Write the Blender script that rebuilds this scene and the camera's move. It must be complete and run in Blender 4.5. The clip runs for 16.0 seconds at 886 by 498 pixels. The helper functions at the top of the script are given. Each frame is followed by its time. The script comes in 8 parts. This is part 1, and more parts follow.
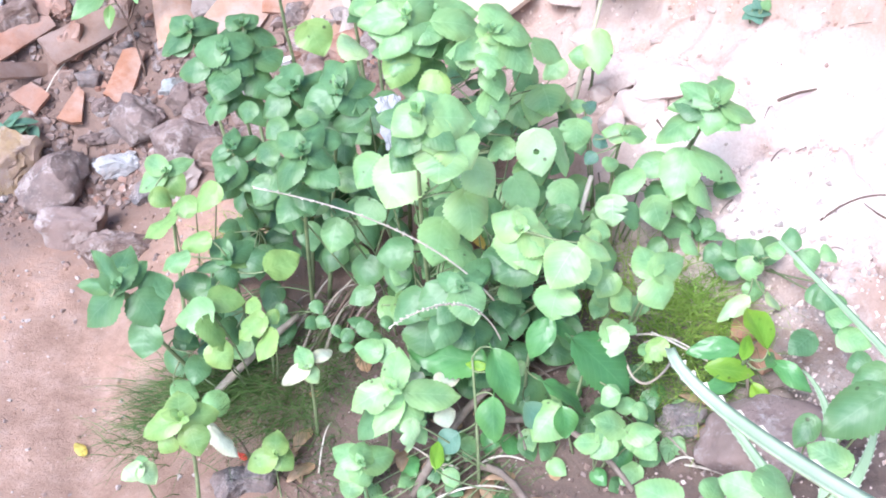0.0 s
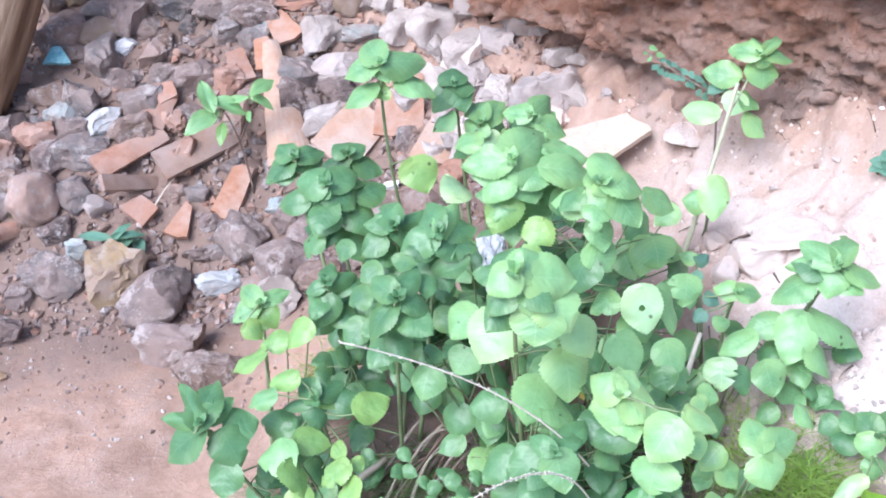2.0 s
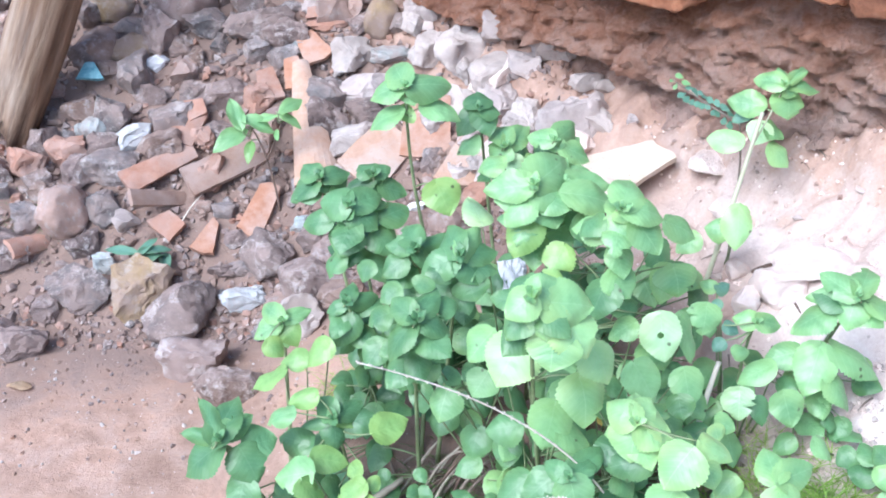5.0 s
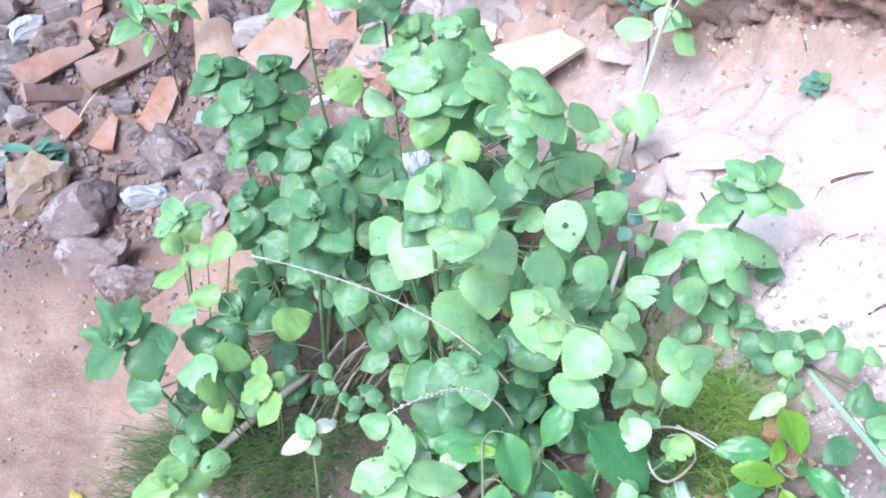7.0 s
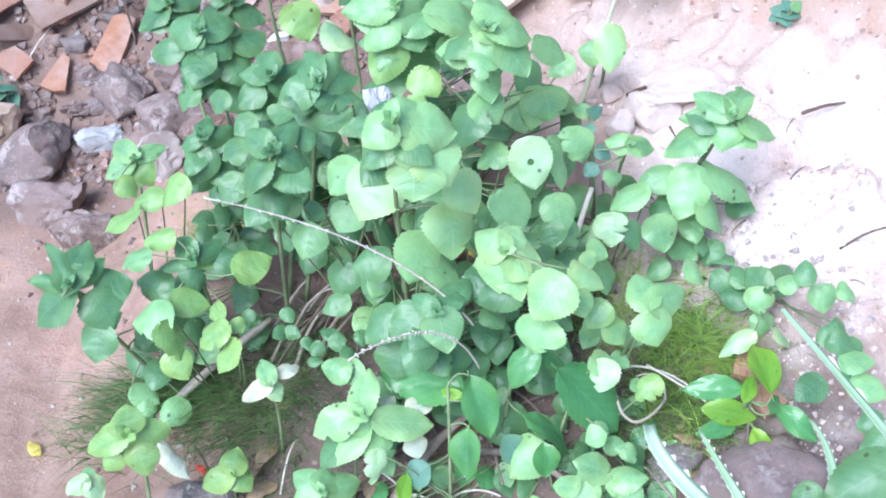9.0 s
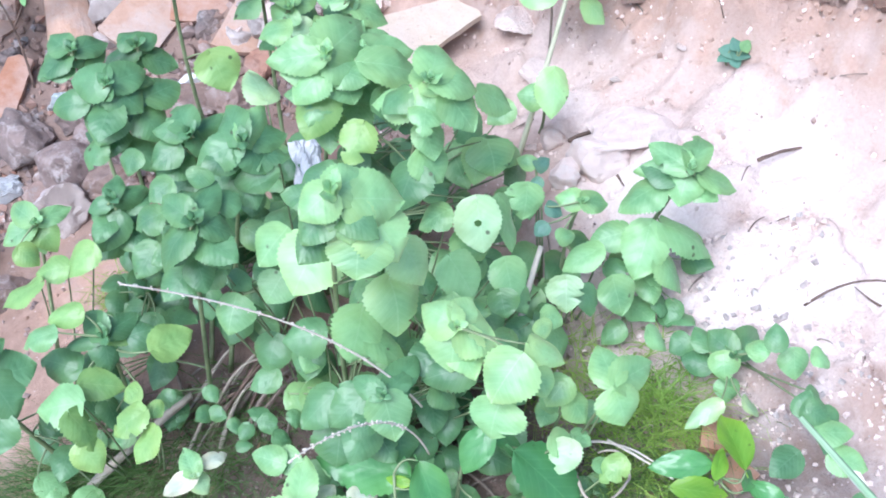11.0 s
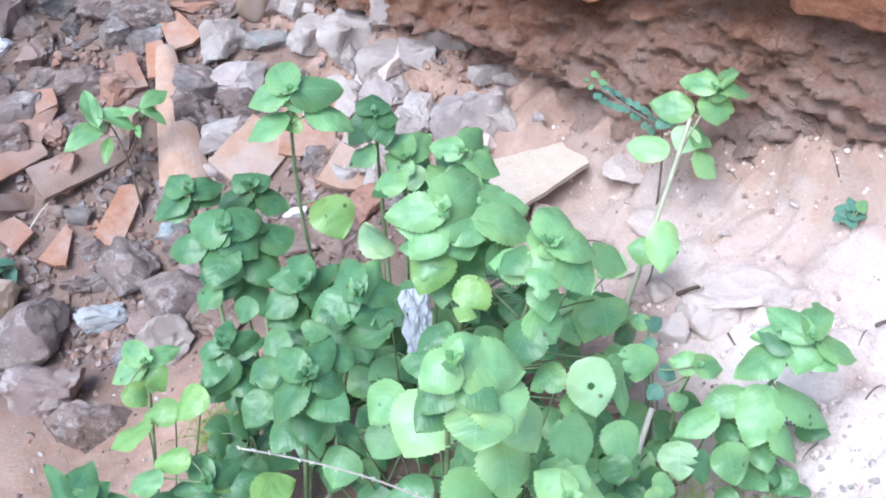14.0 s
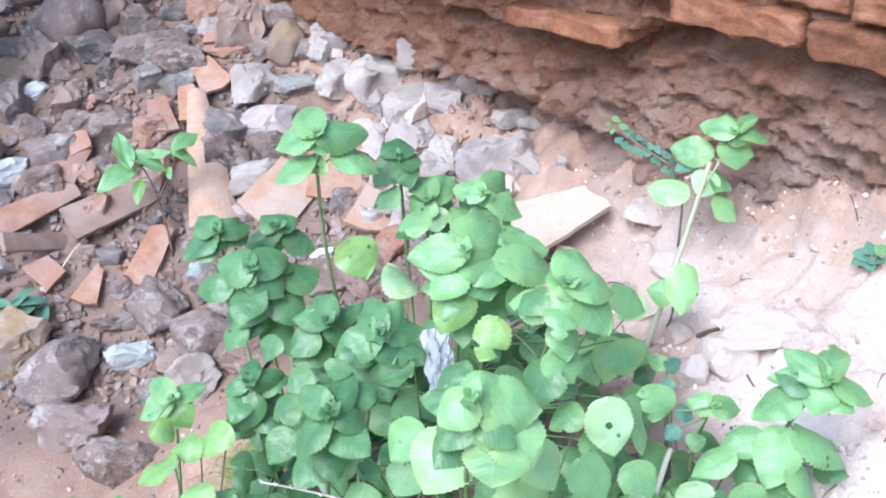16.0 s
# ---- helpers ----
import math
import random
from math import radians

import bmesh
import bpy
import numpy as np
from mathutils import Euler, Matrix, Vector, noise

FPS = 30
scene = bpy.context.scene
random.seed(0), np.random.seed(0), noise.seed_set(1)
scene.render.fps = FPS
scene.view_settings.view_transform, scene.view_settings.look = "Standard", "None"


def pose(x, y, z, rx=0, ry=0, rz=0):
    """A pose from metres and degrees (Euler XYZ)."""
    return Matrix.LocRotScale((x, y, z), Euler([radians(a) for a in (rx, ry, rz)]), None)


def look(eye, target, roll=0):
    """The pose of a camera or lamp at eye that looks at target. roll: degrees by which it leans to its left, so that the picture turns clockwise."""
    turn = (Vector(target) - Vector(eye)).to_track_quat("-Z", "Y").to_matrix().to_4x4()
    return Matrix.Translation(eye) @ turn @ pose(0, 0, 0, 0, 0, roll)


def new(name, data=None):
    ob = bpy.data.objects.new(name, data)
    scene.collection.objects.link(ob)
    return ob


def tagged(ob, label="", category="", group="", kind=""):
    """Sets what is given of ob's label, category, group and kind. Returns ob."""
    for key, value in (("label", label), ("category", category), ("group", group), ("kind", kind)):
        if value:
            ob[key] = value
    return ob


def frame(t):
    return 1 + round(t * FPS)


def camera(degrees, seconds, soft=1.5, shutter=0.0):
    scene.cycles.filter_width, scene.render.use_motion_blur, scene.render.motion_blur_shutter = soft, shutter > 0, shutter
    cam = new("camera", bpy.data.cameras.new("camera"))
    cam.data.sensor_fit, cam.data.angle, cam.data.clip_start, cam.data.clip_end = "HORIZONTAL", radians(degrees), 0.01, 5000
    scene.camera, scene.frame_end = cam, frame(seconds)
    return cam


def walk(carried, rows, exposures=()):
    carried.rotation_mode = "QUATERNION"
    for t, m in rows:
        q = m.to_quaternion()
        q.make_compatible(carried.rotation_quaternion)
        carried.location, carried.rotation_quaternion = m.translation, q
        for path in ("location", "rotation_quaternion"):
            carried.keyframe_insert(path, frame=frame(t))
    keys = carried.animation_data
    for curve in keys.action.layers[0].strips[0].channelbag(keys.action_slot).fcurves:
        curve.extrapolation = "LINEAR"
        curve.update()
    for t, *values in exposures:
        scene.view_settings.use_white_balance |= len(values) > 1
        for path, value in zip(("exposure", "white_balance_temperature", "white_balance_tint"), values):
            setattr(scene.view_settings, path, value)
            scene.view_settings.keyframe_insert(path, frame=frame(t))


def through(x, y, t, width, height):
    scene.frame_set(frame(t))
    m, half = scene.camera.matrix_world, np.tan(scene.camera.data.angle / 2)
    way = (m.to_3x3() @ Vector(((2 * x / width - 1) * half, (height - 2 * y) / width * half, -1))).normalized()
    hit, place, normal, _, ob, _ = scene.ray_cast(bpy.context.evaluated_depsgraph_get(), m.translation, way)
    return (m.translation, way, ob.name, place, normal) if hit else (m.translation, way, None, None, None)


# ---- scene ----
cam = camera(39.5, 16.0, soft=1.9)
ROWS = [
    (0.0, -0.0351, -0.103, 1.5979, 51.598, 0.834, -9.314),
    (0.5, -0.0368, -0.1019, 1.5966, 53.048, 0.48, -10.688),
    (1.0, -0.013, -0.0423, 1.6134, 55.808, 1.335, -6.533),
    (1.5, 0.0011, -0.0111, 1.6167, 56.326, 1.841, -4.222),
    (2.0, -0.0003, 0.0028, 1.6135, 56.211, 1.489, -3.343),
    (2.5, 0.0022, 0.0101, 1.6227, 57.06, 2.782, -2.15),
    (3.0, 0.003, 0.0037, 1.6339, 58.999, 2.705, -1.375),
    (3.5, 0.0, 0.0, 1.6319, 59.0, 2.323, -0.0),
    (4.0, 0.0053, 0.0021, 1.6301, 58.796, 1.843, 0.036),
    (4.5, 0.0067, 0.0042, 1.6292, 58.542, 1.821, 0.138),
    (5.0, 0.011, -0.005, 1.6231, 57.168, 1.117, -1.511),
    (7.5, 0.0395, 0.0289, 1.5831, 50.746, -0.43, -5.53),
    (8.0, 0.0401, 0.0395, 1.5755, 49.228, -0.439, -6.124),
    (8.5, 0.0361, 0.0412, 1.5742, 50.541, -0.379, -5.977),
    (9.0, 0.0511, 0.0561, 1.5596, 49.728, -0.623, -6.572),
    (9.5, 0.0781, 0.1023, 1.5462, 50.366, 0.262, -6.172),
    (10.0, 0.0325, 0.1519, 1.5295, 51.339, -2.063, -9.584),
    (12.5, 0.0269, 0.2452, 1.5064, 49.586, -2.533, -11.001),
    (13.0, 0.0176, 0.2507, 1.5224, 51.364, -2.371, -9.908),
    (13.5, 0.0118, 0.2654, 1.534, 53.316, -1.571, -9.003),
    (14.0, -0.0107, 0.2683, 1.5501, 55.704, -1.895, -6.657),
    (14.5, -0.0206, 0.264, 1.5537, 56.619, -1.793, -4.603),
    (15.0, -0.0177, 0.2584, 1.556, 56.874, -1.809, -4.048),
    (15.5, -0.0015, 0.2509, 1.5622, 57.358, -1.84, -5.181),
    (16.0, -0.0044, 0.2395, 1.5676, 57.6, -1.435, -5.344),
]
EXPOSURES = [(0.0, 0.78, 5600, 17), (1.5, 0.63, 5500, 15), (3.5, 0.67, 5350, 10), (5.0, 0.70, 5350, 10), (7.5, 0.64, 5200, 12), (9.0, 0.61, 5200, 12), (12.5, 0.47, 5300, 12), (13.5, 0.46, 5250, 9), (14.5, 0.47, 5250, 8), (16.0, 0.58, 5300, 8)]
walk(cam, [(t, pose(x, y, z, rx, ry, rz)) for t, x, y, z, rx, ry, rz in ROWS], EXPOSURES)

# ---- light: bright hazy day, high soft sun ----
SUN_ELEV, SUN_ROT = 50.0, 220.0
world = bpy.data.worlds.new("sky")
scene.world = world
world.use_nodes = True
wn = world.node_tree
sky = wn.nodes.new("ShaderNodeTexSky")
sky.sky_type, sky.sun_disc = "NISHITA", False
sky.dust_density = 3.0
sky.sun_elevation, sky.sun_rotation = radians(SUN_ELEV), radians(SUN_ROT)
wn.nodes["Background"].inputs["Strength"].default_value = 0.15
wn.links.new(sky.outputs[0], wn.nodes["Background"].inputs["Color"])
sun = new("sun", bpy.data.lights.new("sun", "SUN"))
sun.data.energy, sun.data.angle, sun.data.color = 2.5, radians(36), (1.0, 0.955, 0.90)
az = radians(SUN_ROT)
sun_from = Vector((math.sin(az) * math.cos(radians(SUN_ELEV)), math.cos(az) * math.cos(radians(SUN_ELEV)), math.sin(radians(SUN_ELEV))))
sun.matrix_world = look(sun_from * 20, (0, 0, 0))


# ---- materials ----
def material(name, build):
    mat = bpy.data.materials.new(name)
    mat.use_nodes = True
    tree = mat.node_tree
    build(tree, tree.nodes["Principled BSDF"])
    return mat


def node(tree, kind, **inputs):
    n = tree.nodes.new(kind)
    for key, value in inputs.items():
        n.inputs[key.replace("_", " ")].default_value = value
    return n


def noise_tex(tree, scale, detail=6.0, rough=0.6, coords=None):
    n = node(tree, "ShaderNodeTexNoise", Scale=scale, Detail=detail, Roughness=rough)
    if coords is not None:
        tree.links.new(coords, n.inputs["Vector"])
    return n.outputs["Fac"]


def ramp(tree, fac, *stops):
    n = tree.nodes.new("ShaderNodeValToRGB")
    e = n.color_ramp.elements
    while len(e) < len(stops):
        e.new(0.5)
    for el, (p, c) in zip(e, stops):
        el.position, el.color = p, (*c, 1)
    tree.links.new(fac, n.inputs[0])
    return n.outputs["Color"]


def mix(tree, fac, a, b, how="MIX"):
    n = tree.nodes.new("ShaderNodeMix")
    n.data_type, n.blend_type = "RGBA", how
    for key, v in ((0, fac), (6, a), (7, b)):
        if hasattr(v, "links"):
            tree.links.new(v, n.inputs[key])
        else:
            n.inputs[key].default_value = v if key == 0 else (*v, 1)
    return n.outputs[2]


def bump(tree, bsdf, height, strength=0.4, distance=0.004):
    n = node(tree, "ShaderNodeBump", Strength=strength, Distance=distance)
    tree.links.new(height, n.inputs["Height"])
    tree.links.new(n.outputs[0], bsdf.inputs["Normal"])


def coords(tree, which="Object"):
    return tree.nodes.new("ShaderNodeTexCoord").outputs[which]


def geo(tree, which="Position"):
    return tree.nodes.new("ShaderNodeNewGeometry").outputs[which]


def object_random(tree):
    return tree.nodes.new("ShaderNodeObjectInfo").outputs["Random"]


def across(tree, p, wobble, ax, ay, off):
    """ax * x + ay * y + off, its edge made uneven by a noise."""
    sep = tree.nodes.new("ShaderNodeSeparateXYZ")
    tree.links.new(p, sep.inputs[0])
    value = None
    for source, gain in ((sep.outputs[0], ax), (sep.outputs[1], ay), (wobble, 0.6)):
        m = tree.nodes.new("ShaderNodeMath")
        m.operation = "MULTIPLY_ADD"
        tree.links.new(source, m.inputs[0])
        m.inputs[1].default_value = gain
        if value is None:
            m.inputs[2].default_value = off - 0.3
        else:
            tree.links.new(value, m.inputs[2])
        value = m.outputs[0]
    return value


def soil_build(tree, bsdf):
    p = geo(tree)
    big = noise_tex(tree, 2.2, 4, 0.55, p)
    mid = noise_tex(tree, 14, 8, 0.65, p)
    fine = noise_tex(tree, 160, 5, 0.7, p)
    col = ramp(tree, mid, (0.3, (0.30, 0.195, 0.145)), (0.5, (0.435, 0.295, 0.225)), (0.72, (0.53, 0.39, 0.32)))
    patch = ramp(tree, noise_tex(tree, 3.4, 7, 0.68, p), (0.36, (0.74, 0.72, 0.70)), (0.5, (1, 1, 1)), (0.64, (1.22, 1.18, 1.14)))
    col = mix(tree, 1.0, col, patch, "MULTIPLY")
    # pale lime dust lies on the bank under the wall, dark litter soil and painted shade under the plants
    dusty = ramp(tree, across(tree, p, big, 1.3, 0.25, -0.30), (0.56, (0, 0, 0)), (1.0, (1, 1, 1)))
    litter_shade = ramp(tree, across(tree, p, mid, -0.5, -0.9, 2.0), (0.34, (0, 0, 0)), (0.62, (0.9, 0.9, 0.9)))
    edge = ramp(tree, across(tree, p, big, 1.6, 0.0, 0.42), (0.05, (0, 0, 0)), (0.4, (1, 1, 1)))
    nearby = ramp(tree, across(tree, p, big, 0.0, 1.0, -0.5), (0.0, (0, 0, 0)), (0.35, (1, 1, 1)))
    litter_shade = mix(tree, 1.0, litter_shade, nearby, "MULTIPLY")
    col = mix(tree, mix(tree, 1.0, litter_shade, edge, "MULTIPLY"), col, (0.135, 0.105, 0.09))
    heap = ramp(tree, across(tree, p, mid, -0.06, 1.0, -1.83), (0.12, (0, 0, 0)), (0.35, (0.8, 0.8, 0.8)))
    col = mix(tree, heap, col, (0.222, 0.163, 0.137))
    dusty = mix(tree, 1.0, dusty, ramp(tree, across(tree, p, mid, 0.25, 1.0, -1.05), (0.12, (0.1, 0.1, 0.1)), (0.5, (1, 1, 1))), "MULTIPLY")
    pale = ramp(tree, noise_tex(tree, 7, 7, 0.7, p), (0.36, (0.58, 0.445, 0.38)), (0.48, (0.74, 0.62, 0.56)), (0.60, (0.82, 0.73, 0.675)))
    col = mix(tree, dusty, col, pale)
    # crumbs of red adobe along the foot of the wall
    foot = ramp(tree, across(tree, p, mid, 0.769, 0.639, -1.535), (0.13, (0, 0, 0)), (0.29, (0.95, 0.95, 0.95)))
    col = mix(tree, foot, col, ramp(tree, mid, (0.35, (0.29, 0.175, 0.13)), (0.5, (0.44, 0.295, 0.225)), (0.7, (0.58, 0.42, 0.345))))
    col = mix(tree, ramp(tree, fine, (0.32, (0.22, 0.22, 0.22)), (0.6, (0, 0, 0))), col, (0.33, 0.2, 0.15))
    grit = node(tree, "ShaderNodeTexVoronoi", Scale=90.0)
    tree.links.new(p, grit.inputs["Vector"])
    speck = ramp(tree, grit.outputs["Distance"], (0.06, (1, 1, 1)), (0.16, (0, 0, 0)))
    pick = ramp(tree, noise_tex(tree, 30, 2, 0.5, p), (0.55, (0, 0, 0)), (0.62, (1, 1, 1)))
    col = mix(tree, mix(tree, 1.0, speck, pick, "MULTIPLY"), col, (0.75, 0.66, 0.6))
    tree.links.new(col, bsdf.inputs["Base Color"])
    bsdf.inputs["Roughness"].default_value = 0.95
    bump(tree, bsdf, mix(tree, 0.3, mid, fine), 0.9, 0.012)


def adobe_build(tree, bsdf):
    p = geo(tree)
    mid = noise_tex(tree, 11, 10, 0.72, p)
    fine = noise_tex(tree, 120, 5, 0.7, p)
    col = ramp(tree, mid, (0.28, (0.27, 0.11, 0.06)), (0.47, (0.53, 0.255, 0.152)), (0.72, (0.74, 0.47, 0.355)))
    pale = ramp(tree, noise_tex(tree, 4, 6, 0.65, p), (0.54, (0, 0, 0)), (0.70, (0.65, 0.65, 0.65)))
    col = mix(tree, pale, col, (0.55, 0.375, 0.30))
    clots = node(tree, "ShaderNodeTexVoronoi", Scale=46.0)
    clots.feature = "DISTANCE_TO_EDGE"
    warp = mix(tree, 0.06, p, node_color(tree, 14, p))
    tree.links.new(warp, clots.inputs["Vector"])
    gaps = ramp(tree, clots.outputs["Distance"], (0.0, (0.35, 0.35, 0.35)), (0.14, (0, 0, 0)))
    some = ramp(tree, noise_tex(tree, 17, 4, 0.6, p), (0.45, (0, 0, 0)), (0.6, (1, 1, 1)))
    gaps = mix(tree, 1.0, gaps, some, "MULTIPLY")
    col = mix(tree, gaps, col, (0.17, 0.075, 0.045))
    specks = ramp(tree, fine, (0.68, (0, 0, 0)), (0.75, (0.7, 0.7, 0.7)))
    col = mix(tree, specks, col, (0.62, 0.47, 0.39))
    # grey-pink dust washed onto the lower face, which leans out
    turn = node(tree, "ShaderNodeMapping")
    turn.inputs["Rotation"].default_value = (radians(90), 0, 0)
    tree.links.new(p, turn.inputs["Vector"])
    washed = ramp(tree, across(tree, turn.outputs[0], mid, 0.50, 1.0, 0.53), (0.06, (0, 0, 0)), (0.34, (0.9, 0.9, 0.9)))
    washed = mix(tree, 1.0, washed, ramp(tree, noise_tex(tree, 9, 8, 0.7, p), (0.34, (0.35, 0.35, 0.35)), (0.56, (1, 1, 1))), "MULTIPLY")
    col = mix(tree, washed, col, (0.68, 0.51, 0.435))
    tree.links.new(col, bsdf.inputs["Base Color"])
    bsdf.inputs["Roughness"].default_value = 0.95
    rough = mix(tree, 0.4, noise_tex(tree, 30, 10, 0.8, p), fine)
    bump(tree, bsdf, mix(tree, 0.5, rough, gaps, "SUBTRACT"), 1.0, 0.03)


def node_color(tree, scale, p):
    n = node(tree, "ShaderNodeTexNoise", Scale=scale, Detail=4.0)
    tree.links.new(p, n.inputs["Vector"])
    return n.outputs["Color"]


def brick_build(tree, bsdf):
    p = geo(tree)
    mid = noise_tex(tree, 13, 9, 0.72, p)
    fine = noise_tex(tree, 140, 4, 0.7, p)
    col = ramp(tree, mid, (0.3, (0.13, 0.052, 0.028)), (0.5, (0.325, 0.143, 0.076)), (0.7, (0.46, 0.255, 0.165)))
    tint = ramp(tree, object_random(tree), (0.0, (0.75, 0.72, 0.70)), (1.0, (1.1, 1.05, 1.0)))
    col = mix(tree, 1.0, col, tint, "MULTIPLY")
    col = mix(tree, ramp(tree, fine, (0.30, (0.6, 0.6, 0.6)), (0.42, (0, 0, 0))), col, (0.10, 0.045, 0.028))
    tree.links.new(col, bsdf.inputs["Base Color"])
    bsdf.inputs["Roughness"].default_value = 0.92
    bump(tree, bsdf, mix(tree, 0.5, mid, fine), 0.9, 0.01)


def stone_material(name, a, b, c, film=(0.35, 0.265, 0.235), least=0.6, most=1.45, scale_of=(0.56, 0.515, 0.49)):
    def build(tree, bsdf):
        p = coords(tree)
        world_p = geo(tree)
        mid = noise_tex(tree, 2.4, 9, 0.72, p)
        fine = noise_tex(tree, 16, 7, 0.78, p)
        col = ramp(tree, mid, (0.3, a), (0.52, b), (0.75, c))
        hsv = node(tree, "ShaderNodeHueSaturation", Saturation=1.15)
        vary = node(tree, "ShaderNodeMapRange")
        vary.inputs["To Min"].default_value, vary.inputs["To Max"].default_value = least, most
        tree.links.new(object_random(tree), vary.inputs["Value"])
        tree.links.new(vary.outputs[0], hsv.inputs["Value"])
        tree.links.new(col, hsv.inputs["Color"])
        col = hsv.outputs[0]
        # whitish crust in patches, reddish dust settled unevenly, small pits
        crust = ramp(tree, noise_tex(tree, 26, 9, 0.8, world_p), (0.51, (0, 0, 0)), (0.60, (0.85, 0.85, 0.85)))
        col = mix(tree, crust, col, scale_of)
        dust = ramp(tree, noise_tex(tree, 11, 8, 0.72, world_p), (0.37, (0, 0, 0)), (0.58, (0.75, 0.75, 0.75)))
        col = mix(tree, dust, col, film)
        pits = ramp(tree, fine, (0.24, (0.7, 0.7, 0.7)), (0.38, (0, 0, 0)))
        col = mix(tree, pits, col, (0.11, 0.085, 0.075))
        tree.links.new(col, bsdf.inputs["Base Color"])
        bsdf.inputs["Roughness"].default_value = 0.9
        bump(tree, bsdf, mix(tree, 0.6, mid, fine), 0.9, 0.007)
    return material(name, build)


def clay_material(name, a, b, dust):
    def build(tree, bsdf):
        p = geo(tree)
        mid = noise_tex(tree, 18, 7, 0.7, p)
        fine = noise_tex(tree, 150, 4, 0.7, p)
        col = ramp(tree, mid, (0.32, a), (0.68, b))
        hsv = node(tree, "ShaderNodeHueSaturation")
        vary = node(tree, "ShaderNodeMapRange")
        vary.inputs["To Min"].default_value, vary.inputs["To Max"].default_value = 0.82, 1.12
        tree.links.new(object_random(tree), vary.inputs["Value"])
        tree.links.new(vary.outputs[0], hsv.inputs["Value"])
        tree.links.new(col, hsv.inputs["Color"])
        cover = ramp(tree, noise_tex(tree, 10, 8, 0.72, p), (0.42, (0, 0, 0)), (0.62, (0.8, 0.8, 0.8)))
        col = mix(tree, cover, hsv.outputs[0], dust)
        col = mix(tree, ramp(tree, fine, (0.28, (0.5, 0.5, 0.5)), (0.40, (0, 0, 0))), col, (0.16, 0.09, 0.06))
        tree.links.new(col, bsdf.inputs["Base Color"])
        bsdf.inputs["Roughness"].default_value = 0.9
        bump(tree, bsdf, mix(tree, 0.5, mid, fine), 0.6, 0.004)
    return material(name, build)


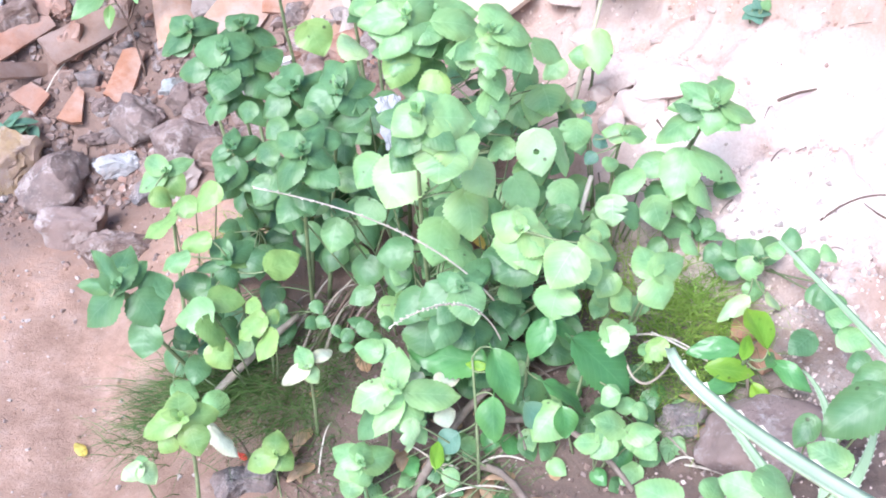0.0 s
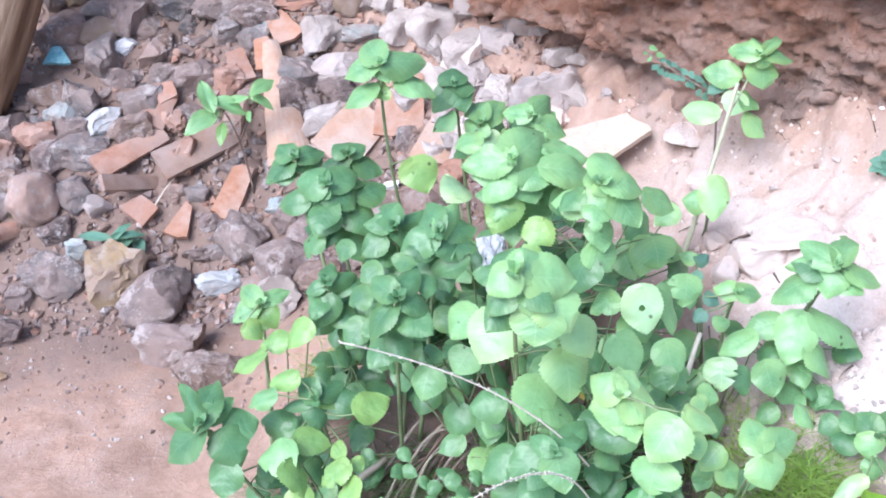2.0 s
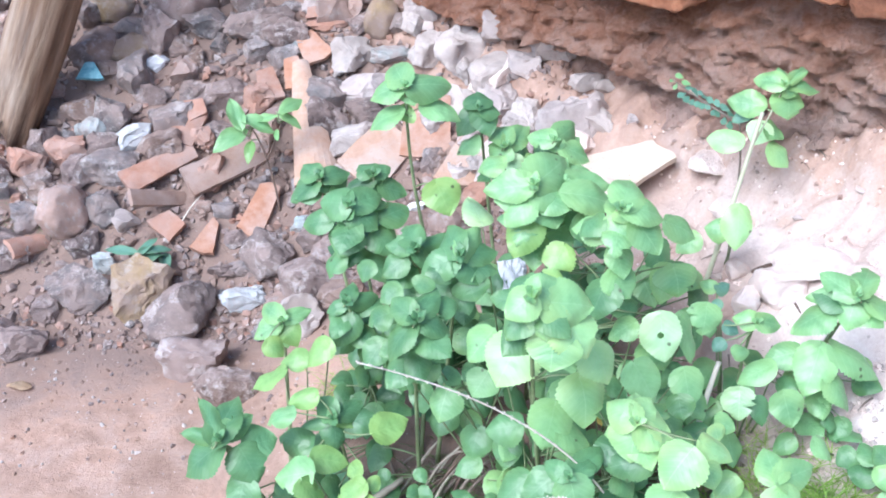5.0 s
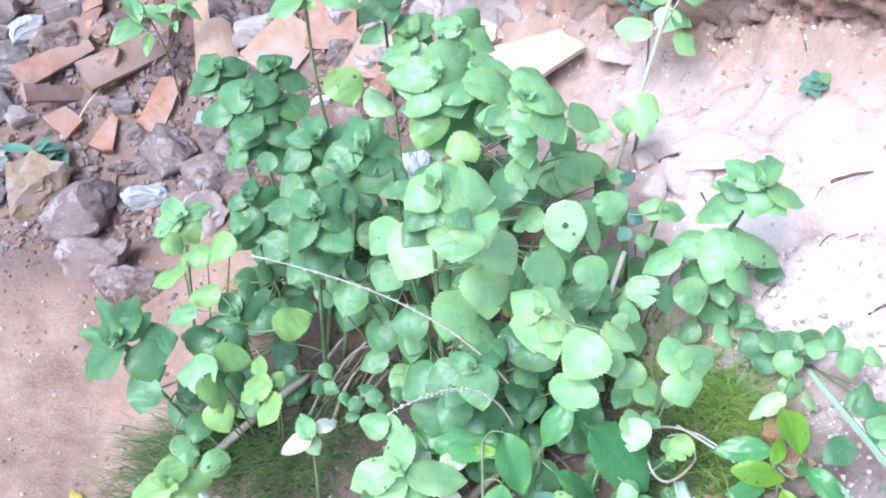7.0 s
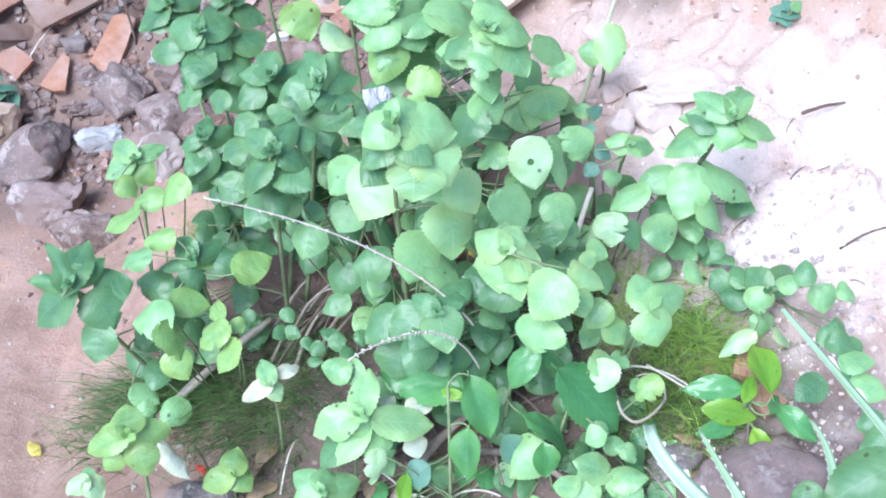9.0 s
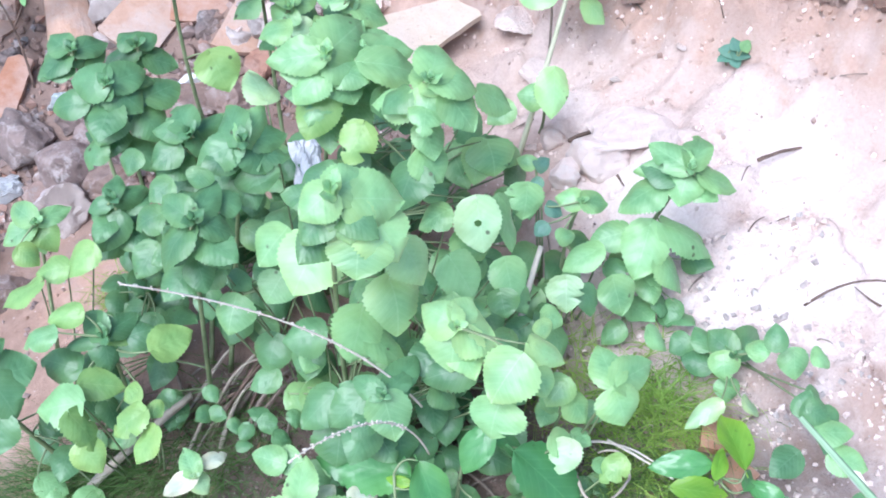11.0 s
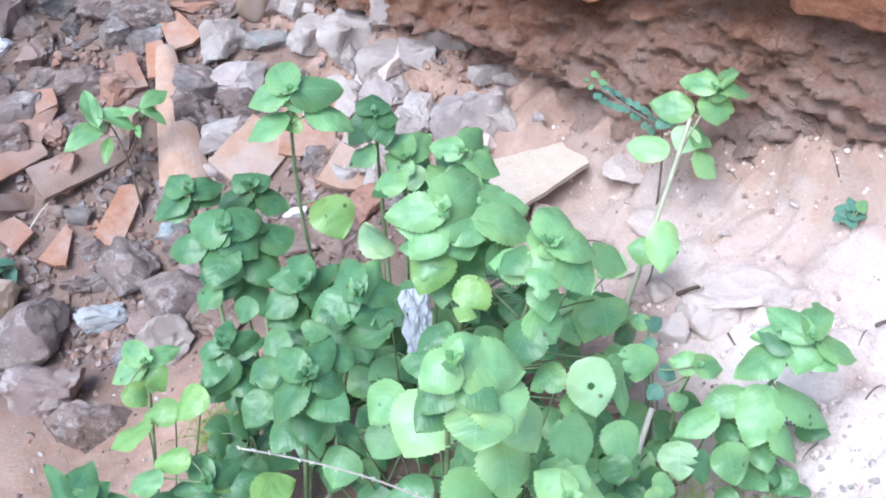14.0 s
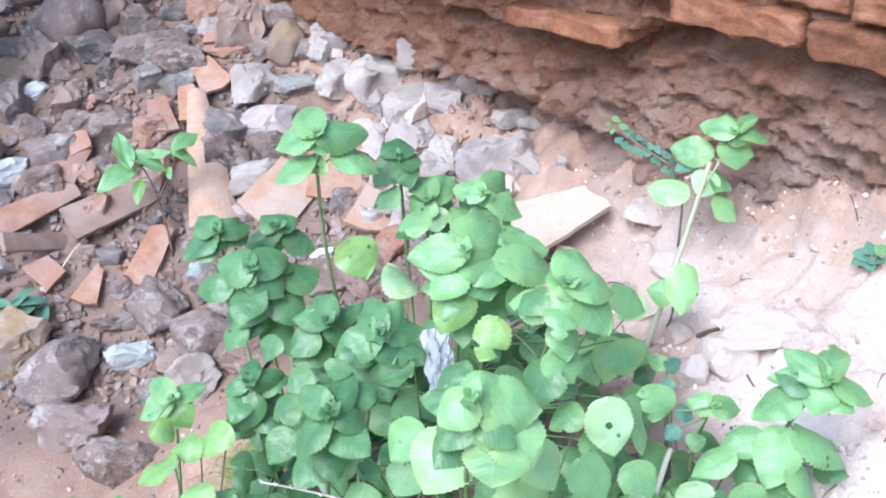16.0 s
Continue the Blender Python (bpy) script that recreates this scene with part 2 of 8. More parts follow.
def leaf_material(name, dark, light, vein, rough=0.42, through=0.17):
    def build(tree, bsdf):
        p = coords(tree)
        sep = tree.nodes.new("ShaderNodeSeparateXYZ")
        tree.links.new(p, sep.inputs[0])
        mottle = noise_tex(tree, 2.2, 4, 0.5, p)
        col = ramp(tree, mottle, (0.25, dark), (0.75, light))
        hsv = node(tree, "ShaderNodeHueSaturation")
        vary = node(tree, "ShaderNodeMapRange")
        vary.inputs["To Min"].default_value, vary.inputs["To Max"].default_value = 0.78, 1.2
        tree.links.new(object_random(tree), vary.inputs["Value"])
        tree.links.new(vary.outputs[0], hsv.inputs["Value"])
        hue = node(tree, "ShaderNodeMapRange")
        hue.inputs["To Min"].default_value, hue.inputs["To Max"].default_value = 0.508, 0.493
        tree.links.new(object_random(tree), hue.inputs["Value"])
        tree.links.new(hue.outputs[0], hsv.inputs["Hue"])
        tree.links.new(col, hsv.inputs["Color"])
        # midrib and side veins, drawn along the blade
        ab = tree.nodes.new("ShaderNodeMath")
        ab.operation = "ABSOLUTE"
        tree.links.new(sep.outputs[0], ab.inputs[0])
        rib = ramp(tree, ab.outputs[0], (0.0, (0.34, 0.34, 0.34)), (0.018, (0, 0, 0)))
        run = tree.nodes.new("ShaderNodeMath")
        run.operation = "MULTIPLY_ADD"
        tree.links.new(ab.outputs[0], run.inputs[0])
        run.inputs[1].default_value = -0.8
        tree.links.new(sep.outputs[1], run.inputs[2])
        wave = tree.nodes.new("ShaderNodeMath")
        wave.operation = "PINGPONG"
        tree.links.new(run.outputs[0], wave.inputs[0])
        wave.inputs[1].default_value = 0.07
        side = ramp(tree, wave.outputs[0], (0.0, (0.14, 0.14, 0.14)), (0.02, (0, 0, 0)))
        # the blade yellows a little towards its margin, in cloudy patches
        far = node(tree, "ShaderNodeVectorMath")
        far.operation = "DISTANCE"
        tree.links.new(p, far.inputs[0])
        far.inputs[1].default_value = (0, 0.52, 0)
        margin = ramp(tree, far.outputs["Value"], (0.16, (0, 0, 0)), (0.46, (0.75, 0.75, 0.75)))
        margin = mix(tree, 1.0, margin, ramp(tree, noise_tex(tree, 9, 3, 0.5, geo(tree)), (0.35, (0.2, 0.2, 0.2)), (0.65, (1, 1, 1))), "MULTIPLY")
        col = mix(tree, margin, hsv.outputs[0], (light[0] * 1.22, light[1] * 1.04, light[2] * 0.82))
        col = mix(tree, mix(tree, 1.0, rib, side, "ADD"), col, vein)
        # a few dark nibbled spots, on some blades more than on others
        cells = node(tree, "ShaderNodeTexVoronoi", Scale=42.0)
        tree.links.new(geo(tree), cells.inputs["Vector"])
        spot = ramp(tree, cells.outputs["Distance"], (0.09, (0.85, 0.85, 0.85)), (0.16, (0, 0, 0)))
        some = ramp(tree, noise_tex(tree, 24, 2, 0.5, geo(tree)), (0.56, (0, 0, 0)), (0.60, (1, 1, 1)))
        col = mix(tree, mix(tree, 1.0, spot, some, "MULTIPLY"), col, (0.06, 0.075, 0.03))
        tree.links.new(col, bsdf.inputs["Base Color"])
        bsdf.inputs["Roughness"].default_value = rough
        bsdf.inputs["Sheen Weight"].default_value = 0.03
        bsdf.inputs["Specular IOR Level"].default_value = 0.65
        bump(tree, bsdf, mix(tree, 0.5, wave.outputs[0], mottle), 0.5, 0.008)
        glow = tree.nodes.new("ShaderNodeBsdfTranslucent")
        tree.links.new(col, glow.inputs["Color"])
        both = tree.nodes.new("ShaderNodeMixShader")
        both.inputs[0].default_value = through
        tree.links.new(bsdf.outputs[0], both.inputs[1])
        tree.links.new(glow.outputs[0], both.inputs[2])
        tree.links.new(both.outputs[0], tree.nodes["Material Output"].inputs["Surface"])
    return material(name, build)


def plain_material(name, a, b, scale=20, rough=0.8, bump_strength=0.4):
    def build(tree, bsdf):
        p = coords(tree)
        fac = noise_tex(tree, scale, 6, 0.65, p)
        tree.links.new(ramp(tree, fac, (0.32, a), (0.68, b)), bsdf.inputs["Base Color"])
        bsdf.inputs["Roughness"].default_value = rough
        bump(tree, bsdf, fac, bump_strength, 0.004)
    return material(name, build)


def wood_build(tree, bsdf):
    p = coords(tree)
    m = node(tree, "ShaderNodeMapping", Scale=(15.0, 15.0, 1.0))
    tree.links.new(p, m.inputs[0])
    grain = noise_tex(tree, 2.2, 9, 0.72, m.outputs[0])
    m2 = node(tree, "ShaderNodeMapping", Scale=(5.0, 5.0, 0.7))
    tree.links.new(p, m2.inputs[0])
    blot = noise_tex(tree, 2.6, 5, 0.6, m2.outputs[0])
    col = ramp(tree, grain, (0.33, (0.085, 0.05, 0.032)), (0.46, (0.20, 0.122, 0.073)), (0.66, (0.42, 0.31, 0.215)))
    col = mix(tree, ramp(tree, blot, (0.42, (0, 0, 0)), (0.62, (0.6, 0.6, 0.6))), col, (0.54, 0.465, 0.385))
    rust = ramp(tree, noise_tex(tree, 3.1, 4, 0.6, m2.outputs[0]), (0.5, (0, 0, 0)), (0.65, (0.6, 0.6, 0.6)))
    col = mix(tree, rust, col, (0.27, 0.15, 0.08))
    # shade painted on one flank as darker brown; the foot has dark streaks along the grain
    sep = tree.nodes.new("ShaderNodeSeparateXYZ")
    tree.links.new(p, sep.inputs[0])
    flank = tree.nodes.new("ShaderNodeMath")
    flank.operation = "MULTIPLY_ADD"
    tree.links.new(blot, flank.inputs[0])
    flank.inputs[1].default_value = -0.10
    tree.links.new(sep.outputs[1], flank.inputs[2])
    side_shade = node(tree, "ShaderNodeMapRange")
    for key, v in (("From Min", -0.065), ("From Max", -0.035), ("To Min", 0.85), ("To Max", 0.0)):
        side_shade.inputs[key].default_value = v
    tree.links.new(flank.outputs[0], side_shade.inputs["Value"])
    col = mix(tree, side_shade.outputs[0], col, ramp(tree, grain, (0.35, (0.12, 0.065, 0.035)), (0.62, (0.26, 0.15, 0.085))))
    foot_dark = node(tree, "ShaderNodeMapRange")
    for key, v in (("From Min", 0.06), ("From Max", 0.20), ("To Min", 0.75), ("To Max", 0.0)):
        foot_dark.inputs[key].default_value = v
    tree.links.new(sep.outputs[2], foot_dark.inputs["Value"])
    streak = mix(tree, 1.0, foot_dark.outputs[0], ramp(tree, grain, (0.40, (1, 1, 1)), (0.56, (0, 0, 0))), "MULTIPLY")
    col = mix(tree, streak, col, (0.05, 0.032, 0.024))
    tree.links.new(col, bsdf.inputs["Base Color"])
    bsdf.inputs["Roughness"].default_value = 0.7
    bump(tree, bsdf, grain, 1.0, 0.012)


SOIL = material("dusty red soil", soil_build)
ADOBE = material("eroded red adobe", adobe_build)
BRICK = material("old fired brick", brick_build)
WOOD = material("weathered wood", wood_build)
GREY = stone_material("grey stone", (0.101, 0.094, 0.095), (0.189, 0.180, 0.181), (0.334, 0.317, 0.317))
MAUVE = stone_material("mauve stone", (0.128, 0.099, 0.094), (0.220, 0.173, 0.162), (0.334, 0.273, 0.255))
BROWN = stone_material("brown stone", (0.117, 0.077, 0.059), (0.211, 0.149, 0.119), (0.324, 0.243, 0.203))
PALE = stone_material("pale stone", (0.43, 0.385, 0.365), (0.57, 0.52, 0.49), (0.70, 0.65, 0.62), (0.50, 0.42, 0.38), 0.7, 1.25, (0.60, 0.555, 0.53))
OCHRE = stone_material("ochre stone", (0.23, 0.165, 0.098), (0.33, 0.25, 0.158), (0.44, 0.36, 0.255), least=0.75, most=1.2, scale_of=(0.46, 0.40, 0.34))
BLUE = stone_material("blue-grey stone", (0.34, 0.38, 0.38), (0.46, 0.52, 0.52), (0.58, 0.62, 0.62))
DARK = stone_material("dark stone", (0.103, 0.086, 0.082), (0.181, 0.150, 0.142), (0.275, 0.232, 0.219))
DUSTY = stone_material("dust-caked stone", (0.36, 0.315, 0.30), (0.51, 0.455, 0.44), (0.66, 0.60, 0.58), (0.54, 0.455, 0.42), 0.85, 1.25)
CHALK = stone_material("bluish-white stone", (0.46, 0.50, 0.52), (0.62, 0.66, 0.68), (0.74, 0.77, 0.78), (0.55, 0.53, 0.52), 0.95, 1.15)
CLAY = clay_material("orange clay", (0.37, 0.17, 0.095), (0.52, 0.285, 0.19), (0.48, 0.345, 0.285))
CLAY_DULL = clay_material("dusty red clay", (0.32, 0.16, 0.105), (0.45, 0.265, 0.195), (0.40, 0.30, 0.26))
CLAY_DUSTY = clay_material("dust-caked brown clay", (0.25, 0.155, 0.115), (0.35, 0.235, 0.18), (0.37, 0.285, 0.25))
CLAY_PALE = clay_material("pale buff clay", (0.44, 0.275, 0.19), (0.58, 0.40, 0.305), (0.50, 0.415, 0.37))
CRUST = stone_material("crusted pale earth", (0.66, 0.54, 0.48), (0.78, 0.66, 0.60), (0.85, 0.75, 0.69), (0.80, 0.68, 0.62), 1.0, 1.1, (0.84, 0.76, 0.71))
CLAY_LIGHT = clay_material("bleached buff clay", (0.50, 0.40, 0.30), (0.63, 0.52, 0.42), (0.60, 0.51, 0.44))
EARTH = stone_material("caked earth", (0.29, 0.205, 0.17), (0.41, 0.30, 0.255), (0.52, 0.395, 0.345))
STEM = plain_material("pale green stem", (0.17, 0.23, 0.10), (0.30, 0.37, 0.20), 30, 0.7)
STEM_PALE = plain_material("pale bare stem", (0.42, 0.44, 0.28), (0.60, 0.60, 0.44), 30, 0.7)
STEM_WOODY = plain_material("grey woody stem", (0.16, 0.122, 0.097), (0.30, 0.255, 0.212), 40, 0.85)
STEM_DARK = plain_material("dark twig", (0.09, 0.06, 0.045), (0.2, 0.14, 0.11), 40, 0.85)
STRAW = plain_material("dry straw stem", (0.56, 0.51, 0.42), (0.76, 0.71, 0.62), 40, 0.8)
STRAW_DULL = plain_material("weathered pale stem", (0.34, 0.29, 0.23), (0.52, 0.46, 0.38), 40, 0.85)
GRASS = plain_material("fine green grass", (0.06, 0.13, 0.035), (0.16, 0.27, 0.075), 6, 0.6)
MOSS = plain_material("yellow-green feathery weed", (0.19, 0.34, 0.05), (0.38, 0.52, 0.10), 6, 0.6)
ALOE = plain_material("pale green aloe", (0.30, 0.46, 0.25), (0.46, 0.62, 0.39), 10, 0.45)
ALOE_PALE = plain_material("bleached aloe", (0.38, 0.53, 0.32), (0.56, 0.68, 0.48), 10, 0.45)
CHIP = plain_material("turquoise glaze", (0.06, 0.26, 0.34), (0.30, 0.54, 0.58), 70, 0.3)
WHITE = plain_material("white plaster", (0.70, 0.70, 0.70), (0.85, 0.85, 0.86), 20, 0.8)
# the first two tones hold painted light: shaded left leaves, sunlit middle ones
TONES = [
    leaf_material("blue-green leaf", (0.079, 0.202, 0.081), (0.142, 0.308, 0.134), (0.21, 0.38, 0.21)),
    leaf_material("green leaf", (0.158, 0.35, 0.135), (0.275, 0.51, 0.232), (0.38, 0.61, 0.33)),
    leaf_material("yellow-green leaf", (0.165, 0.335, 0.095), (0.27, 0.465, 0.155), (0.36, 0.54, 0.22)),
    leaf_material("light green leaf", (0.25, 0.50, 0.195), (0.37, 0.62, 0.292), (0.45, 0.67, 0.37)),
    leaf_material("bleached leaf", (0.30, 0.52, 0.25), (0.43, 0.64, 0.36), (0.50, 0.69, 0.43)),
    leaf_material("glossy dark leaf", (0.065, 0.225, 0.07), (0.12, 0.345, 0.115), (0.20, 0.44, 0.17), 0.3, 0.2),
    leaf_material("glossy lime leaf", (0.19, 0.44, 0.04), (0.32, 0.60, 0.07), (0.40, 0.64, 0.14), 0.36, 0.4),
    leaf_material("teal leaf", (0.085, 0.215, 0.15), (0.16, 0.33, 0.24), (0.24, 0.42, 0.32), 0.55, 0.2),
    leaf_material("yellow fallen leaf", (0.62, 0.50, 0.08), (0.80, 0.68, 0.18), (0.82, 0.72, 0.3)),
    leaf_material("dry brown leaf", (0.34, 0.22, 0.13), (0.52, 0.38, 0.26), (0.6, 0.46, 0.34)),
    leaf_material("red petal", (0.55, 0.06, 0.04), (0.75, 0.14, 0.08), (0.7, 0.2, 0.12)),
    leaf_material("dead white leaf", (0.46, 0.56, 0.40), (0.66, 0.72, 0.58), (0.72, 0.77, 0.64)),
]


# ---- mesh helpers ----
def mesh_of(name, bm, mats, smooth=True):
    me = bpy.data.meshes.new(name)
    if smooth:
        for f in bm.faces:
            f.smooth = True
    bm.to_mesh(me)
    bm.free()
    for m in mats if isinstance(mats, (list, tuple)) else [mats]:
        me.materials.append(m)
    return me


def thing(name, at, label, category, group="", kind=""):
    """An Empty at the thing's base, which parents its parts."""
    e = new(name)
    e.empty_display_size = 0.05
    e.location = at
    return tagged(e, label, category, group, kind)


def part(name, me, parent, m=None, label=""):
    """A mesh as one part under a thing whose place is known; m is its pose in the world."""
    ob = new(name, me)
    ob.parent = parent
    stand = Matrix.Identity(4)
    up = parent
    while up is not None:
        stand = up.matrix_basis @ stand
        up = up.parent
    ob.matrix_basis = stand.inverted() @ (m if m is not None else Matrix.Identity(4))
    if label:
        ob["label"] = label
    return ob


def axes(origin, y, z, scale=1.0):
    """A pose whose Y runs along y and whose Z is nearest to z."""
    y = Vector(y).normalized()
    x = y.cross(Vector(z)).normalized()
    z = x.cross(y)
    m = Matrix((x, y, z)).transposed().to_4x4() @ Matrix.Scale(scale, 4)
    m.translation = Vector(origin)
    return m


def add_tube(bm, pts, r0, r1, sides=6):
    """A round tapered tube along points."""
    rings, n = [], len(pts)
    for i, p in enumerate(pts):
        d = (Vector(pts[min(i + 1, n - 1)]) - Vector(pts[max(i - 1, 0)])).normalized()
        a = d.orthogonal().normalized() if i == 0 else (a - d * a.dot(d)).normalized()
        b = d.cross(a)
        r = r0 + (r1 - r0) * i / (n - 1)
        rings.append([bm.verts.new(Vector(p) + (a * math.cos(k * math.tau / sides) + b * math.sin(k * math.tau / sides)) * r) for k in range(sides)])
    for u, v in zip(rings, rings[1:]):
        for k in range(sides):
            bm.faces.new((u[k], u[(k + 1) % sides], v[(k + 1) % sides], v[k]))
    bm.faces.new(rings[0][::-1])
    bm.faces.new(rings[-1])


def tube_mesh(name, pts, r0, r1, mat, sides=6):
    bm = bmesh.new()
    add_tube(bm, pts, r0, r1, sides)
    return mesh_of(name, bm, mat)


def bend(a, b, c, n=8):
    """Points along the quadratic curve from a to c, drawn towards b."""
    a, b, c = Vector(a), Vector(b), Vector(c)
    return [a * (1 - t) ** 2 + b * (2 * t * (1 - t)) + c * t ** 2 for t in (i / n for i in range(n + 1))]


# ---- ground: flat yard, bank rising to the wall, heap rising behind ----
def lump(x, y, z=0.0):
    return noise.noise(Vector((x, y, z)))


def ground_base(x, y):
    bank = 0.45 * min(max((x + 0.42) / 1.15, 0.0), 1.2) * (0.66 + 0.34 * min(max((y - 1.05) / 0.6, 0.0), 1.0))
    heap = 0.6 * min(max(y - 2.22, 0.0), 1.6) * min(max((1.3 - x) / 0.6, 0.0), 1.0)
    fade = min(max((4.5 - abs(x)) / 2.0, 0.0), 1.0)
    return math.hypot(bank, heap) * fade


def ground_z(x, y):
    z = ground_base(x, y)
    off = (0.45 - x) * 0.769 + (2.33 - y) * 0.639
    if abs(x) < 3 and off > -0.5:
        z += (0.085 + 0.03 * lump(x * 21, y * 21, 2.2) + 0.02 * lump(x * 37, y * 37, 6.2) + 0.14 * min(max(x - 0.62, 0.0), 0.5)) * math.exp(-max(off - 0.02, 0.0) / 0.07) * min(max((x + 0.3) / 0.5, 0.0), 1.0)
    rough = min(max((z - 0.01) / 0.12, 0.12), 1.0)
    z += rough * (0.028 * lump(x * 5, y * 5, 3.1) + 0.014 * lump(x * 13, y * 13, 7.7) + 0.007 * lump(x * 29, y * 29, 1.3))
    # crumbled earth fallen from the wall
    if abs(x) < 2 and 0.0 < off < 0.4 and x > 0.3:
        z += (1 - off / 0.4) * (0.014 * lump(x * 17, y * 17, 9.1) + 0.012 * lump(x * 33, y * 33, 4.1) + 0.008 * abs(lump(x * 60, y * 60, 8.4)))
    # cracked plates of crust on the bank
    crust = min(max((x - 0.42) / 0.12, 0.0), 1.0) * (abs(x) < 2)
    if crust and 0.8 < y < 2.6:
        wx, wy = x + 0.05 * lump(x * 9, y * 9, 2.0), y + 0.05 * lump(x * 9, y * 9, 8.0)
        far, cells = noise.voronoi(Vector((wx * 9, wy * 12, 0.5)))
        z += crust * (0.024 * lump(cells[0].x * 3.1, cells[0].y * 3.1, 4.4) - 0.013 * max(0.0, 1 - (far[1] - far[0]) * 9))
    return z + 0.004 * lump(x * 9, y * 9, 5.5)


def spread(lo, hi, step, far):
    """Even steps from lo to hi, then ever longer ones out to far."""
    v = [lo + i * step for i in range(int((hi - lo) / step) + 1)]
    d = step
    while v[-1] < far:
        d *= 1.5
        v.append(v[-1] + d)
        v.insert(0, v[0] - d)
    return v


def build_ground():
    xs, ys = spread(-1.5, 1.2, 0.01, 60), spread(0.6, 3.4, 0.01, 60)
    verts = [(x, y, ground_z(x, y)) for y in ys for x in xs]
    w = len(xs)
    faces = [(j * w + i, j * w + i + 1, (j + 1) * w + i + 1, (j + 1) * w + i) for j in range(len(ys) - 1) for i in range(w - 1)]
    me = bpy.data.meshes.new("ground")
    me.from_pydata(verts, [], faces)
    me.polygons.foreach_set("use_smooth", [True] * len(me.polygons))
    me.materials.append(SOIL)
    tagged(new("ground", me), "dusty reddish earth rising in a pale crumbly bank", "ground", kind="structure")


build_ground()

# ---- old wall: eroded adobe foot with fired brick courses above ----
WALL_O, WALL_A, WALL_N = Vector((0.45, 2.33, 0)), Vector((0.639, -0.769, 0)), Vector((-0.769, -0.639, 0))


def wall_point(s, z, q):
    return WALL_O + WALL_A * s + WALL_N * q + Vector((0, 0, z))


def along(v, *stops):
    """A line through (place, value) stops."""
    for (a, p), (b, q) in zip(stops, stops[1:]):
        if v < b:
            return p + (q - p) * max(0.0, (v - a) / (b - a))
    return stops[-1][1]


def step(v):
    v = min(max(v, 0.0), 1.0)
    return v * v * (3 - 2 * v)


def wall_q(s, z):
    """How far the worn face stands out at s along the wall and height z."""
    wob = 0.012 * lump(s * 9, z * 3, 1.0) + 0.006 * lump(s * 26, z * 9, 5.0)
    ledge = along(s, (-0.93, 0.516), (-0.42, 0.487), (-0.22, 0.524), (0.16, 0.535), (1.0, 0.56)) + wob
    course = along(s, (-0.9, 0.655), (-0.13, 0.690), (0.20, 0.772), (0.29, 0.822), (0.5, 0.835), (1.2, 0.865)) + 0.6 * wob
    q = 0.028 * lump(s * 3.2, z * 5, 2.0) + 0.016 * lump(s * 8, z * 14, 4.0) + 0.028 * lump(s * 15, z * 26, 6.0) + 0.024 * lump(s * 36, z * 52, 9.0) + 0.014 * lump(s * 80, z * 95, 3.0)
    # crumbling lumps parted by cracks
    for size, depth in ((9.0, 0.036), (23.0, 0.022), (52.0, 0.012)):
        far, _ = noise.voronoi(Vector((s * size + 3 * lump(s * 5, z * 5, size), z * size * 1.7, size)))
        q += depth * (min(far[1] - far[0], 0.5) * 1.4 - 0.35 + 0.5 * (far[0] - 0.4))
    # thin beds, each a small broken step
    bed = z * 26 + 1.4 * lump(s * 2.5, z * 2, 7.0) + s * 1.2
    q += 0.011 * (abs((bed % 1.0) - 0.5) * 2) ** 2 * (0.5 + lump(s * 6, math.floor(bed) * 3.7, 2.0))
    under = 1 / (1 + math.exp((s - 0.02) * 12))
    q -= (0.025 + 0.085 * under) * step((ledge - z) / 0.02) * (1 - 0.75 * step((ledge - 0.05 - z) / 0.16))
    q += 0.014 * math.exp(-((z - ledge - 0.02) / 0.02) ** 2) * under
    q += 0.05 * step((z - course) / 0.012) - 0.05 * math.exp(-((course - 0.02 - z) / 0.024) ** 2)
    q += 0.35 * max(0.0, 0.56 - z) * (1 - under)
    return q


def build_wall():
    ss = [-2.0 + i * 0.0075 for i in range(int(3.4 / 0.0075) + 1)]
    zs = [0.25 + i * 0.006 for i in range(int(1.0 / 0.006) + 1)]
    front = [tuple(wall_point(s, z, wall_q(s, z))) for z in zs for s in ss]
    back = [tuple(wall_point(s, z, -0.35)) for z in (zs[0], zs[-1]) for s in ss]
    w, h, k = len(ss), len(zs), len(front)
    faces = [(j * w + i, j * w + i + 1, (j + 1) * w + i + 1, (j + 1) * w + i) for j in range(h - 1) for i in range(w - 1)]
    top, low, high = (h - 1) * w, k, k + w
    for i in range(w - 1):
        faces += [(top + i, top + i + 1, high + i + 1, high + i), (low + i + 1, low + i, high + i, high + i + 1), (i + 1, i, low + i, low + i + 1)]
    me = bpy.data.meshes.new("wall_east")
    me.from_pydata(front + back, [], faces)
    me.polygons.foreach_set("use_smooth", [True] * len(me.polygons))
    me.materials.append(ADOBE)
    return tagged(new("wall_east", me), "old eroded red adobe wall with brick courses", "wall", kind="structure")


wall = build_wall()


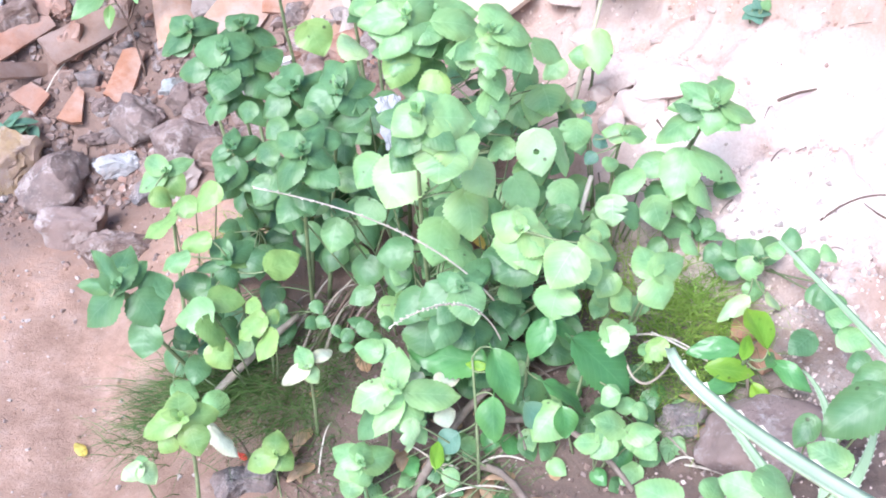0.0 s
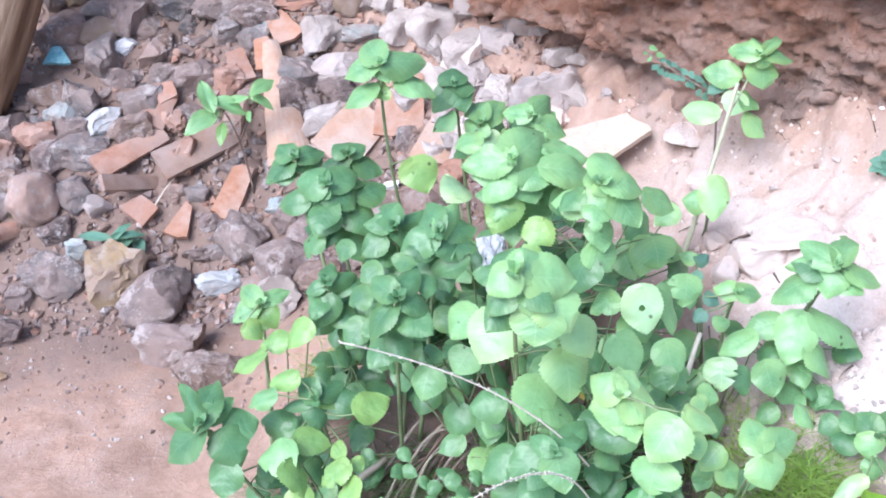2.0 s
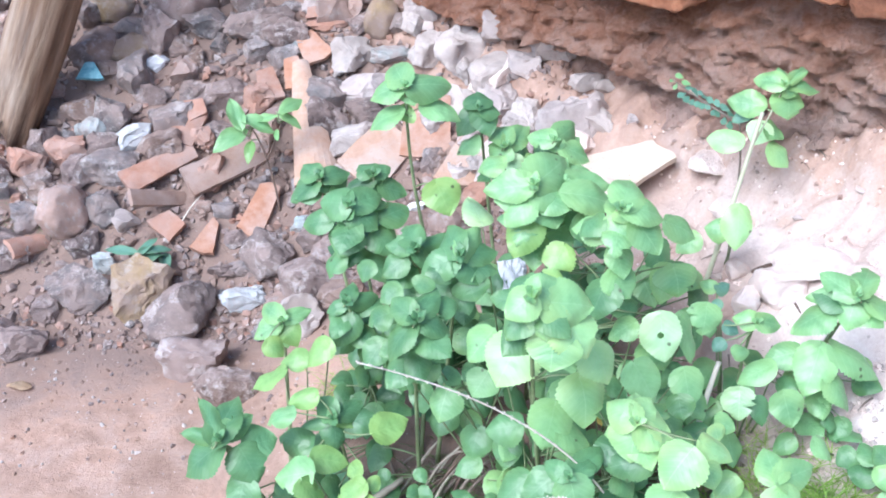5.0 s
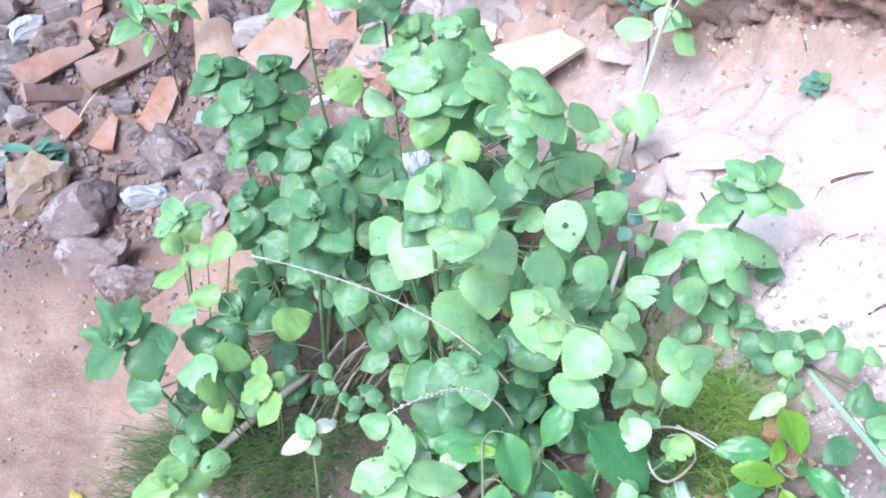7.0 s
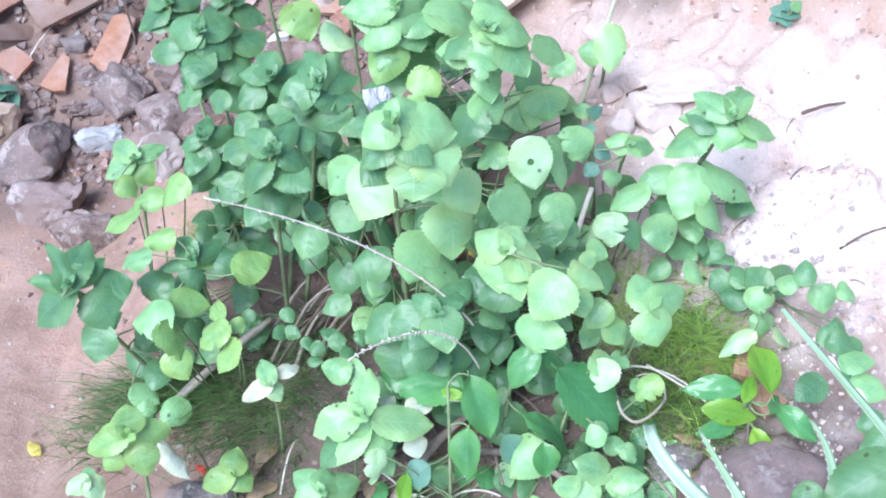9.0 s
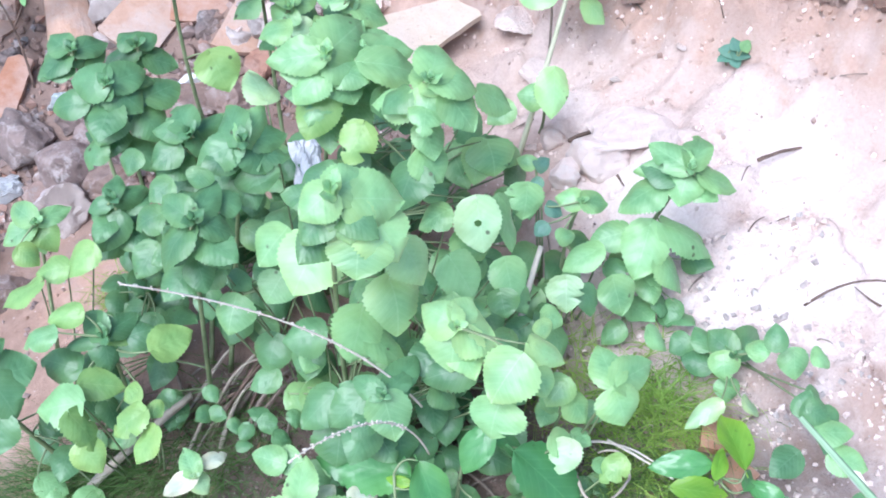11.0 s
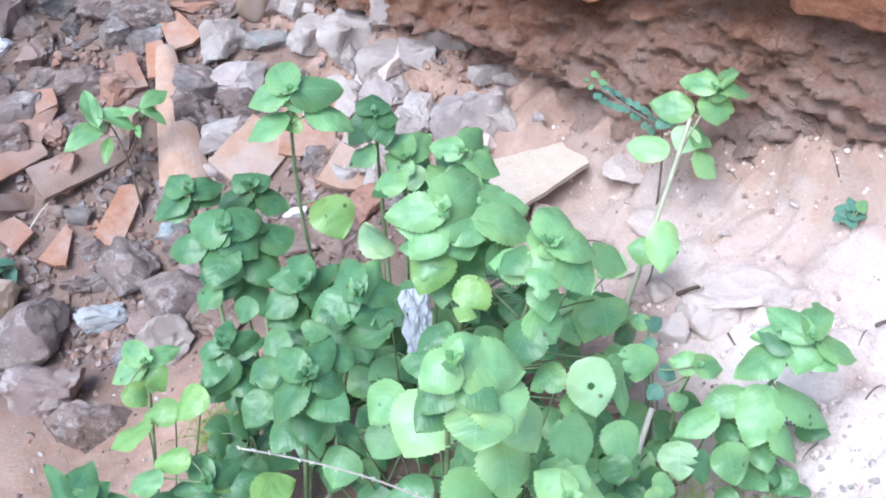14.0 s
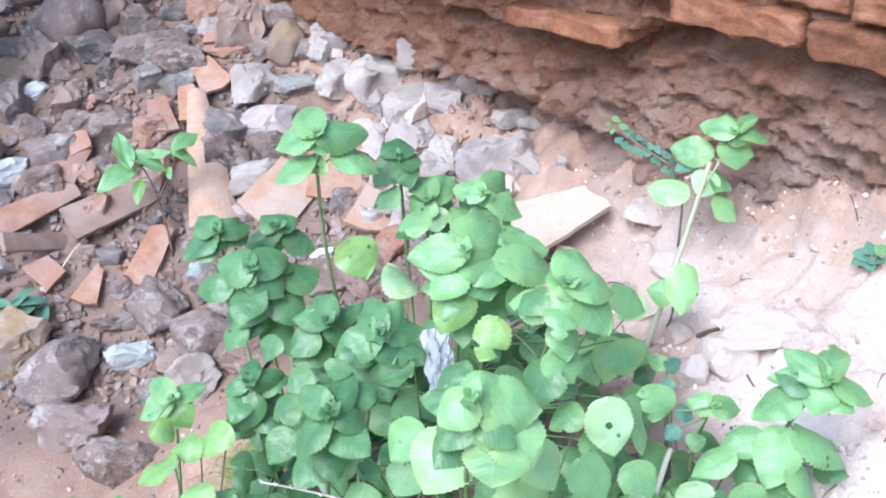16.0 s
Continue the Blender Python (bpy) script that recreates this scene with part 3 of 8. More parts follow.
def brick(s, z, length, height, out, tilt=0.0, seed=0):
    """A worn brick let into the wall, its near face standing out by out."""
    rnd = random.Random(seed)
    bm = bmesh.new()
    bmesh.ops.create_cube(bm, size=1.0)
    bmesh.ops.subdivide_edges(bm, edges=bm.edges[:], cuts=13, use_grid_fill=True)
    off = rnd.uniform(0, 50)
    for v in bm.verts:
        p = Vector((v.co.x * length, v.co.y * 0.14, v.co.z * height))
        r = min(height, 0.04) * 0.28
        inner = Vector((max(-length / 2 + r, min(length / 2 - r, p.x)), max(-0.07 + r, min(0.07 - r, p.y)), max(-height / 2 + r, min(height / 2 - r, p.z))))
        d = p - inner
        if d.length > 1e-6:
            p = inner + d.normalized() * min(d.length, r * 1.15)
        n = noise.noise_vector(Vector((p.x * 16 + off, p.y * 16, p.z * 22)))
        n2 = noise.noise_vector(Vector((p.x * 50 + off, p.y * 50, p.z * 50)))
        far, _ = noise.voronoi(Vector((p.x * 30 + off, p.y * 30, p.z * 40)))
        v.co = p + n * 0.006 + n2 * 0.0045 + noise.noise_vector(p * 120) * 0.0025 + d * 0.5 * (far[1] - far[0] - 0.3)
    me = mesh_of("brick", bm, BRICK)
    m = Matrix((WALL_A, -WALL_N, Vector((0, 0, 1)))).transposed().to_4x4() @ Matrix.Rotation(radians(-tilt), 4, "Y")
    m.translation = wall_point(s, z, out - 0.07)
    part("brick", me, wall, m)


brick(0.045, 0.750, 0.255, 0.038, 0.10, 7.0, 1)
brick(0.375, 0.858, 0.235, 0.050, 0.09, 5.0, 2)
brick(0.655, 0.880, 0.30, 0.054, 0.09, 5.0, 3)
brick(0.98, 0.895, 0.30, 0.05, 0.085, 3.5, 4)
brick(0.20, 0.862, 0.10, 0.036, 0.065, 3.0, 5)
# at the left these unseen upper rows jut out, added to shade the face below
for row, (z, first) in enumerate(((0.88, -0.92), (0.95, -0.78), (1.02, -0.9), (1.09, -0.75))):
    s = first
    for i in range(8):
        pick = random.Random(row * 31 + i)
        length = 0.26 + 0.05 * pick.random()
        brick(s + length / 2, z + 0.03 * s + 0.045 * step((s - 0.05) / 0.2) + 0.006 * pick.uniform(-1, 1), length, 0.042, 0.085 + 0.025 * pick.uniform(-1, 1) + 0.13 * step((0.05 - s) / 0.15), 2 + 2 * pick.uniform(-1, 1), row * 100 + i + 20)
        s += length + 0.014

# ---- stones and broken tiles ----
STONE_KINDS = {"grey": (GREY, "grey rough"), "mauve": (MAUVE, "mauve-grey rough"), "brown": (BROWN, "reddish-brown rough"), "pale": (PALE, "whitish"), "ochre": (OCHRE, "ochre yellow"), "blue": (BLUE, "pale blue-grey"), "dark": (DARK, "dark pitted"), "clay": (CLAY_DULL, "dusty red clay"), "earth": (EARTH, "caked reddish earth"), "crust": (CRUST, "pale crusted earth"), "white": (WHITE, "chalky white"), "dusty": (DUSTY, "pale dust-caked"), "chalk": (CHALK, "bluish-white")}


def rock_mesh(seed, mat, round_=0.3, detail=3):
    """A broken stone about 1 across: a ball cut by random planes, a block where it is angular, then roughened."""
    rnd = random.Random(seed)
    bm = bmesh.new()
    bmesh.ops.create_icosphere(bm, subdivisions=detail, radius=0.70)
    cuts = [(Vector((rnd.gauss(0, 1), rnd.gauss(0, 1), rnd.gauss(0, 1))).normalized(), rnd.uniform(0.36, 0.50) + 0.10 * round_) for _ in range(int(9 - 3 * round_))]
    if round_ < 0.55:
        for axis in range(3):
            for way in (-1, 1):
                n = Vector((rnd.gauss(0, 0.34), rnd.gauss(0, 0.34), rnd.gauss(0, 0.34)))
                n[axis] += way
                cuts.append((n.normalized(), rnd.uniform(0.34, 0.44)))
    off = Vector((rnd.uniform(0, 90), rnd.uniform(0, 90), rnd.uniform(0, 90)))
    rough = 1.0 - 0.45 * round_
    for v in bm.verts:
        p = v.co.copy()
        for n, d in cuts:
            over = p.dot(n) - d
            if over > 0:
                p -= n * over * (1 - 0.25 * round_)
        p *= 1.16 - 0.12 * round_
        chip = noise.turbulence(p * 5.0 + off, 3, True)
        v.co = p + noise.noise_vector(p * 2.0 + off) * 0.10 + rough * (noise.noise_vector(p * 6 + off) * 0.050 + noise.noise_vector(p * 15 + off) * 0.024) - p.normalized() * 0.10 * chip * rough
    me = mesh_of("stone", bm, mat, True)
    me.set_sharp_from_angle(angle=radians(24 + 30 * round_))
    return me


def stone(x, y, w, d, h, kind="grey", turn=0.0, tilt=0.0, round_=0.3, seed=None, sink=0.27, lift=0.0, group="stones of the rubble heap"):
    seed = seed if seed is not None else int(abs(x * 7919 + y * 104729) * 100) % 99991
    mat, word = STONE_KINDS[kind]
    me = rock_mesh(seed, mat, round_, 4 if w > 0.045 else 3)
    ob = new("stone", me)
    z = ground_z(x, y) + h * (0.5 - sink) + lift
    ob.matrix_basis = Matrix.Translation((x, y, z)) @ Euler((radians(tilt), radians(tilt * 0.6), radians(turn))).to_matrix().to_4x4() @ Matrix.Diagonal((w, d, h, 1))
    shape = "rounded" if round_ > 0.6 else "broken"
    big = "large " if w > 0.13 else "small " if w < 0.06 else ""
    return tagged(ob, f"{big}{word} {shape} stone lying in the rubble", "stone", group)


def shard(x, y, z, length, w0, w1, mat, heading, pitch, bank, label, curve=0.0, thick=0.012, ragged=0.12, seed=1, name="tile_shard"):
    """A piece of clay tile: a bowed plate with broken ends."""
    rnd = random.Random(seed)
    slant = (rnd.uniform(-1, 1), rnd.uniform(-1, 1))
    kink = (rnd.uniform(-0.6, 0.6), rnd.uniform(-0.6, 0.6))
    n, k = 12, 8
    bm = bmesh.new()
    grid = {}
    for side in (0, 1):
        for i in range(n + 1):
            t = i / n
            w = w0 + (w1 - w0) * t
            for j in range(k + 1):
                u = j / k * 2 - 1
                yy = (t - 0.5) * length
                if i in (0, n):
                    e = 1 if i else 0
                    yy += (1 if i else -1) * w * (ragged * 0.55 * (slant[e] * u - 0.8 * abs(u - kink[e])) + 0.012 * lump(u * 7 + seed, i * 3.3, seed * 0.37))
                edge = 1 + 0.05 * lump(t * 5, u + seed, 2.2) * abs(u)
                xx = u * w / 2 * edge
                bow = -curve * w * (u * u)
                grid[side, i, j] = bm.verts.new((xx, yy, bow + (thick / 2 if side else -thick / 2) + 0.0015 * lump(xx * 40, yy * 40, seed + side)))
    for side in (0, 1):
        for i in range(n):
            for j in range(k):
                q = [grid[side, i, j], grid[side, i, j + 1], grid[side, i + 1, j + 1], grid[side, i + 1, j]]
                bm.faces.new(q if side else q[::-1])
    for i in range(n):
        for j in (0, k):
            q = [grid[0, i, j], grid[0, i + 1, j], grid[1, i + 1, j], grid[1, i, j]]
            bm.faces.new(q if j == 0 else q[::-1])
    for j in range(k):
        for i in (0, n):
            q = [grid[0, i, j], grid[1, i, j], grid[1, i, j + 1], grid[0, i, j + 1]]
            bm.faces.new(q if i == 0 else q[::-1])
    bmesh.ops.recalc_face_normals(bm, faces=bm.faces[:])
    ob = new(name, mesh_of(name, bm, mat, False))
    ob.matrix_basis = pose(x, y, z, pitch, bank, 0) @ pose(0, 0, 0, 0, 0, heading)
    return tagged(ob, label, "roof tile", "broken roof tiles")


stone(-1.126, 2.946, 0.150, 0.081, 0.094, "brown", 10, 0, 0.10)
stone(-1.007, 3.087, 0.061, 0.071, 0.076, "grey", 0, 0, 0.30)
stone(-1.011, 3.015, 0.060, 0.056, 0.065, "clay", 0, 0, 0.20)
stone(-0.771, 2.964, 0.075, 0.057, 0.066, "ochre", 0, 0, 0.60)
stone(-0.829, 2.954, 0.062, 0.079, 0.077, "dark", 0, 0, 0.30)
stone(-0.794, 2.865, 0.092, 0.082, 0.096, "brown", 30, 0, 0.85)
stone(-0.720, 2.863, 0.095, 0.055, 0.065, "ochre", 10, 0, 0.80)
stone(-0.723, 2.919, 0.080, 0.040, 0.047, "grey", 0, 0, 0.60)
stone(-0.649, 2.899, 0.092, 0.101, 0.115, "mauve", 15, 0, 0.10)
stone(-0.650, 2.825, 0.059, 0.034, 0.040, "white", 20, 0, 0.10)
stone(-0.700, 2.777, 0.084, 0.096, 0.105, "grey", 20, 0, 0.20)
stone(-0.780, 2.806, 0.094, 0.047, 0.052, "brown", 0, 0, 0.30)
stone(-0.794, 3.040, 0.149, 0.102, 0.119, "dusty", 0, 0, 0.40)
stone(-0.716, 3.035, 0.125, 0.079, 0.093, "mauve", 20, 0, 0.30)
stone(-0.829, 2.838, 0.073, 0.061, 0.071, "dark", 0, 0, 0.30)
stone(-0.544, 3.054, 0.088, 0.076, 0.089, "brown", 0, 0, 0.90)
stone(-0.587, 2.973, 0.113, 0.099, 0.116, "mauve", 10, 0, 0.60)
stone(-0.478, 3.015, 0.081, 0.089, 0.101, "earth", 10, 0, 0.20)
stone(-0.427, 2.982, 0.083, 0.064, 0.075, "dark", 20, 0, 0.30)
stone(-0.425, 3.065, 0.150, 0.075, 0.063, "earth", 25, 0, 0.00)
stone(-0.295, 3.058, 0.097, 0.049, 0.057, "chalk", 5, 0, 0.00)
stone(-0.367, 3.074, 0.072, 0.054, 0.063, "grey", 0, 0, 0.40)
stone(-0.521, 2.917, 0.095, 0.061, 0.071, "grey", 20, 0, 0.20)
stone(-0.412, 2.898, 0.163, 0.082, 0.095, "dark", 10, 0, 0.20)
stone(-0.336, 2.984, 0.073, 0.042, 0.050, "grey", 10, 0, 0.30)
stone(-0.276, 2.977, 0.079, 0.053, 0.062, "clay", 0, 0, 0.30)
stone(-0.255, 2.936, 0.069, 0.047, 0.055, "dusty", 0, 0, 0.20)
stone(-0.194, 2.934, 0.100, 0.102, 0.119, "earth", 5, 0, 0.20)
stone(-0.142, 2.968, 0.104, 0.052, 0.030, "pale", 25, 0, 0.50)
stone(-0.096, 2.943, 0.088, 0.055, 0.064, "mauve", 15, 0, 0.00)
stone(-0.087, 2.874, 0.065, 0.072, 0.081, "ochre", 80, 0, 0.90)
stone(-0.231, 2.897, 0.097, 0.048, 0.018, "clay", 5, 0, 0.10)
stone(-0.166, 2.808, 0.116, 0.084, 0.098, "pale", 10, 0, 0.10)
stone(-0.070, 2.791, 0.100, 0.050, 0.050, "blue", 10, 0, 0.20)
stone(-0.044, 2.850, 0.067, 0.046, 0.054, "grey", 0, 0, 0.30)
stone(-0.025, 2.908, 0.053, 0.039, 0.045, "clay", 0, 0, 0.20)
stone(-0.311, 2.857, 0.111, 0.077, 0.090, "mauve", 10, 0, 0.30)
stone(-0.333, 2.823, 0.071, 0.046, 0.054, "grey", 20, 0, 0.20)
stone(-0.279, 2.835, 0.055, 0.038, 0.045, "blue", 0, 0, 0.20)
stone(-0.219, 2.720, 0.117, 0.087, 0.102, "grey", 0, 0, 0.30)
stone(-0.124, 2.709, 0.125, 0.077, 0.090, "dusty", 10, 0, 0.30)
stone(-0.399, 2.839, 0.068, 0.059, 0.069, "grey", 0, 0, 0.30)
stone(-0.473, 2.730, 0.128, 0.064, 0.068, "mauve", 15, 0, 0.20)
stone(-0.385, 2.717, 0.075, 0.070, 0.082, "clay", 20, 0, 0.10)
stone(-0.809, 2.715, 0.093, 0.049, 0.057, "brown", 0, 0, 0.30)
stone(-0.746, 2.680, 0.079, 0.092, 0.099, "grey", 20, 0, 0.20)
stone(-0.795, 2.656, 0.067, 0.053, 0.062, "blue", 0, 0, 0.30)
stone(-0.681, 2.618, 0.084, 0.055, 0.064, "chalk", 20, 0, 0.20)
stone(-0.837, 2.604, 0.094, 0.071, 0.083, "clay", 10, 0, 0.10)
stone(-0.749, 2.608, 0.087, 0.055, 0.065, "mauve", 20, 0, 0.20)
stone(-0.804, 2.548, 0.099, 0.065, 0.076, "mauve", 30, 0, 0.10)
stone(-0.720, 2.551, 0.131, 0.066, 0.067, "grey", 25, 0, 0.10)
stone(-0.607, 2.596, 0.110, 0.082, 0.096, "brown", 20, 0, 0.20)
stone(-0.589, 2.666, 0.115, 0.083, 0.097, "grey", 10, 0, 0.20)
stone(-0.658, 2.739, 0.071, 0.046, 0.054, "mauve", 0, 0, 0.20)
stone(-0.546, 2.742, 0.076, 0.046, 0.053, "dark", 0, 0, 0.30)
stone(-1.015, 2.562, 0.110, 0.059, 0.069, "mauve", 0, 0, 0.30)
stone(-1.071, 2.507, 0.083, 0.059, 0.068, "blue", 10, 0, 0.20)
stone(-0.986, 2.508, 0.054, 0.035, 0.041, "grey", 0, 0, 0.30)
stone(-0.827, 2.459, 0.083, 0.099, 0.104, "earth", 0, 0, 0.85)
stone(-0.741, 2.466, 0.079, 0.066, 0.077, "grey", 40, 0, 0.40)
stone(-0.904, 2.440, 0.080, 0.059, 0.069, "grey", 0, 0, 0.00)
stone(-1.011, 2.452, 0.099, 0.058, 0.067, "earth", 10, 0, 0.10)
stone(-0.953, 2.374, 0.109, 0.086, 0.100, "mauve", 20, 0, 0.10)
stone(-0.778, 2.391, 0.084, 0.056, 0.065, "mauve", 20, 0, 0.10)
stone(-0.778, 2.295, 0.123, 0.079, 0.092, "grey", 10, 0, 0.10)
stone(-0.631, 2.285, 0.121, 0.099, 0.115, "ochre", 20, 0, 0.15)
stone(-0.533, 2.240, 0.150, 0.114, 0.132, "dark", 30, 0, 0.40)
stone(-0.873, 2.148, 0.112, 0.075, 0.087, "mauve", 15, 0, 0.00)
stone(-1.016, 2.238, 0.122, 0.061, 0.048, "earth", 0, 0, 0.10)
stone(-0.406, 2.266, 0.105, 0.053, 0.062, "chalk", 10, 0, 0.10)
stone(-0.349, 2.342, 0.115, 0.091, 0.106, "dark", 0, 0, 0.40)
stone(-0.236, 2.236, 0.132, 0.095, 0.110, "mauve", 10, 0, 0.30)
stone(-0.161, 2.153, 0.099, 0.067, 0.079, "brown", 20, 0, 0.10)
stone(-0.272, 2.132, 0.103, 0.096, 0.113, "pale", 10, 0, 0.10)
stone(-0.257, 2.364, 0.070, 0.053, 0.062, "dark", 0, 0, 0.30)
stone(-0.272, 2.408, 0.062, 0.040, 0.047, "blue", 0, 0, 0.20)
stone(-0.419, 2.339, 0.062, 0.035, 0.041, "grey", 0, 0, 0.10)
stone(-0.483, 2.064, 0.137, 0.092, 0.108, "mauve", 0, 0, 0.30)
stone(-0.396, 1.960, 0.117, 0.076, 0.089, "brown", 20, 0, 0.20)
stone(-0.482, 2.651, 0.075, 0.055, 0.064, "dark", 0, 0, 0.30)
stone(-0.526, 2.636, 0.051, 0.062, 0.063, "clay", 10, 0, 0.10)
stone(-0.503, 2.541, 0.076, 0.076, 0.088, "clay", 20, 0, 0.00)
stone(-0.162, 2.591, 0.122, 0.063, 0.074, "pale", 10, 0, 0.10)
stone(-0.125, 2.658, 0.091, 0.059, 0.069, "dark", 10, 0, 0.10)
stone(-0.232, 2.644, 0.091, 0.076, 0.089, "mauve", 10, 0, 0.20)
stone(-0.171, 2.527, 0.057, 0.036, 0.042, "dusty", 0, 0, 0.20)
stone(0.205, 2.686, 0.126, 0.078, 0.091, "dusty", 10, 0, 0.25)
stone(0.313, 2.607, 0.104, 0.106, 0.123, "pale", 10, 0, 0.40)
stone(0.376, 2.487, 0.056, 0.040, 0.046, "pale", 0, 0, 0.20)
stone(0.408, 2.464, 0.047, 0.030, 0.035, "pale", 20, 0, 0.10)
stone(0.106, 2.705, 0.118, 0.086, 0.101, "pale", 0, 0, 0.40)
stone(0.015, 2.843, 0.086, 0.064, 0.074, "dusty", 0, 0, 0.30)
stone(0.033, 2.757, 0.090, 0.067, 0.079, "pale", 10, 0, 0.30)
stone(0.175, 2.610, 0.121, 0.065, 0.076, "pale", 20, 0, 0.50)
stone(0.246, 2.589, 0.086, 0.060, 0.070, "dusty", 10, 0, 0.50)
stone(-0.017, 2.392, 0.044, 0.023, 0.027, "white", 0, 0, 0.10)
stone(0.244, 2.730, 0.059, 0.042, 0.049, "brown", 0, 0, 0.30)
stone(-1.074, 2.801, 0.097, 0.048, 0.053, "grey", 0, 0, 0.30)
stone(-1.133, 2.817, 0.065, 0.054, 0.063, "dark", 0, 0, 0.30)
stone(-1.119, 2.856, 0.098, 0.049, 0.048, "earth", 0, 0, 0.30)
stone(-1.100, 2.704, 0.079, 0.040, 0.046, "blue", 0, 0, 0.30)
stone(-0.897, 2.539, 0.066, 0.043, 0.050, "mauve", 0, 0, 0.30)
stone(-0.901, 2.627, 0.061, 0.077, 0.077, "dark", 0, 0, 0.40)
stone(-0.650, 2.491, 0.073, 0.041, 0.048, "mauve", 10, 0, 0.20)
stone(-0.685, 2.433, 0.058, 0.041, 0.048, "dusty", 10, 0, 0.20)
stone(-0.729, 2.357, 0.058, 0.041, 0.048, "blue", 10, 0, 0.20)
stone(-0.462, 2.462, 0.058, 0.036, 0.042, "grey", 0, 0, 0.30)
stone(-0.432, 2.397, 0.051, 0.035, 0.041, "mauve", 0, 0, 0.30)
stone(0.663, 1.733, 0.190, 0.114, 0.030, "crust", 10, 0, 0.1, sink=0.12)
stone(0.599, 1.699, 0.070, 0.062, 0.052, "crust", 0, 0, 0.6)
stone(0.545, 1.683, 0.046, 0.044, 0.040, "crust", 0, 0, 0.5)
stone(0.560, 1.810, 0.039, 0.035, 0.029, "crust", 0, 0, 0.4)
stone(0.592, 1.010, 0.150, 0.105, 0.065, "mauve", 10, 0, 0.75)
stone(0.501, 1.101, 0.064, 0.056, 0.047, "grey", 0, 0, 0.3)
stone(-0.128, 1.246, 0.059, 0.056, 0.050, "grey", 0, 0, 0.3)
stone(0.704, 1.027, 0.063, 0.048, 0.031, "brown", 0, 0, 0.3)
stone(-0.175, 1.250, 0.054, 0.053, 0.050, "grey", 0, 0, 0.4)


# ---- leaning wooden posts ----
def post(x, y, lean_x, lean_y, length, r, seed):
    """A split log: fluted, cracked along the grain, its foot splintered."""
    bm = bmesh.new()
    rings, sides = [], 40
    for i in range(44):
        t = i / 43
        ring = []
        for k in range(sides):
            a = k * math.tau / sides
            ca, sa = math.cos(a), math.sin(a)
            rr = r * (1 + 0.14 * lump(ca * 1.2 + seed, sa * 1.2, t * 1.1) + 0.06 * lump(ca * 4 + seed, sa * 4, t * 2.4))
            crack = abs(lump(ca * 5.5 + seed * 2, sa * 5.5, t * 0.9))
            rr -= r * 0.16 * max(0.0, 1 - crack * 9)
            drop = 0.0
            if i < 7:
                rr *= 0.80 + 0.03 * i
                drop = (0.16 * abs(lump(ca * 6, sa * 6, seed)) + 0.04 * (ca > 0.2)) * (1 - i / 7)
            ring.append(bm.verts.new((ca * rr, sa * rr, t * length + drop)))
        rings.append(ring)
    for u, v in zip(rings, rings[1:]):
        for k in range(sides):
            bm.faces.new((u[k], u[(k + 1) % sides], v[(k + 1) % sides], v[k]))
    bm.faces.new(rings[0][::-1])
    bm.faces.new(rings[-1])
    ob = new("wooden_post", mesh_of("wooden_post", bm, WOOD))
    turn = Vector((lean_x, lean_y, 1)).to_track_quat("Z", "Y").to_matrix().to_4x4()
    ob.matrix_basis = Matrix.Translation((x, y, ground_z(x, y) - 0.03)) @ turn
    return tagged(ob, "weathered split wooden post leaning over the rubble", "post", "wooden posts")


post(-1.005, 2.66, 0.44, 0.22, 1.7, 0.075, 3)
post(-1.13, 3.04, 0.16, 0.12, 1.7, 0.048, 8)


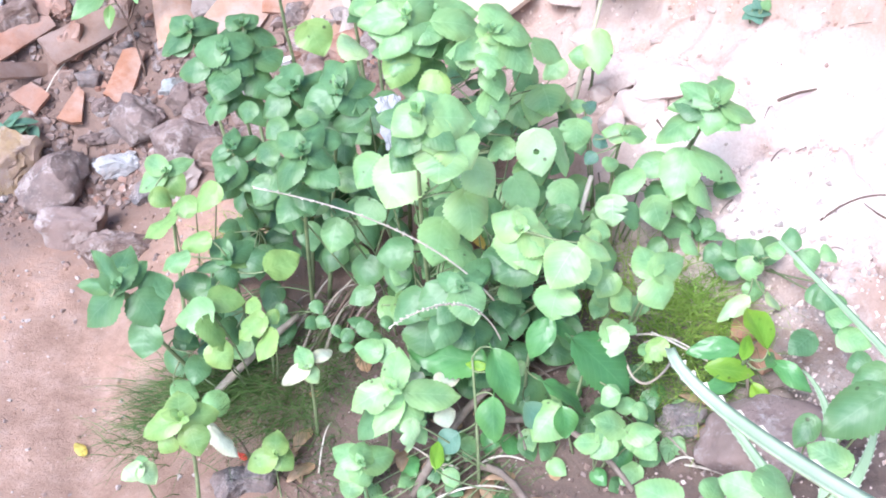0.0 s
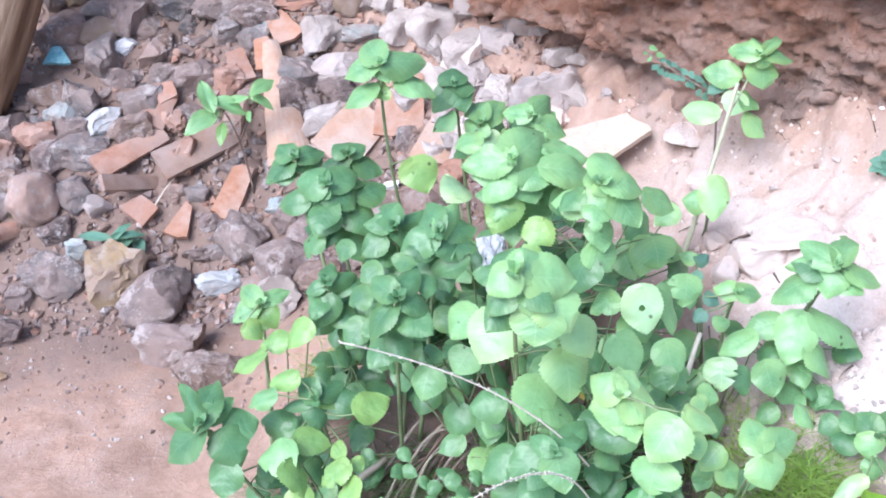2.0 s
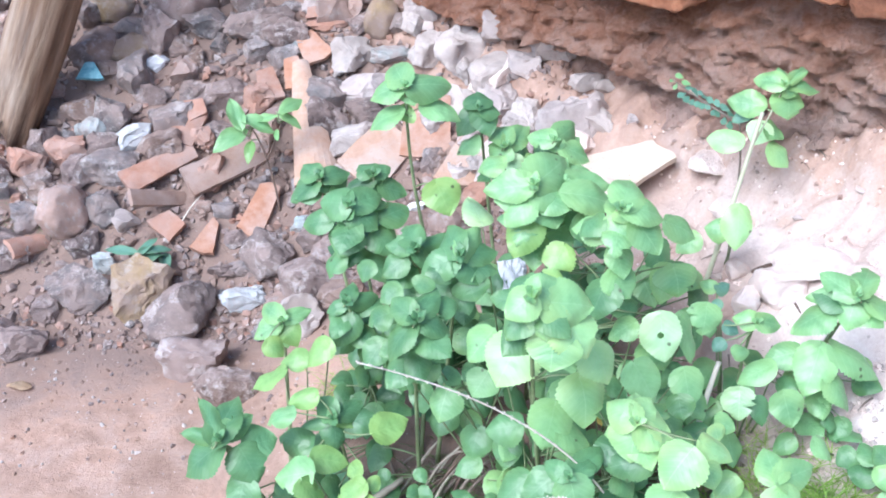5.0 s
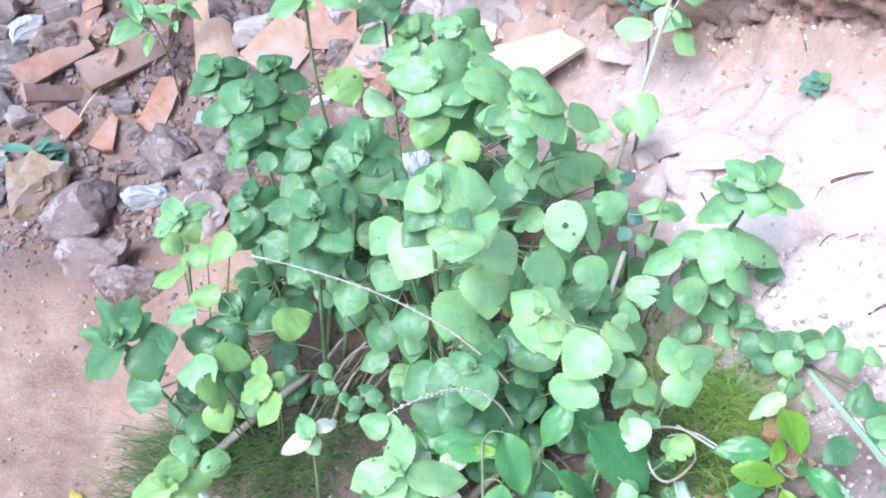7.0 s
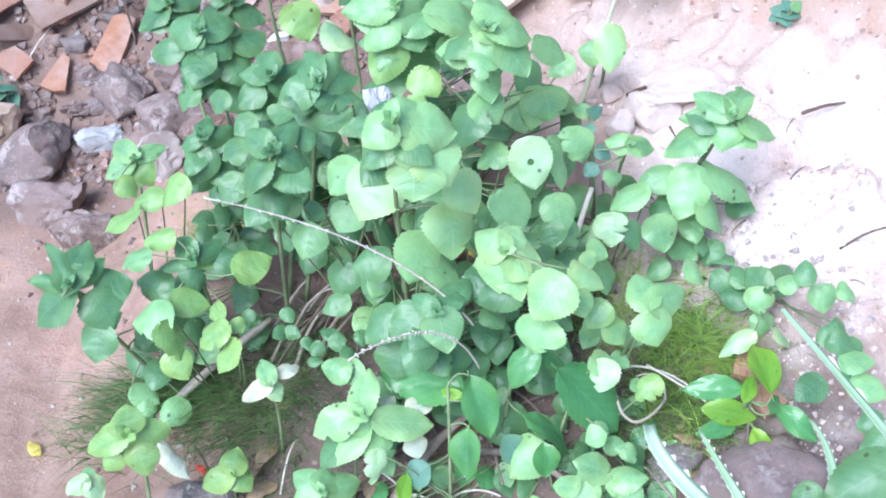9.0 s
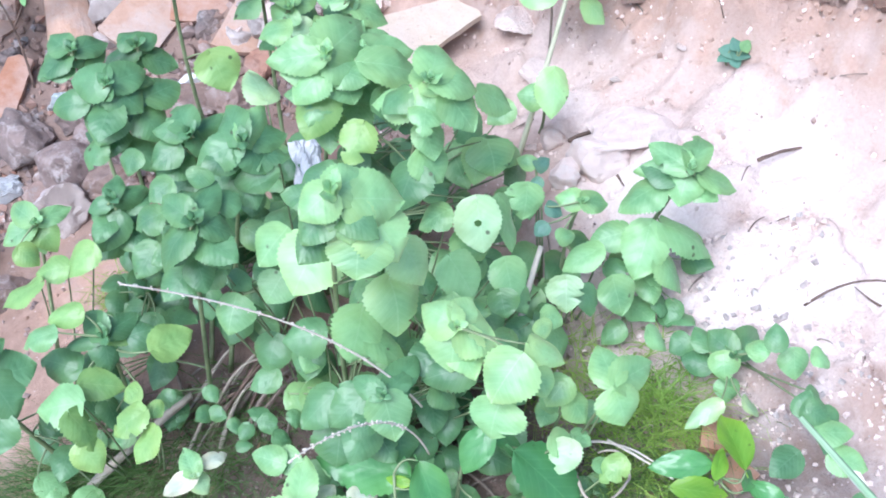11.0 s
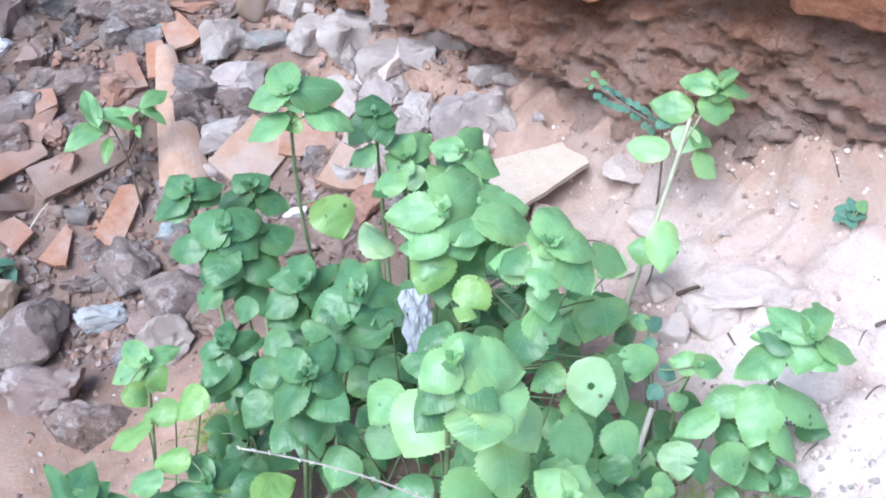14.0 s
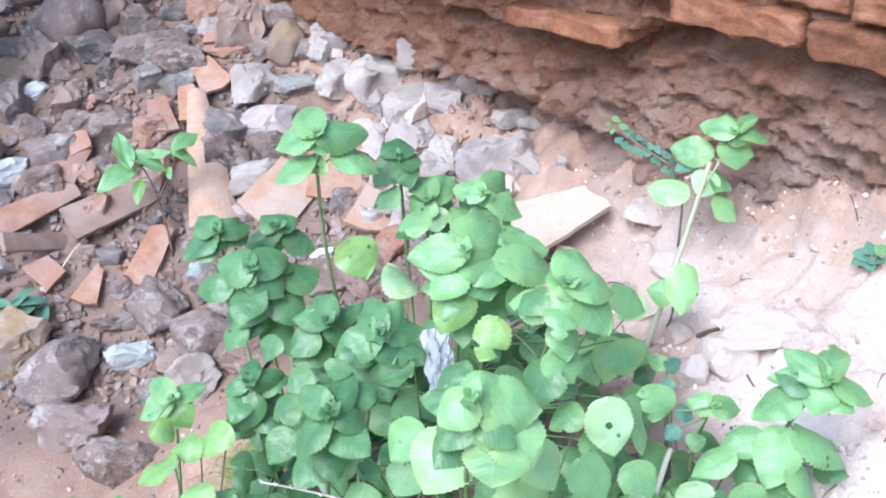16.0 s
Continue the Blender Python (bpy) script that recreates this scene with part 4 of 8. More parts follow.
# ---- leaves ----
def blade(seed, kind):
    """A leaf blade one long and one wide, its base at the origin and its tip along Y, with a short stalk."""
    rnd = random.Random(seed)
    rise, fall, teeth, cup, droop, fold, rows = {
        "ovate": (0.50, 0.86, 0.040, 0.46, 0.30, 0.18, 24), "round": (0.45, 0.90, 0.044, 0.62, 0.30, 0.05, 26), "bitten": (0.42, 0.80, 0.060, 0.45, 0.30, 0.08, 26),
        "holed": (0.42, 0.78, 0.040, 0.20, 0.16, 0.05, 26), "elliptic": (0.75, 0.92, 0.02, -0.10, 0.30, 0.20, 24), "toothed": (0.62, 0.85, 0.05, 0.05, 0.14, 0.14, 28),
        "narrow": (0.7, 0.95, 0.0, -0.05, 0.3, 0.15, 8), "tiny": (0.5, 0.9, 0.0, 0.1, 0.1, 0.0, 6)}[kind]
    cols = 2 if kind in ("narrow", "tiny") else 4
    lobed = kind in ("ovate", "round", "bitten", "holed")
    droop *= rnd.uniform(0.3, 1.7)
    cup *= rnd.uniform(0.45, 1.55)
    fold *= rnd.uniform(-0.4, 1.5)
    skew = rnd.uniform(-0.05, 0.05)
    twist = rnd.uniform(-0.3, 0.3)
    ripple = rnd.uniform(0.02, 0.05)
    top = (rise / (rise + fall)) ** rise * (fall / (rise + fall)) ** fall
    # places where insects ate into the margin
    eaten = 3 if kind == "bitten" else 1 if lobed and kind != "holed" and seed % 5 == 2 else 0
    bites = [(rnd.choice((-1, 1)), rnd.uniform(0.3, 0.82), rnd.uniform(0.03, 0.06), rnd.uniform(0.25, 0.6)) for _ in range(eaten)]
    bm = bmesh.new()
    grid = []
    for i in range(rows + 1):
        t = i / rows
        w = 0.5 * (t ** rise) * ((1 - t) ** fall) / top
        w *= 1 + teeth * (1 if i % 2 else -1) * (1.0 if 0.1 < t < 0.97 else 0.3)
        w = max(w, 0.004)
        row = []
        for j in range(-cols, cols + 1):
            u = j / cols
            x = u * w
            for flank, spot, wide, deep in bites:
                if u * flank > 0:
                    x *= 1 - deep * math.exp(-((t - spot) / wide) ** 2)
            y = t - (0.12 * abs(u) ** 1.6 * max(0.0, 0.26 - t) / 0.26 if lobed else 0)
            z = fold * abs(x) * (1 - 0.6 * t) - cup * x * x + droop * (0.9 * t * (1 - t) - 0.25 * t * t) + twist * x * t
            # puffed between the side veins, sunk along the midrib
            z += 0.014 * math.sin((t - 0.7 * abs(x)) * 40) * abs(u) * (1 - abs(u)) * 2 if lobed else 0.0
            z += 0.020 * min(1.0, abs(u) * 3) * (1 - t)
            z += ripple * u * u * math.sin(t * 9 + seed * 1.7 + (2.0 if u > 0 else 0.0))
            z += 0.02 * lump(x * 5 + seed, y * 5, 1.0)
            row.append(bm.verts.new((x + skew * math.sin(t * 3), y, z)))
        grid.append(row)
    for i, (a, b) in enumerate(zip(grid, grid[1:])):
        for j in range(2 * cols):
            if kind == "holed" and i in (9, 10, 11, 12) and j in (3, 4):
                continue
            bm.faces.new((a[j], a[j + 1], b[j + 1], b[j]))
    add_tube(bm, [(0, -0.09, -0.01), (0, -0.02, 0.0), (skew * 0.2, 0.12, -0.012)], 0.024, 0.012, 4)
    if kind == "holed":
        # close the gap down to a small round hole
        ring = [grid[9][3], grid[9][4], grid[9][5], grid[10][5], grid[11][5], grid[12][5], grid[13][5], grid[13][4], grid[13][3], grid[12][3], grid[11][3], grid[10][3]]
        mid = sum((v.co for v in ring), Vector()) / len(ring)
        inner = [bm.verts.new(mid + (v.co - mid).normalized() * 0.075) for v in ring]
        for k in range(len(ring)):
            bm.faces.new((ring[k], ring[(k + 1) % len(ring)], inner[(k + 1) % len(ring)], inner[k]))
        bmesh.ops.recalc_face_normals(bm, faces=bm.faces[:])
    loose = [v for v in bm.verts if not v.link_faces]
    for v in loose:
        bm.verts.remove(v)
    return bm


BLADES = {}
WIDTHS = {"ovate": 0.74, "round": 0.90, "bitten": 0.88, "holed": 0.86, "elliptic": 0.44, "toothed": 0.5, "narrow": 0.3, "tiny": 0.72}


def leaf_mesh(kind, tone, seed):
    key = (kind, tone, seed % 12)
    if key not in BLADES:
        BLADES[key] = mesh_of("leaf", blade(hash_of(kind) + seed % 12, kind), TONES[tone])
    return BLADES[key]


def hash_of(word):
    return sum(ord(c) for c in word) * 10


RND = random.Random(11)


def put_leaf(plant, base, along, face, size, tone, kind="round", width=None):
    m = axes(base, along, face) @ Matrix.Diagonal((width or size * WIDTHS[kind], size, size, 1.0))
    part("leaf", leaf_mesh(kind, tone, RND.randrange(12)), plant, m)


def plant_at(name, x, y, label, category="herb", group=""):
    return thing(name, (x, y, ground_z(x, y)), label, category, group)


def root_of(plant, tip):
    """Where a stem that ends at tip comes out of the ground: near its plant's root."""
    r = Vector(plant.location)
    p = r.lerp(Vector((tip.x, tip.y + 0.05, r.z)), 0.45)
    p.z = ground_z(p.x, p.y) - 0.01
    return p


STEMS = {}


def rosette(plant, at, size, tone, root=None, stem=None, pairs=4):
    """A stem that ends in a bud of two crossed pairs of young leaves."""
    tip = Vector(at)
    base = Vector(root) if root else root_of(plant, tip)
    axis = (Vector((0, -0.45, 1)) + Vector((tip.x - base.x, tip.y - base.y, 0)) * 0.8 + Vector((RND.uniform(-0.12, 0.12), RND.uniform(-0.12, 0.12), 0))).normalized()
    length = (tip - base).length
    pts = bend(base, tip - axis * length * 0.55, tip, 9)
    thick = min(1.0, length / 0.3)
    part("stem", tube_mesh("stem", pts, 0.0042 * thick, 0.0024 * thick, stem or STEM), plant)
    STEMS.setdefault(plant.name, []).extend(pts[1:])
    side = axis.orthogonal().normalized()
    first = RND.uniform(0, 180)
    for k, (scale, open_) in enumerate(((0.75, 28), (1.15, 50))):
        for flip in (0, 180):
            radial = Matrix.Rotation(radians(first + 90 * k + flip), 3, axis) @ side
            e = radians(open_ + RND.uniform(-8, 8))
            put_leaf(plant, tip + axis * size * (0.15 - 0.15 * k), axis * math.cos(e) + radial * math.sin(e), axis * math.sin(e) - radial * math.cos(e), size * scale, tone, "ovate")
    if not plant.name.startswith("herb_bush"):
        return
    # older pairs further down the stem, each crosswise over the next
    for k in range(pairs):
        back = 0.030 + 0.026 * k
        if back > length * 0.7:
            break
        at = along_stem(pts, length, back)
        for flip in (0, 180):
            if RND.random() < 0.15:
                continue
            radial = Matrix.Rotation(radians(first + 90 * k + flip + RND.uniform(-20, 20)), 3, axis) @ side
            e = radians(92 + 4 * k + RND.uniform(-10, 10))
            put_leaf(plant, at + radial * 0.008, axis * math.cos(e) + radial * math.sin(e), axis * math.sin(e) - radial * math.cos(e), RND.uniform(0.044, 0.060), tone if RND.random() < 0.7 else 0, RND.choice(("round", "round", "ovate", "bitten")))


def along_stem(pts, length, back):
    """The place that lies a way back from the stem's tip."""
    k = max(0.0, 1 - back / length) * (len(pts) - 1)
    i = min(int(k), len(pts) - 2)
    return pts[i].lerp(pts[i + 1], k - i)


def leaf_from(plant, base, tip, width, tone, kind="ovate", stalk=False):
    """A leaf from its base to its tip, its upper face turned to the sky and the open side."""
    base, tip = Vector(base), Vector(tip)
    along = tip - base
    n = Vector((RND.gauss(0, 0.22) + 0.5 * (tip.x - base.x) / along.length, RND.gauss(-0.50, 0.16), 0.83))
    put_leaf(plant, base, along, n, along.length, tone, kind, width)
    near = [p for p in STEMS.get(plant.name, ()) if p.z < base.z + 0.01 and p.y > base.y - 0.02 and (p - base).length < (0.10 if stalk else 0.05)]
    if near:
        to = min(near, key=lambda p: (p - base).length)
    elif stalk:
        to = root_of(plant, base)
    else:
        return
    if (to - base).length > 0.006:
        part("stem", tube_mesh("stem", bend(to, base.lerp(to, 0.4) - along * 0.25 - Vector((0, 0, 0.01)), base, 6), 0.0018, 0.0011, STEM, 5), plant)


def leaf_at(plant, x, y, z, size, angle, tone, kind="round", face=(0, -0.5, 0.85), stalk=True):
    """A single leaf about a centre; angle turns its tip from +x towards the viewer's side."""
    n = (Vector(face) + Vector((RND.gauss(0, 0.25), RND.gauss(0, 0.22), 0))).normalized()
    right = Vector((1, 0, 0))
    right = (right - n * right.dot(n)).normalized()
    down = right.cross(n)
    a = radians(angle)
    along = right * math.cos(a) + down * math.sin(a)
    base = Vector((x, y, z)) - along * size * 0.5
    put_leaf(plant, base, along, n, size, tone, kind)
    if not stalk:
        return
    # its stalk runs back to the nearest stem of its plant
    near = [p for p in STEMS.get(plant.name, ()) if p.z < base.z + 0.02 and (p - base).length < 0.24]
    to = min(near, key=lambda p: (p - base).length) if near else root_of(plant, base)
    part("stem", tube_mesh("stem", bend(to, base.lerp(to, 0.4) - along * size * 0.25 - Vector((0, 0, 0.01)), base + n * 0.001, 6), 0.0017, 0.0011, STEM, 5), plant)


bush_back = plant_at("herb_bush", 0.18, 1.72, "tall broadleaf herb with soft green rosettes on upright stems", "herb", "herb bush")
bush_left = plant_at("herb_bush", -0.02, 1.62, "bushy broadleaf herb with blue-green leaves beside the rubble", "herb", "herb bush")
bush_middle = plant_at("herb_bush", 0.22, 1.5, "dense broadleaf herb with large sunlit scalloped leaves", "herb", "herb bush")
bush_front = plant_at("herb_bush", 0.15, 1.4, "low broadleaf herb with rounded leaves over bare stems", "herb", "herb bush")
bush_left_low = plant_at("herb_bush", -0.1, 1.5, "sprawling broadleaf herb with yellow-green holed leaves", "herb", "herb bush")
young_shoot = plant_at("herb_shoot", -0.27, 1.66, "young yellow-green herb shoot beside grey stones", "herb")
pale_plant = plant_at("herb_seedling", 0.06, 1.17, "pale green herb seedling with pointed leaves", "herb")
corner_plant = plant_at("herb_seedling", -0.24, 1.2, "light green herb seedling in front of fine grass", "herb")
little_plant = plant_at("herb_seedling", -0.1, 1.16, "tiny yellow-green seedling with round leaves on bare soil", "herb")
edge_plant = plant_at("herb_seedling", 0.04, 1.12, "small green herb seedling with a leaf rosette", "herb")
bleached_seedling = plant_at("herb_seedling", -0.03, 1.3, "bleached whitish seedling with four curled leaves", "herb")
pale_sprout = plant_at("herb_seedling", -0.27, 1.22, "tiny whitish seedling at the edge of the grass", "herb")
right_plant = plant_at("herb_bush", 0.5, 1.5, "leggy broadleaf herb leaning over the pale bank", "herb", "herb bush")
three_leaf_shoot = plant_at("herb_shoot", 0.42, 1.28, "herb shoot with three broad heart-shaped leaves", "herb")
far_right_plant = plant_at("herb_shoot", 0.68, 1.42, "greyish green herb shoot on the gravelly bank", "herb")
wall_plant = plant_at("herb_shoot", 0.56, 1.86, "long pale stemmed herb shoot against the adobe wall", "herb")
near_right_plant = plant_at("herb_bush", 0.62, 0.95, "broad-leaved herb growing beside a mauve rock", "herb", "herb bush")
small_front_plant = plant_at("herb_seedling", 0.36, 1.06, "small round-leaved green seedling on dark soil", "herb")


def stalk(plant, *pts, r=0.004, mat=STEM):
    """A main stem, from which the stalks of single leaves may branch."""
    path = bend(*pts, 10)
    part("stem", tube_mesh("stem", path, r, r * 0.6, mat), plant)
    STEMS.setdefault(plant.name, []).extend(path[2:])


# bush_left
rosette(bush_left, (-0.174, 1.875, 0.566), 0.018, 0, pairs=1)
leaf_from(bush_left, (-0.180, 1.878, 0.564), (-0.208, 1.917, 0.571), 0.045, 0, "round")
leaf_from(bush_left, (-0.175, 1.882, 0.561), (-0.123, 1.911, 0.557), 0.041, 0)
leaf_from(bush_left, (-0.175, 1.887, 0.558), (-0.230, 1.871, 0.522), 0.052, 0)
leaf_from(bush_left, (-0.176, 1.891, 0.556), (-0.162, 1.876, 0.534), 0.042, 0, "round")
rosette(bush_left, (-0.085, 1.950, 0.527), 0.018, 0, pairs=1)
leaf_from(bush_left, (-0.085, 1.954, 0.525), (-0.115, 1.986, 0.529), 0.048, 0, "round")
leaf_from(bush_left, (-0.085, 1.958, 0.522), (-0.054, 1.985, 0.524), 0.038, 0, "round")
leaf_from(bush_left, (-0.086, 1.962, 0.520), (-0.140, 1.947, 0.484), 0.043, 0)
leaf_from(bush_left, (-0.075, 1.956, 0.499), (-0.025, 1.957, 0.479), 0.048, 0, "round")
leaf_from(bush_left, (-0.086, 1.971, 0.515), (-0.097, 1.944, 0.478), 0.049, 0, "round")
rosette(bush_left, (-0.112, 1.678, 0.625), 0.018, 0)
leaf_from(bush_left, (-0.112, 1.681, 0.623), (-0.163, 1.707, 0.617), 0.060, 0, "round")
leaf_from(bush_left, (-0.112, 1.685, 0.620), (-0.060, 1.720, 0.618), 0.051, 0)
leaf_from(bush_left, (-0.113, 1.689, 0.617), (-0.131, 1.679, 0.600), 0.044, 0, "round")
leaf_from(bush_left, (-0.113, 1.693, 0.614), (-0.068, 1.676, 0.579), 0.061, 0, "round")
leaf_from(bush_left, (-0.113, 1.698, 0.612), (-0.049, 1.721, 0.600), 0.035, 0)
leaf_from(bush_left, (-0.143, 1.687, 0.591), (-0.193, 1.699, 0.578), 0.045, 0)
leaf_from(bush_left, (-0.113, 1.687, 0.577), (-0.134, 1.659, 0.539), 0.065, 0, "round")
leaf_from(bush_left, (-0.067, 1.701, 0.585), (-0.018, 1.736, 0.585), 0.052, 0)
leaf_from(bush_left, (-0.074, 1.693, 0.565), (-0.047, 1.671, 0.532), 0.059, 0, "round")
leaf_from(bush_left, (-0.129, 1.675, 0.537), (-0.155, 1.654, 0.504), 0.044, 0, "round")
rosette(bush_left, (-0.009, 1.544, 0.627), 0.018, 0)
leaf_from(bush_left, (-0.009, 1.547, 0.624), (-0.022, 1.601, 0.637), 0.045, 0)
leaf_from(bush_left, (-0.009, 1.551, 0.621), (-0.056, 1.572, 0.615), 0.030, 0)
leaf_from(bush_left, (-0.009, 1.555, 0.618), (0.020, 1.533, 0.584), 0.042, 0)
leaf_from(bush_left, (-0.009, 1.559, 0.616), (0.040, 1.599, 0.617), 0.032, 0)
leaf_from(bush_left, (-0.024, 1.555, 0.601), (-0.063, 1.545, 0.576), 0.043, 0, "round")
leaf_from(bush_left, (-0.079, 1.556, 0.597), (-0.091, 1.538, 0.572), 0.038, 0, "round")
rosette(bush_left, (0.055, 1.468, 0.661), 0.018, 0)
leaf_from(bush_left, (0.055, 1.471, 0.659), (0.037, 1.530, 0.673), 0.048, 0)
leaf_from(bush_left, (0.055, 1.475, 0.656), (0.092, 1.532, 0.667), 0.044, 1)
leaf_from(bush_left, (0.055, 1.479, 0.653), (-0.004, 1.477, 0.626), 0.050, 0)
leaf_from(bush_left, (0.056, 1.483, 0.650), (0.086, 1.460, 0.614), 0.056, 0, "round")
leaf_from(bush_left, (0.056, 1.487, 0.647), (0.114, 1.513, 0.639), 0.044, 0)
leaf_from(bush_left, (0.068, 1.470, 0.617), (0.076, 1.451, 0.591), 0.061, 0, "round")
rosette(bush_left, (-0.010, 1.367, 0.624), 0.018, 0)
leaf_from(bush_left, (-0.010, 1.370, 0.621), (-0.047, 1.415, 0.628), 0.039, 0)
leaf_from(bush_left, (-0.010, 1.374, 0.618), (0.021, 1.437, 0.631), 0.040, 0)
leaf_from(bush_left, (-0.010, 1.377, 0.615), (0.040, 1.375, 0.591), 0.037, 0)
leaf_from(bush_left, (-0.010, 1.381, 0.611), (-0.053, 1.353, 0.565), 0.048, 0)
leaf_from(bush_left, (0.001, 1.373, 0.593), (0.029, 1.351, 0.560), 0.048, 0, "round")
leaf_from(bush_left, (-0.046, 1.397, 0.615), (-0.079, 1.394, 0.599), 0.043, 0, "round")
leaf_from(bush_left, (-0.032, 1.424, 0.640), (-0.060, 1.415, 0.621), 0.038, 0, "round")
leaf_from(bush_left, (0.005, 1.435, 0.647), (-0.004, 1.422, 0.628), 0.035, 0, "round")
leaf_from(bush_left, (0.020, 1.411, 0.609), (0.051, 1.430, 0.606), 0.040, 0, "round")
rosette(bush_left, (-0.119, 1.583, 0.503), 0.018, 0)
leaf_from(bush_left, (-0.119, 1.586, 0.501), (-0.114, 1.630, 0.512), 0.030, 0)
leaf_from(bush_left, (-0.120, 1.590, 0.498), (-0.070, 1.616, 0.493), 0.032, 0)
leaf_from(bush_left, (-0.120, 1.594, 0.494), (-0.156, 1.594, 0.479), 0.026, 0)
leaf_from(bush_left, (-0.113, 1.586, 0.476), (-0.141, 1.558, 0.435), 0.052, 0, "round")
leaf_from(bush_left, (-0.061, 1.445, 0.530), (-0.088, 1.423, 0.496), 0.044, 0, "round", stalk=True)
leaf_from(bush_left, (0.150, 1.341, 0.703), (0.111, 1.336, 0.682), 0.035, 0, "round", stalk=True)
# bush_back
rosette(bush_back, (-0.017, 1.743, 0.798), 0.014, 1, pairs=0)
leaf_from(bush_back, (-0.017, 1.747, 0.796), (-0.037, 1.809, 0.811), 0.052, 1)
leaf_from(bush_back, (-0.017, 1.751, 0.794), (0.058, 1.778, 0.781), 0.050, 1)
leaf_from(bush_back, (-0.017, 1.756, 0.792), (-0.076, 1.761, 0.771), 0.046, 1)
leaf_from(bush_back, (-0.017, 1.760, 0.790), (-0.004, 1.742, 0.764), 0.038, 1, "round")
leaf_from(bush_back, (-0.024, 1.746, 0.752), (-0.079, 1.744, 0.727), 0.046, 1)
leaf_from(bush_back, (0.007, 1.755, 0.757), (0.070, 1.756, 0.732), 0.051, 1)
leaf_from(bush_back, (-0.009, 1.757, 0.750), (-0.029, 1.752, 0.737), 0.037, 2, "round")
leaf_from(bush_back, (0.026, 1.741, 0.625), (0.048, 1.709, 0.581), 0.068, 2, "round", stalk=True)
leaf_from(bush_back, (0.091, 1.553, 0.661), (0.073, 1.612, 0.675), 0.049, 4, "round", stalk=True)
rosette(bush_back, (0.102, 1.847, 0.706), 0.012, 0, pairs=0)
leaf_from(bush_back, (0.103, 1.851, 0.704), (0.100, 1.894, 0.715), 0.052, 0, "round")
leaf_from(bush_back, (0.103, 1.855, 0.702), (0.139, 1.859, 0.689), 0.045, 0, "round")
leaf_from(bush_back, (0.103, 1.860, 0.699), (0.120, 1.831, 0.660), 0.050, 0, "round")
leaf_from(bush_back, (0.103, 1.864, 0.697), (0.064, 1.841, 0.658), 0.045, 0)
leaf_from(bush_back, (0.099, 1.845, 0.652), (0.062, 1.834, 0.627), 0.046, 1, "round")
rosette(bush_back, (0.144, 1.827, 0.644), 0.012, 1, pairs=2)
leaf_from(bush_back, (0.145, 1.830, 0.642), (0.137, 1.883, 0.656), 0.046, 1)
leaf_from(bush_back, (0.145, 1.835, 0.640), (0.191, 1.889, 0.648), 0.045, 1)
leaf_from(bush_back, (0.146, 1.839, 0.637), (0.122, 1.823, 0.612), 0.055, 1, "round")
leaf_from(bush_back, (0.152, 1.834, 0.620), (0.159, 1.813, 0.592), 0.046, 4, "round")
leaf_from(bush_back, (0.182, 1.832, 0.613), (0.229, 1.829, 0.590), 0.050, 1, "round")
leaf_from(bush_back, (0.142, 1.836, 0.602), (0.102, 1.840, 0.588), 0.041, 1, "round")
leaf_from(bush_back, (0.157, 1.831, 0.586), (0.200, 1.828, 0.566), 0.036, 0)
rosette(bush_back, (0.227, 1.820, 0.656), 0.012, 1, pairs=2)
leaf_from(bush_back, (0.228, 1.823, 0.654), (0.182, 1.846, 0.649), 0.041, 1)
leaf_from(bush_back, (0.228, 1.828, 0.651), (0.271, 1.874, 0.657), 0.049, 1)
leaf_from(bush_back, (0.229, 1.832, 0.649), (0.237, 1.819, 0.631), 0.032, 1, "round")
leaf_from(bush_back, (0.238, 1.830, 0.638), (0.291, 1.825, 0.611), 0.048, 1)
rosette(bush_back, (0.217, 1.578, 0.713), 0.012, 1)
leaf_from(bush_back, (0.217, 1.582, 0.711), (0.288, 1.601, 0.695), 0.054, 1)
leaf_from(bush_back, (0.218, 1.586, 0.708), (0.233, 1.568, 0.683), 0.043, 1, "round")
leaf_from(bush_back, (0.219, 1.590, 0.706), (0.260, 1.626, 0.708), 0.037, 1)
rosette(bush_back, (0.276, 1.432, 0.753), 0.016, 1)
leaf_from(bush_back, (0.277, 1.436, 0.751), (0.297, 1.499, 0.765), 0.055, 1)
leaf_from(bush_back, (0.278, 1.440, 0.748), (0.342, 1.448, 0.727), 0.049, 1)
leaf_from(bush_back, (0.278, 1.444, 0.745), (0.286, 1.431, 0.728), 0.038, 3, "round")
leaf_from(bush_back, (0.278, 1.440, 0.731), (0.265, 1.412, 0.692), 0.056, 1, "round")
leaf_from(bush_back, (0.297, 1.440, 0.728), (0.330, 1.413, 0.688), 0.056, 1, "round")
leaf_from(bush_back, (0.253, 1.456, 0.727), (0.220, 1.445, 0.703), 0.047, 0, "round")
leaf_from(bush_back, (0.361, 1.532, 0.666), (0.408, 1.526, 0.642), 0.056, 1, "round", stalk=True)
leaf_from(bush_back, (0.209, 1.520, 0.637), (0.184, 1.491, 0.595), 0.051, 2, "bitten", stalk=True)
rosette(bush_back, (0.167, 1.544, 0.730), 0.018, 1)
leaf_from(bush_back, (0.167, 1.547, 0.728), (0.093, 1.565, 0.710), 0.050, 1)
leaf_from(bush_back, (0.168, 1.552, 0.726), (0.226, 1.618, 0.735), 0.077, 1, "round")
leaf_from(bush_back, (0.161, 1.545, 0.704), (0.122, 1.528, 0.671), 0.055, 1, "round")
leaf_from(bush_back, (0.168, 1.560, 0.721), (0.215, 1.545, 0.688), 0.064, 1, "round")
